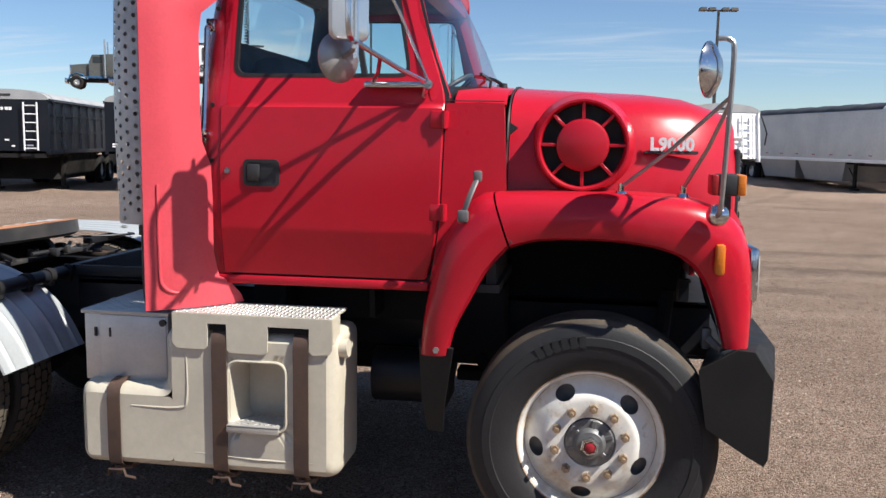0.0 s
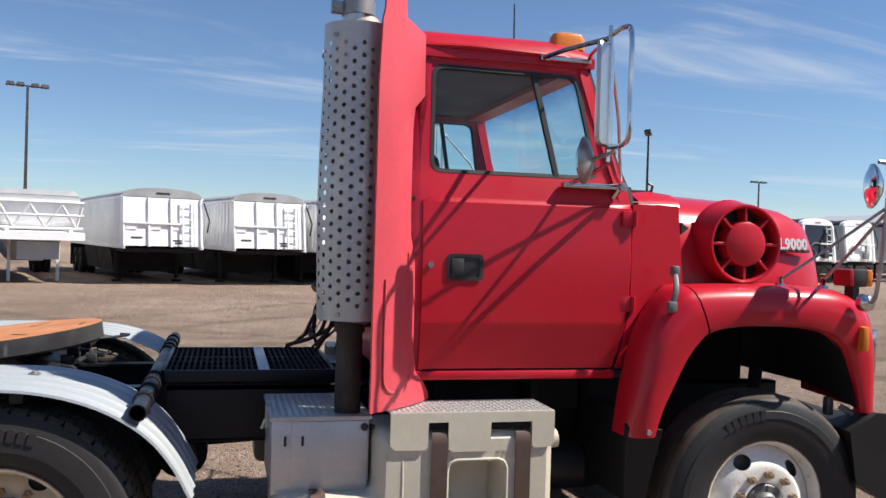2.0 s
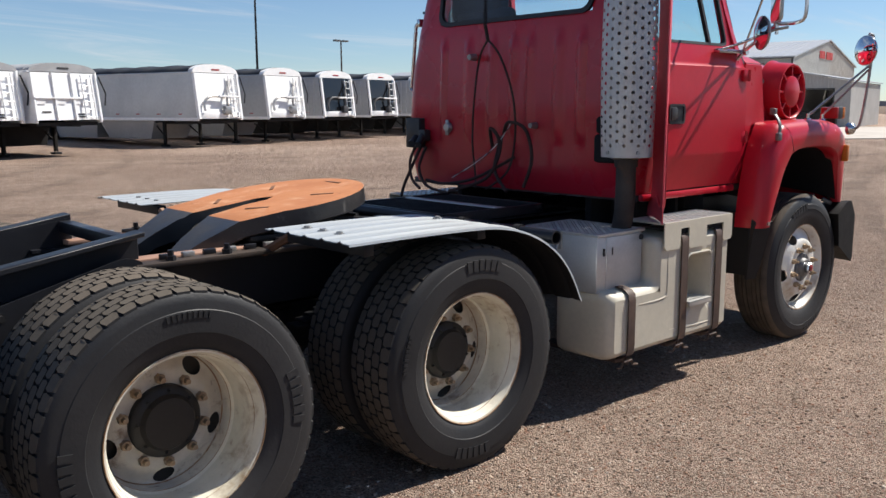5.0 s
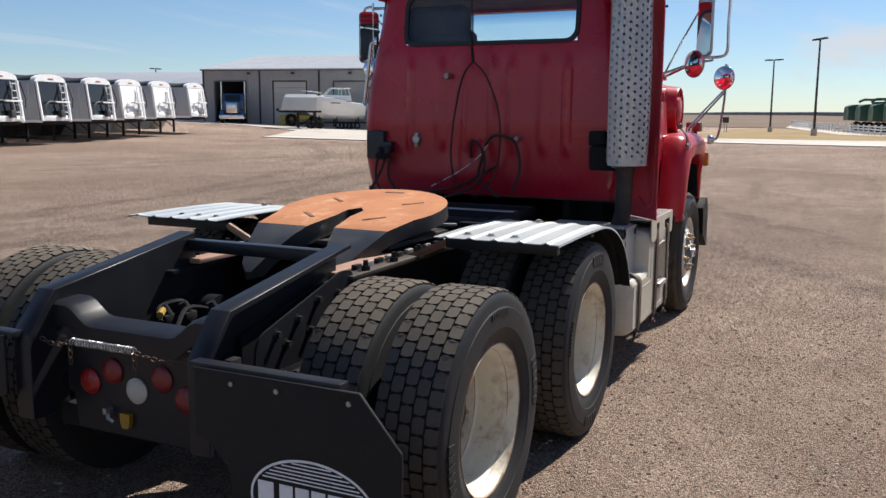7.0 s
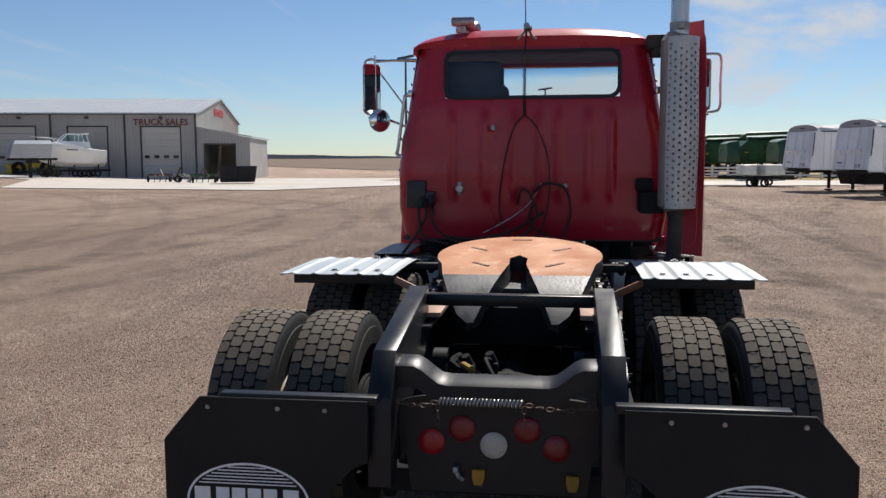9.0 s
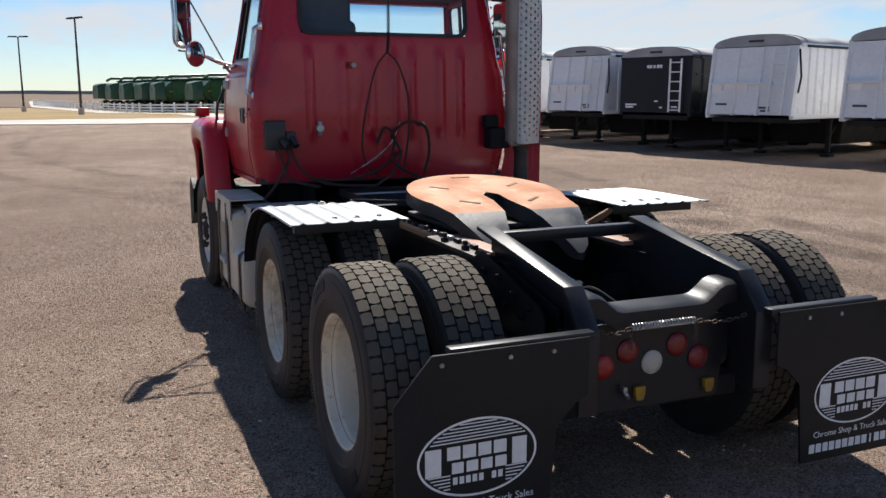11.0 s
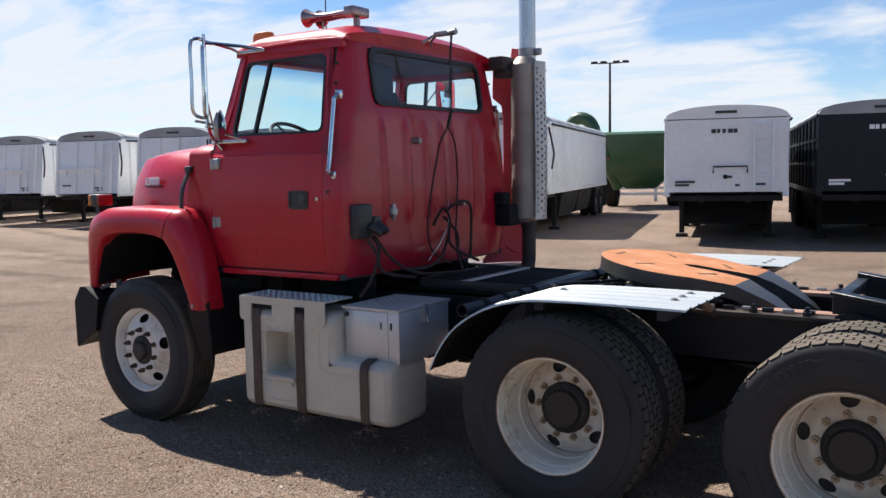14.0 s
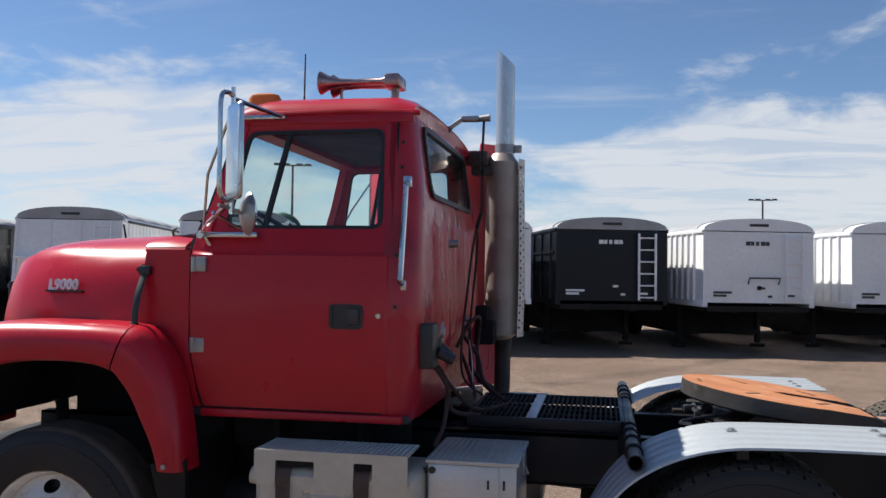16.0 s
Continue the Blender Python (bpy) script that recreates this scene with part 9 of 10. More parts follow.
part("lettering", text_mesh("TRUCK SALES", 0.80, 0.03, surf("dark_red_letters", (0.16, 0.03, 0.025), rough=0.5), 0.01), None, shop, "dark red block lettering", m=facing((20.6 * K, -0.06, 4.98), (1, 0, 0), (0, 0, 1)))
bm = B()
for i in range(10):
    if i != 4:
        box(bm, (BW + 0.04, 9.6 + i * 0.56, 6.05), (BW + 0.10, 9.98 + i * 0.56, 6.75))
part("gable_letters", bm, surf("red_letters", (0.55, 0.05, 0.04), rough=0.5), shop)
for x in (5.0, 9.0 * K, 14.5 * K, 20.6 * K):
    bm = B()
    box(bm, (x - 0.15, -0.30, EAVE - 0.45), (x + 0.15, -0.02, EAVE - 0.25), 0.03)
    part("wall_lamp", bm, DARK_TRIM, shop)
# low pale building behind, and its roof
low_b = thing("storage_building", "low white metal building behind the workshop", "building")
low_b.matrix_basis = Matrix.Translation(FL - bd * 14 + bn_ * 16 + Vector((0, 0, 0.5))) @ Matrix.Rotation(BA - math.pi / 2, 4, "Z")
bm = B()
prism(bm, [(0, -0.5), (0, 4.3), (7, 6.0), (14, 4.3), (14, -0.5)], 0, -22, 13)
part("wall", bm, SIDING, low_b)
bm = B()
prism(bm, [(-0.3, 4.28), (-0.3, 4.42), (7, 6.16), (14.3, 4.42), (14.3, 4.28), (7, 6.02)], 0, -22.3, 13.2)
part("roof", bm, ROOFING, low_b)

# ---- things on the apron ----
BOAT_WHITE = surf("boat_gelcoat", (0.90, 0.89, 0.86), (0.84, 0.83, 0.80), rough=0.25, scale=1, coat=0.4)


def apron(x, y, lift=0.05):
    return Vector((x, y, ground_z(x, y) + lift))


boat = thing("cabin_boat", "white cabin cruiser boat sitting on a boat trailer", "boat")
boat.matrix_basis = Matrix.Translation(apron(61.9, 41.4)) @ Matrix.Rotation(radians(134), 4, "Z") @ Matrix.Scale(0.80, 4)
bm = B()
loops = []
for x, w, zk, zs in ((-3.2, 1.20, 1.10, 2.75), (-2.0, 1.30, 1.02, 2.90), (-0.9, 1.34, 1.02, 3.10), (-0.8, 1.34, 1.02, 3.28), (1.0, 1.28, 1.10, 3.50), (2.4, 0.95, 1.35, 3.66), (3.4, 0.52, 1.80, 3.76), (4.1, 0.05, 2.8, 3.82)):
    loops.append([(x, 0, zk), (x, -w * 0.72, zk + 0.42), (x, -w * 0.80, zk + 0.50), (x, -w * 0.96, zs - 0.55), (x, -w, zs - 0.50), (x, -w, zs), (x, -w * 0.8, zs + 0.08), (x, w * 0.8, zs + 0.08), (x, w, zs), (x, w, zs - 0.50), (x, w * 0.96, zs - 0.55), (x, w * 0.80, zk + 0.50), (x, w * 0.72, zk + 0.42)])
loft(bm, loops)
part("hull", bm, BOAT_WHITE, boat)
bm = B()
loft(bm, [[(-1.6, -1.15, 3.15), (2.2, -0.75, 3.55), (2.2, 0.75, 3.55), (-1.6, 1.15, 3.15)], [(-1.4, -1.05, 3.75), (1.5, -0.72, 3.85), (1.5, 0.72, 3.85), (-1.4, 1.05, 3.75)]])
part("cabin", bm, BOAT_WHITE, boat)
bm = B()
loft(bm, [[(-1.3, -1.0, 3.76), (1.4, -0.70, 3.84), (1.4, 0.70, 3.84), (-1.3, 1.0, 3.76)], [(-1.2, -0.88, 4.55), (0.6, -0.65, 4.60), (0.6, 0.65, 4.60), (-1.2, 0.88, 4.55)]], caps=False)
part("windscreen", bm, SIDE_GLASS, boat)
bm = B()
for s in (-1, 1):
    tube(bm, [(1.4, s * 0.70, 3.84), (0.6, s * 0.65, 4.6), (-1.2, s * 0.88, 4.55), (-1.5, s * 1.0, 3.5)], 0.06, 6)
    tube(bm, [(-0.4, s * 0.90, 3.80), (-0.5, s * 0.80, 4.57)], 0.035, 6)
    tube(bm, smooth_path([(1.6, s * 0.80, 3.75), (1.9, s * 0.80, 4.1), (3.6, s * 0.40, 4.25), (4.1, 0, 4.3)], 3), 0.025, 6)
tube(bm, [(0.6, -0.65, 4.6), (0.6, 0.65, 4.6)], 0.05, 6)
box(bm, (-1.5, -0.95, 4.52), (-0.9, 0.95, 4.66), 0.05)
part("windscreen_frame", bm, BOAT_WHITE, boat)
for s in (-1, 1):
    bm = B()
    box(bm, (-0.2, min(s * 1.30, s * 1.36), 2.86), (0.9, max(s * 1.30, s * 1.36), 2.96), 0.02)
    part("side_window", bm, DARK_GLASS, boat, "long narrow dark hull window")
boat_trailer = thing("boat_trailer", "dark tri-axle trailer under the boat", "trailer")
boat_trailer.matrix_basis = boat.matrix_basis.copy()
bm = B()
for s in (-1, 1):
    box(bm, (-3.6, s * 0.95 - 0.06, 0.62), (3.6, s * 0.95 + 0.06, 0.80))
    for x in (-2.5, 0, 2.0):
        box(bm, (x, min(s * 0.5, s * 0.6), 0.78), (x + 0.12, max(s * 0.5, s * 0.6), 1.45))
for x in (-3.4, -1.2, 1.2, 3.4):
    box(bm, (x, -0.95, 0.60), (x + 0.12, 0.95, 0.74))
box(bm, (3.5, -0.06, 0.55), (5.2, 0.06, 0.70))
part("frame", bm, T_FRAME, boat_trailer)
for s in (-1, 1):
    for x in (-2.2, -1.3, -0.4):
        w = part("wheel", TYRE_MESH, None, boat_trailer, m=Matrix.Translation((x, s * 1.1, 0.37)) @ Matrix.Rotation(0 if s > 0 else math.pi, 4, "Z") @ Matrix.Scale(0.73, 4))
tarped = thing("end_dump_trailer", "grey tarped dump trailer parked on the apron", "trailer")
tarped.matrix_basis = Matrix.Translation(apron(56.7, 41.9)) @ Matrix.Rotation(radians(-50), 4, "Z") @ Matrix.Scale(0.97, 4)
bm = B()
loft(bm, [[(-1.75, -1.0, 1.62), (1.35, -1.0, 1.62), (1.35, 1.0, 1.62), (-1.75, 1.0, 1.62)], [(-1.45, -1.0, 2.75), (1.5, -1.0, 2.75), (1.5, 1.0, 2.75), (-1.45, 1.0, 2.75)], [(-1.2, -0.5, 3.05), (1.45, -0.5, 3.05), (1.45, 0.5, 3.05), (-1.2, 0.5, 3.05)]])
part("tub", bm, T_SILVER, tarped)
bm = B()
for s in (-1, 1):
    box(bm, (-1.8, s * 0.6 - 0.06, 1.42), (1.9, s * 0.6 + 0.06, 1.60))
    box(bm, (-0.2, s * 0.6 - 0.05, 0.0), (-0.08, s * 0.6 + 0.05, 1.5))
    box(bm, (1.3, s * 0.6 - 0.05, 0.35), (1.42, s * 0.6 + 0.05, 1.5))
part("frame", bm, T_FRAME, tarped)
for s in (-1, 1):
    for x in (0.95, 1.75):
        part("wheel", TYRE_MESH, None, tarped, m=Matrix.Translation((x, s * 0.8, 0.36)) @ Matrix.Scale(0.7, 4))
loader = thing("wheel_loader", "yellow wheel loader beside the workshop", "loader")
loader.matrix_basis = Matrix.Translation(apron(64.6, 46.6)) @ Matrix.Rotation(radians(100), 4, "Z") @ Matrix.Scale(0.85, 4)
bm = B()
prism(bm, [(-2.2, 0.8), (-2.2, 1.8), (-0.8, 2.0), (-0.8, 1.2), (2.0, 1.2), (2.0, 0.7)], 1, -0.8, 0.8)
part("body", bm, YELLOW, loader)
bm = B()
prism(bm, [(-0.8, 1.2), (-0.7, 2.9), (0.6, 2.9), (0.8, 1.2)], 1, -0.65, 0.65)
part("cab", bm, DARK_GLASS, loader)
bm = B()
box(bm, (-0.8, -0.75, 2.88), (0.75, 0.75, 3.02), 0.04)
part("cab_roof", bm, YELLOW, loader)
bm = B()
prism(bm, [(2.0, 0.2), (3.0, 0.15), (2.5, 0.5), (2.7, 1.2), (2.1, 1.1)], 1, -1.2, 1.2)
part("bucket", bm, YELLOW, loader)
for x in (-1.5, 1.4):
    for s in (-1, 1):
        part("wheel", TYRE_MESH, None, loader, m=Matrix.Translation((x, s * 0.95, 0.7)) @ Matrix.Diagonal((1.38, 1.9, 1.38, 1)))
BLUE = surf("blue_truck_paint", (0.02, 0.10, 0.24), (0.018, 0.08, 0.19), rough=0.3, coat=0.5, scale=2)
GREY_PAINT = surf("grey_truck_paint", (0.080, 0.088, 0.085), (0.065, 0.072, 0.070), rough=0.35, scale=2, dust=0.1)


def far_truck(name, label, m, main, low):
    """A conventional tractor with a long square hood and a sleeper, facing local -x."""
    tk = thing(name, label, "truck")
    tk.matrix_basis = m
    bm = B()
    prism(bm, [(-3.3, 1.05), (-3.3, 1.9), (-1.9, 2.05), (-1.9, 1.05)], 1, -0.62, 0.62)
    part("hood", bm, main, tk)
    bm = B()
    box(bm, (-3.42, -0.5, 0.95), (-3.30, 0.5, 1.92), 0.03)
    part("grille", bm, CHROME, tk)
    bm = B()
    prism(bm, [(-1.9, 1.0), (-1.9, 2.1), (-1.65, 2.75), (-0.6, 2.8), (-0.6, 1.0)], 1, -0.85, 0.85)
    part("cab", bm, main, tk)
    bm = B()
    prism(bm, [(-1.93, 2.12), (-1.70, 2.68), (-1.66, 2.68), (-1.88, 2.12)], 1, -0.75, 0.75)
    box(bm, (-1.6, -0.87, 2.1), (-0.85, 0.87, 2.6))
    part("cab_window", bm, DARK_GLASS, tk)
    bm = B()
    box(bm, (-0.58, -1.05, 1.0), (1.3, 1.05, 2.85), 0.08)
    part("sleeper", bm, main, tk)
    bm = B()
    box(bm, (-2.0, -0.95, 0.85), (1.3, 0.95, 1.02), 0.03)
    part("skirt", bm, low, tk)
    bm = B()
    box(bm, (-3.5, -0.45, 0.55), (4.2, 0.45, 0.85))
    part("frame", bm, T_FRAME, tk)
    bm = B()
    box(bm, (-3.75, -1.15, 0.4), (-3.55, 1.15, 0.8), 0.04)
    part("bumper", bm, CHROME, tk)
    for s in (-1, 1):
        bm = B()
        cyl(bm, (-0.62, s * 1.12, 0.9), (-0.62, s * 1.12, 4.0), 0.075, seg=10)
        part("exhaust_stack", bm, CHROME, tk)
        bm = B()
        cyl(bm, (-0.4, s * 0.85, 0.65), (1.6, s * 0.85, 0.65), 0.30, seg=14)
        part("fuel_tank", bm, CHROME, tk)
        bm = B()
        tube(bm, [(-3.45, s * 0.95, 0.7), (-3.35, s * 0.95, 1.05), (-2.85, s * 0.95, 1.22), (-2.4, s * 0.95, 1.1), (-2.0, s * 0.95, 0.75)], 0.17, 8, flat=0.35)
        part("fender", bm, low, tk)
    for x in (-2.85, 2.4, 3.65):
        wheels_at = [(x, 0.95, 0), (x, -0.95, 180)]
        for wx, wy, a in wheels_at:
            w = part("wheel", TYRE_MESH, None, tk, m=Matrix.Translation((wx, wy, 0.508)) @ Matrix.Rotation(radians(a), 4, "Z"))
            part("rim", RIM_MESH, None, w)
    return tk


far_truck("parked_truck", "dark blue conventional truck parked by the open door", Matrix.Translation(apron(62.8, 53.9)) @ Matrix.Rotation(radians(35), 4, "Z"), BLUE, BLUE)
# bins, implements and clutter
bin_ = thing("dumpster", "black open-top steel dumpster", "dumpster")
bin_.matrix_basis = Matrix.Translation(apron(47.6, 21.2)) @ Matrix.Rotation(radians(-70), 4, "Z")
bm = B()
loft(bm, [[(-1.1, -0.8, 0.1), (1.1, -0.8, 0.1), (1.1, 0.8, 0.1), (-1.1, 0.8, 0.1)], [(-1.25, -0.9, 1.15), (1.25, -0.9, 1.15), (1.25, 0.9, 1.15), (-1.25, 0.9, 1.15)], [(-1.15, -0.8, 1.15), (1.15, -0.8, 1.15), (1.15, 0.8, 1.15), (-1.15, 0.8, 1.15)], [(-1.05, -0.7, 0.3), (1.05, -0.7, 0.3), (1.05, 0.7, 0.3), (-1.05, 0.7, 0.3)]])
part("tub", bm, T_BLACK, bin_)
bm = B()
for x in (-0.7, 0.0, 0.7):
    box(bm, (x, -0.97, 0.1), (x + 0.08, -0.83, 1.15))
part("ribs", bm, T_BLACK, bin_)
rnd = random.Random(21)
RUSTY = surf("rusty_iron", (0.16, 0.085, 0.05), (0.10, 0.07, 0.055), rough=0.8, scale=6)
for i, (x, y, mt, lab) in enumerate(((50.5, 26.3, DULL_STEEL, "grey steel implement lying on the apron"), (49.4, 24.4, GREEN, "small green implement with tines"), (51.5, 28.6, RUSTY, "rusty steel attachment on the apron"), (53.0, 24.0, RUSTY, "low rusty implement beside the dumpster"))):
    im = thing("implement", lab, "implement", "implements on the apron")
    im.matrix_basis = Matrix.Translation(apron(x, y)) @ Matrix.Rotation(rnd.uniform(0, 3), 4, "Z")
    bm = B()
    box(bm, (-0.9, -0.08, 0.45), (0.9, 0.08, 0.60), 0.02)
    box(bm, (-0.08, -0.6, 0.40), (0.08, 0.7, 0.52), 0.02)
    part("beam", bm, mt, im)
    for j in range(5):
        bm = B()
        px_ = -0.8 + j * 0.4
        tube(bm, smooth_path([(px_, 0, 0.5), (px_, -0.3, 0.45), (px_, -0.42, 0.2), (px_ + 0.05, -0.25, 0.02)], 3), 0.035, 6)
        part("tine", bm, mt, im)
    bm = B()
    tube(bm, [(-0.3, 0.5, 0.45), (0.0, 0.2, 1.05), (0.3, 0.5, 0.45)], 0.05, 6)
    part("hitch", bm, RUSTY if mt is not RUSTY else DULL_STEEL, im)
    for s in (-1, 1):
        part("wheel", TYRE_MESH, None, im, m=Matrix.Translation((s * 0.75, 0.45, 0.25)) @ Matrix.Rotation(radians(90), 4, "Z") @ Matrix.Scale(0.5, 4))
tote = thing("ibc_tote", "white plastic tote in a steel cage", "tote", "totes by the road")
bm = B()
box(bm, (-0.55, -0.48, 0.16), (0.55, 0.48, 1.12), 0.06)
part("tank", bm, surf("cloudy_plastic", (0.68, 0.68, 0.62), rough=0.4, scale=3), tote)
bm = B()
box(bm, (-0.6, -0.5, 0.0), (0.6, 0.5, 0.13), 0.01)
part("pallet", bm, DULL_STEEL, tote)
for i in range(6):
    bm = B()
    x = -0.58 + i * 0.232
    tube(bm, [(x, -0.5, 0.1), (x, -0.5, 1.14), (x, 0.5, 1.14), (x, 0.5, 0.1)], 0.012, 5)
    part("cage_bar", bm, DULL_STEEL, tote)
for z in (0.4, 0.75, 1.05):
    bm = B()
    tube(bm, [(-0.59, -0.5, z), (0.59, -0.5, z), (0.59, 0.5, z), (-0.59, 0.5, z)], 0.012, 5, closed=True)
    part("cage_bar", bm, DULL_STEEL, tote)
tote.matrix_basis = Matrix.Translation(apron(55.0, -13.0)) @ Matrix.Rotation(0.3, 4, "Z")
for x, y in ((56.4, -13.6), (55.6, -14.6), (57.0, -15.4)):
    copy_thing(tote, Matrix.Translation(apron(x, y)) @ Matrix.Rotation(0.3, 4, "Z"))
small = thing("utility_trailer", "low flat utility trailer by the road", "trailer")
small.matrix_basis = Matrix.Translation((43.0, -11.2, 0)) @ Matrix.Rotation(radians(70), 4, "Z") @ Matrix.Scale(0.85, 4)
bm = B()
box(bm, (-2.4, -0.9, 0.62), (2.4, 0.9, 0.72), 0.01)
part("deck", bm, PLANK, small)
bm = B()
for s in (-1, 1):
    box(bm, (-2.4, s * 0.9 - 0.04, 0.5), (2.4, s * 0.9 + 0.04, 0.75))
box(bm, (2.4, -0.05, 0.5), (3.9, 0.05, 0.6))
box(bm, (-0.05, -0.1, 0.0), (0.25, 0.1, 0.5))
part("frame", bm, T_FRAME, small)
for s in (-1, 1):
    for x in (-0.6, 0.3):
        part("wheel", TYRE_MESH, None, small, m=Matrix.Translation((x, s * 0.98, 0.28)) @ Matrix.Diagonal((0.55, 0.5, 0.55, 1)))
post_sign = thing("sign_post", "small dark sign on two posts by the path", "sign")
bm = B()
for y in (-0.25, 0.25):
    box(bm, (-0.04, y - 0.04, 0), (0.04, y + 0.04, 2.2))
part("posts", bm, POLE, post_sign)
bm = B()
box(bm, (-0.08, -0.6, 1.9), (0.02, 0.6, 3.0), 0.01)
part("panel", bm, DARK_TRIM, post_sign)
post_sign.matrix_basis = Matrix.Translation((106, 12.6, ground_z(106, 12.6) + 0.05)) @ Matrix.Scale(0.62, 4)

# ---- roadside sign shaped like a trailer, with a raised truck ----
sign = thing("trailer_billboard", "white trailer-shaped billboard on tall dark posts", "sign")
sa = Vector((-29.9, 49.9, 0))
su = Vector((7.7, 3.47, 0)).normalized()
sign.matrix_basis = Matrix.Translation(sa) @ Matrix((su, Vector((-su.y, su.x, 0)), Vector((0, 0, 1)))).transposed().to_4x4()
bm = B()
box(bm, (0, 0, 5.82), (8.6, 1.6, 7.95), 0.04)
part("board", bm, T_WHITE, sign)
bm = B()
box(bm, (-0.05, -0.05, 5.62), (8.65, 0.0, 5.80), 0.01)
box(bm, (-0.05, -0.05, 7.93), (8.65, 0.0, 8.02), 0.01)
part("board_trim", bm, T_FRAME, sign)
part("lettering", text_mesh("THIS EXIT", 0.62, 0.02, T_BARS, 0.012), None, sign, m=facing((4.75, -0.03, 6.35), (1, 0, 0), (0, 0, 1)))
bm = B()
x = 0.5
for i, w in enumerate((0.74, 0.70, 0.70, 0.66, 0.70, 0, 0.74, 0.70, 0.86, 0.74)):
    if w:
        box(bm, (x, -0.03, 6.95 - (0.12 if i in (0, 6) else 0)), (x + w, -0.005, 7.62 + (0.12 if i in (0, 6) else 0)), 0.05, 2)
    x += (w or 0.25) + 0.05
part("name_bars", bm, T_BARS, sign)
bm = B()
for x0, x1, z in ((0.3, 2.35, 6.30), (7.1, 8.45, 6.28)):
    box(bm, (x0, -0.03, z), (x1, -0.005, z + 0.22), 0.02)
part("small_bars", bm, T_BARS, sign)
bm = B()
for s in (0.2, 1.3):
    box(bm, (-0.4, s, 5.40), (8.6, s + 0.12, 5.64))
part("sign_frame", bm, T_FRAME, sign)
for x in (6.9, 7.9):
    for y, a in ((0.15, 180), (1.45, 0)):
        w = part("wheel", TYRE_MESH, None, sign, m=Matrix.Translation((x, y, 5.25)) @ Matrix.Rotation(radians(a), 4, "Z") @ Matrix.Scale(0.9, 4))
        part("rim", RIM_MESH, None, w)
for x, r in ((0.55, 0.11), (1.35, 0.11), (6.5, 0.26)):
    bm = B()
    cyl(bm, (x, 0.8, 0), (x, 0.8, 5.45), r, seg=14)
    part("post", bm, POLE, sign)
bm = B()
box(bm, (2.3, -0.1, 4.85), (4.3, 0.0, 5.60), 0.02)
part("hung_panel", bm, T_WHITE, sign, "small white hanging panel")
bm = B()
for x0, x1, z0, z1 in ((2.5, 4.1, 5.0, 5.25), (3.1, 3.5, 5.32, 5.5)):
    box(bm, (x0, -0.12, z0), (x1, -0.1, z1))
part("panel_bars", bm, T_BARS, sign)
bm = B()
box(bm, (5.4, -0.1, 5.15), (6.5, 0.0, 5.62), 0.02)
part("yellow_panel", bm, YELLOW, sign, "yellow hanging panel")
far_truck("display_truck", "raised grey show truck at the head of the billboard", Matrix.Translation(sa - su * 1.1 + Vector((0, 0, 4.8))) @ Matrix.Rotation(math.atan2(su.y, su.x), 4, "Z") @ Matrix.Translation((0.0, 0.8, 0.0)) @ Matrix.Scale(0.8, 4), GREY_PAINT, BLUE)
for x, y, z0, z1, w, cols in ((-27.4, 60.0, 3.7, 5.2, 0.95, (LAMP_RED, YELLOW)), (-38.7, 109.5, 2.9, 5.9, 2.3, (LAMP_RED, T_WHITE))):
    sg = thing("pylon_sign", "red pylon sign on a post, far across the road", "sign", "far pylon signs")
    sg.matrix_basis = Matrix.Translation((x, y, ground_z(x, y))) @ Matrix.Rotation(radians(25), 4, "Z")
    bm = B()
    box(bm, (-0.1, 0.0, -0.5), (0.1, 0.2, z1 - 0.9))
    part("post", bm, POLE, sg)
    h = (z1 - z0) / 2
    for i, c in enumerate(cols[::-1]):
        bm = B()
        box(bm, (-w / 2, -0.1, z0 - 0.9 + i * h + 0.03), (w / 2, -0.01, z0 - 0.9 + (i + 1) * h - 0.03), 0.02)
        part("panel", bm, c, sg)
        bm = B()
        box(bm, (-w * 0.35, -0.13, z0 - 0.9 + i * h + h * 0.35), (w * 0.35, -0.11, z0 - 0.9 + i * h + h * 0.65))
        part("bar", bm, T_WHITE if i else LAMP_RED, sg)


def crate(name, label, cat, x, y, a, size, mat, ribs=6):
    """A ribbed steel container or bin."""
    ob = thing(name, label, cat)
    ob.matrix_basis = Matrix.Translation((x, y, ground_z(x, y))) @ Matrix.Rotation(radians(a), 4, "Z")
    l, w, h = size
    bm = B()
    box(bm, (-l / 2, -w / 2, 0.08), (l / 2, w / 2, h), 0.03)
    part("shell", bm, mat, ob)
    bm = B()
    for i in range(ribs):
        x0 = -l / 2 + l * (i + 0.3) / ribs
        for s in (-1, 1):
            box(bm, (x0, min(s * w / 2, s * (w / 2 + 0.05)), 0.12), (x0 + 0.10, max(s * w / 2, s * (w / 2 + 0.05)), h - 0.06))
    tagged(part("ribs", bm, mat, ob), kind="stuff")
    bm = B()
    for s in (-1, 1):
        box(bm, (-l / 2, s * w * 0.3 - 0.06, -0.05), (l / 2, s * w * 0.3 + 0.06, 0.10))
    part("skid", bm, T_FRAME, ob)
    return ob


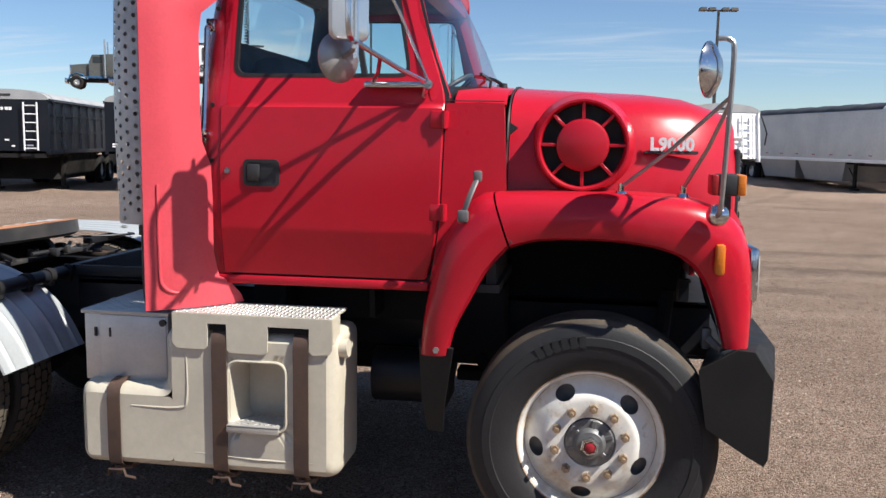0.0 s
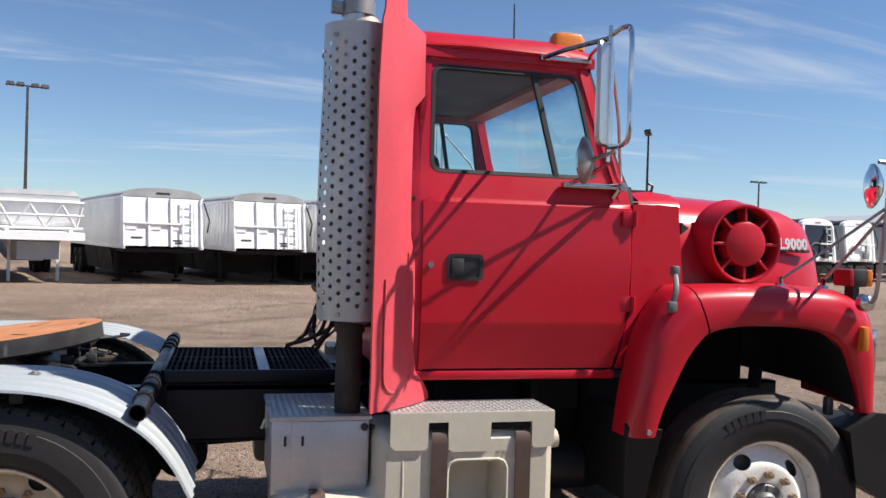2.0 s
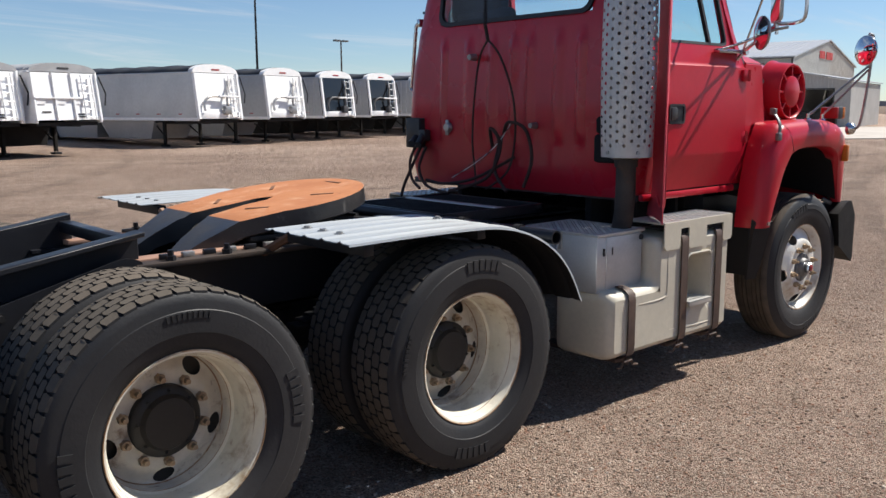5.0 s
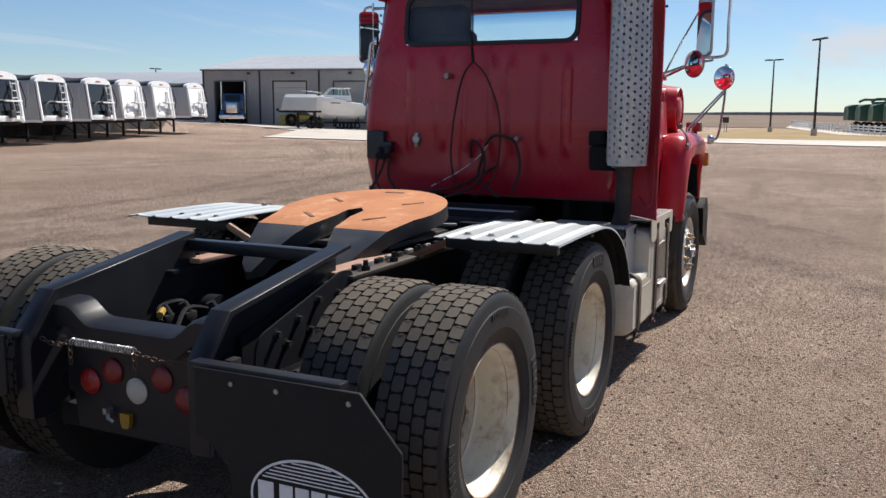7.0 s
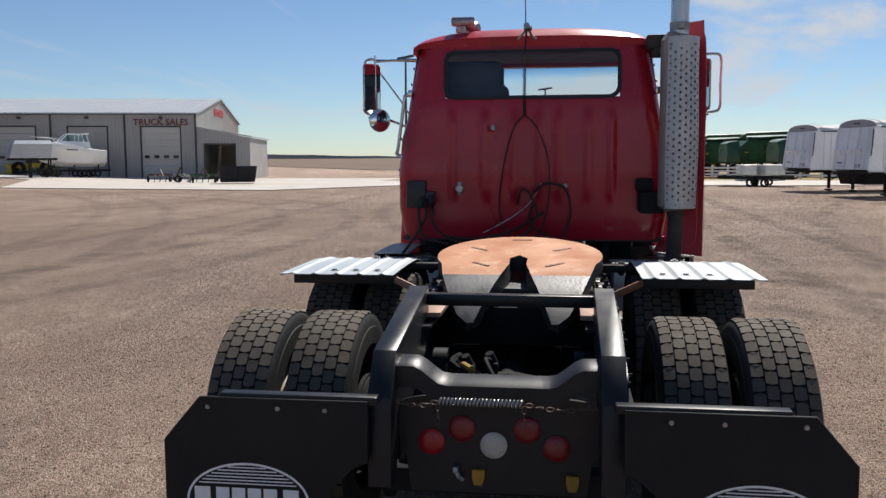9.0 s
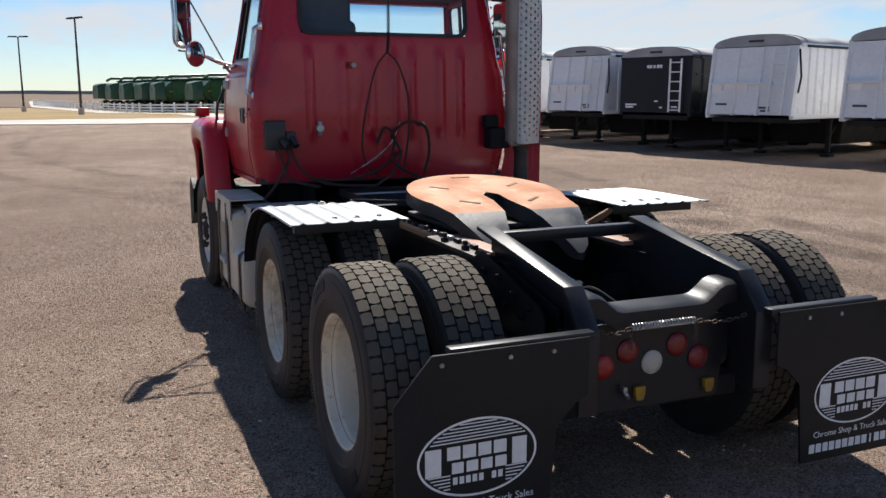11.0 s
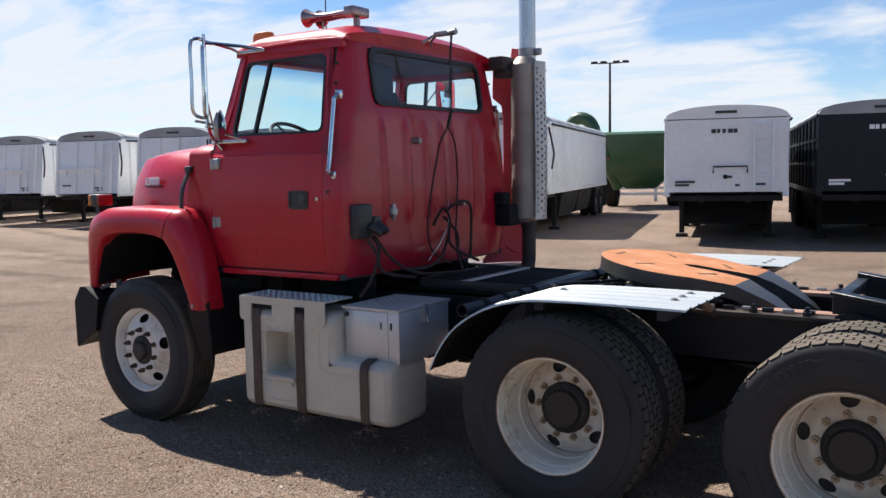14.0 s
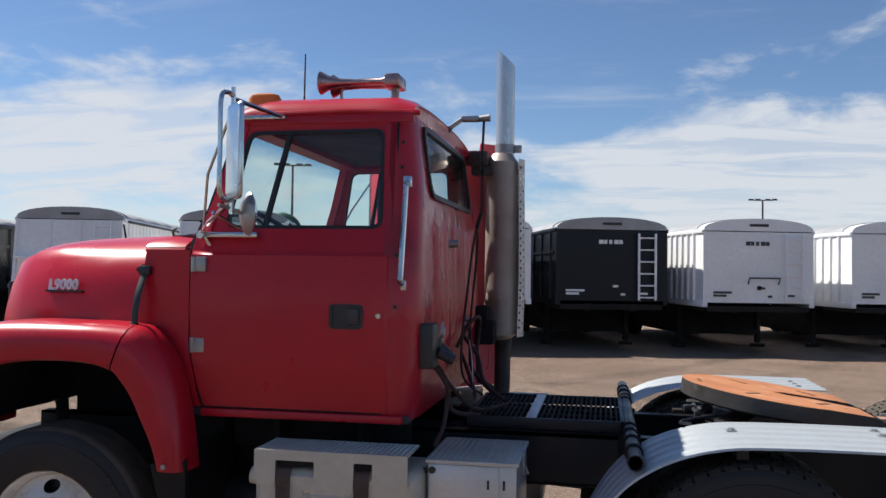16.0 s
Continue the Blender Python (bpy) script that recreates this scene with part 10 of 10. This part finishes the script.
TEAL = surf("teal_paint", (0.01, 0.34, 0.27), (0.01, 0.28, 0.22), rough=0.45, scale=2)
BIN_RED = surf("red_bin_paint", (0.48, 0.03, 0.03), (0.40, 0.025, 0.025), rough=0.45, scale=2)
ORANGE = surf("orange_paint", (0.62, 0.25, 0.04), (0.50, 0.20, 0.04), rough=0.5, scale=2)
BIN_BLUE = surf("blue_bin_paint", (0.03, 0.07, 0.28), (0.025, 0.055, 0.22), rough=0.45, scale=2)
crate("container", "small blue ribbed container", "container", -23.0, 53.3, 25, (2.2, 1.6, 1.6), BIN_BLUE)
crate("container", "teal steel bin beyond the trailers", "container", -22.9, 67.3, 15, (2.0, 1.6, 1.45), TEAL)
crate("container", "dark green steel bin beyond the trailers", "container", -23.7, 63.9, 15, (2.2, 1.6, 1.1), GREEN)
crate("container", "red steel bin beyond the trailers", "container", -20.7, 64.8, 15, (2.0, 1.6, 1.4), BIN_RED)
rnd = random.Random(33)
for i in range(7):
    x, y = -41 + i * 1.9, 98.5 + i * 0.5
    ex = thing("rental_machine", "orange lifting machine in a far equipment line", "machine", "far equipment line")
    ex.matrix_basis = Matrix.Translation((x, y, ground_z(x, y))) @ Matrix.Rotation(rnd.uniform(-0.5, 0.5), 4, "Z")
    bm = B()
    h = rnd.uniform(1.4, 2.2)
    prism(bm, [(-0.8, 0.4), (0.8, 0.4), (0.8, h * 0.7), (0.2, h), (-0.8, h * 0.8)], 1, -0.6, 0.6)
    part("body", bm, ORANGE if i % 3 else BIN_RED, ex)
    bm = B()
    tube(bm, [(-0.5, 0, h * 0.7), (0.3, 0, h + 0.5), (1.0, 0, h + 0.2)], 0.10, 6)
    part("boom", bm, ORANGE, ex)
    for sx in (-0.5, 0.5):
        for s in (-1, 1):
            part("wheel", TYRE_MESH, None, ex, m=Matrix.Translation((sx, s * 0.65, 0.4)) @ Matrix.Scale(0.8, 4))

# ---- bare far trees past the lot ----
BARK = surf("grey_bark", (0.10, 0.085, 0.07), (0.075, 0.06, 0.05), rough=0.9, scale=4)
TWIG = surf("budding_twigs", (0.11, 0.10, 0.055), (0.085, 0.075, 0.045), rough=0.9, scale=2)
for i, (x, y, h) in enumerate(((29, -141, 6.5), (34, -138, 5.5), (22, -143, 5), (3, -150, 6))):
    rnd = random.Random(100 + i)
    tree = thing("tree", "small bare spring tree beyond the lot", "tree", "far trees")
    tree.matrix_basis = Matrix.Translation((x, y, 0))
    bm = B()
    cyl(bm, (0, 0, -0.2), (0.1, 0, h * 0.45), 0.16, 0.09, 8)
    tips = []
    for j in range(11):
        a, l = rnd.uniform(0, 6.28), rnd.uniform(0.3, 0.55) * h
        p0 = Vector((0.05, 0, h * rnd.uniform(0.25, 0.45)))
        p1 = p0 + Vector((math.cos(a) * l * 0.6, math.sin(a) * l * 0.6, l * 0.9))
        tube(bm, [p0, p0.lerp(p1, 0.5) + Vector((0, 0, 0.15)), p1], 0.035, 5)
        tips.append((p0.lerp(p1, 0.4), p1))
    part("trunk", bm, BARK, tree)
    bm = B()
    for p0, p1 in tips:
        for k in range(40):
            c = p0.lerp(p1, rnd.random()) + Vector((rnd.gauss(0, 0.3), rnd.gauss(0, 0.3), rnd.gauss(0, 0.3)))
            d = Vector((rnd.uniform(-1, 1), rnd.uniform(-1, 1), rnd.uniform(-0.5, 1))) * 0.22
            e = Vector((d.y, -d.x, 0.05)) * 0.35
            bm.faces.new([bm.verts.new(c + v) for v in (-d, e, d, -e)])
    tagged(part("crown", bm, TWIG, tree, smooth=0), kind="stuff")

# ---- loose gravel round the truck ----
nr = np.random.default_rng(7)
N = 80000
ring = np.array([(math.cos(a), math.sin(a)) for a in [2 * math.pi * k / 5 for k in range(5)]])
u = nr.random(N)
xs = nr.normal(-3.5, 5.0, N)
ys = np.sign(nr.random(N) - 0.5) * (0.6 + np.abs(nr.normal(0.0, 3.2, N)))
rad = 0.003 + 0.010 * nr.random(N) ** 3.5
verts = np.zeros((N, 11, 3))
turn = nr.uniform(0, 2 * math.pi, N)
for k in range(5):
    a = turn + 2 * math.pi * k / 5
    r0, r1 = rad * nr.uniform(0.75, 1.25, N), rad * nr.uniform(0.5, 0.9, N)
    verts[:, k] = np.stack([xs + r0 * np.cos(a), ys + r0 * np.sin(a), -0.002 * np.ones(N)], 1)
    verts[:, 5 + k] = np.stack([xs + r1 * np.cos(a + 0.3), ys + r1 * np.sin(a + 0.3), rad * nr.uniform(0.30, 0.6, N)], 1)
verts[:, 10] = np.stack([xs, ys, rad * 0.62], 1)
base = [(k, (k + 1) % 5, 5 + (k + 1) % 5, 5 + k) for k in range(5)]
capf = [(5 + k, 5 + (k + 1) % 5, 10) for k in range(5)]
me = bpy.data.meshes.new("loose_gravel")
me.from_pydata(verts.reshape(-1, 3).tolist(), [], [tuple(q + 11 * i for q in f) for i in range(N) for f in base + capf])
me.materials.append(STONES)
tagged(new("loose_gravel", me), "loose tan and brown gravel stones on the yard", "gravel", kind="stuff")
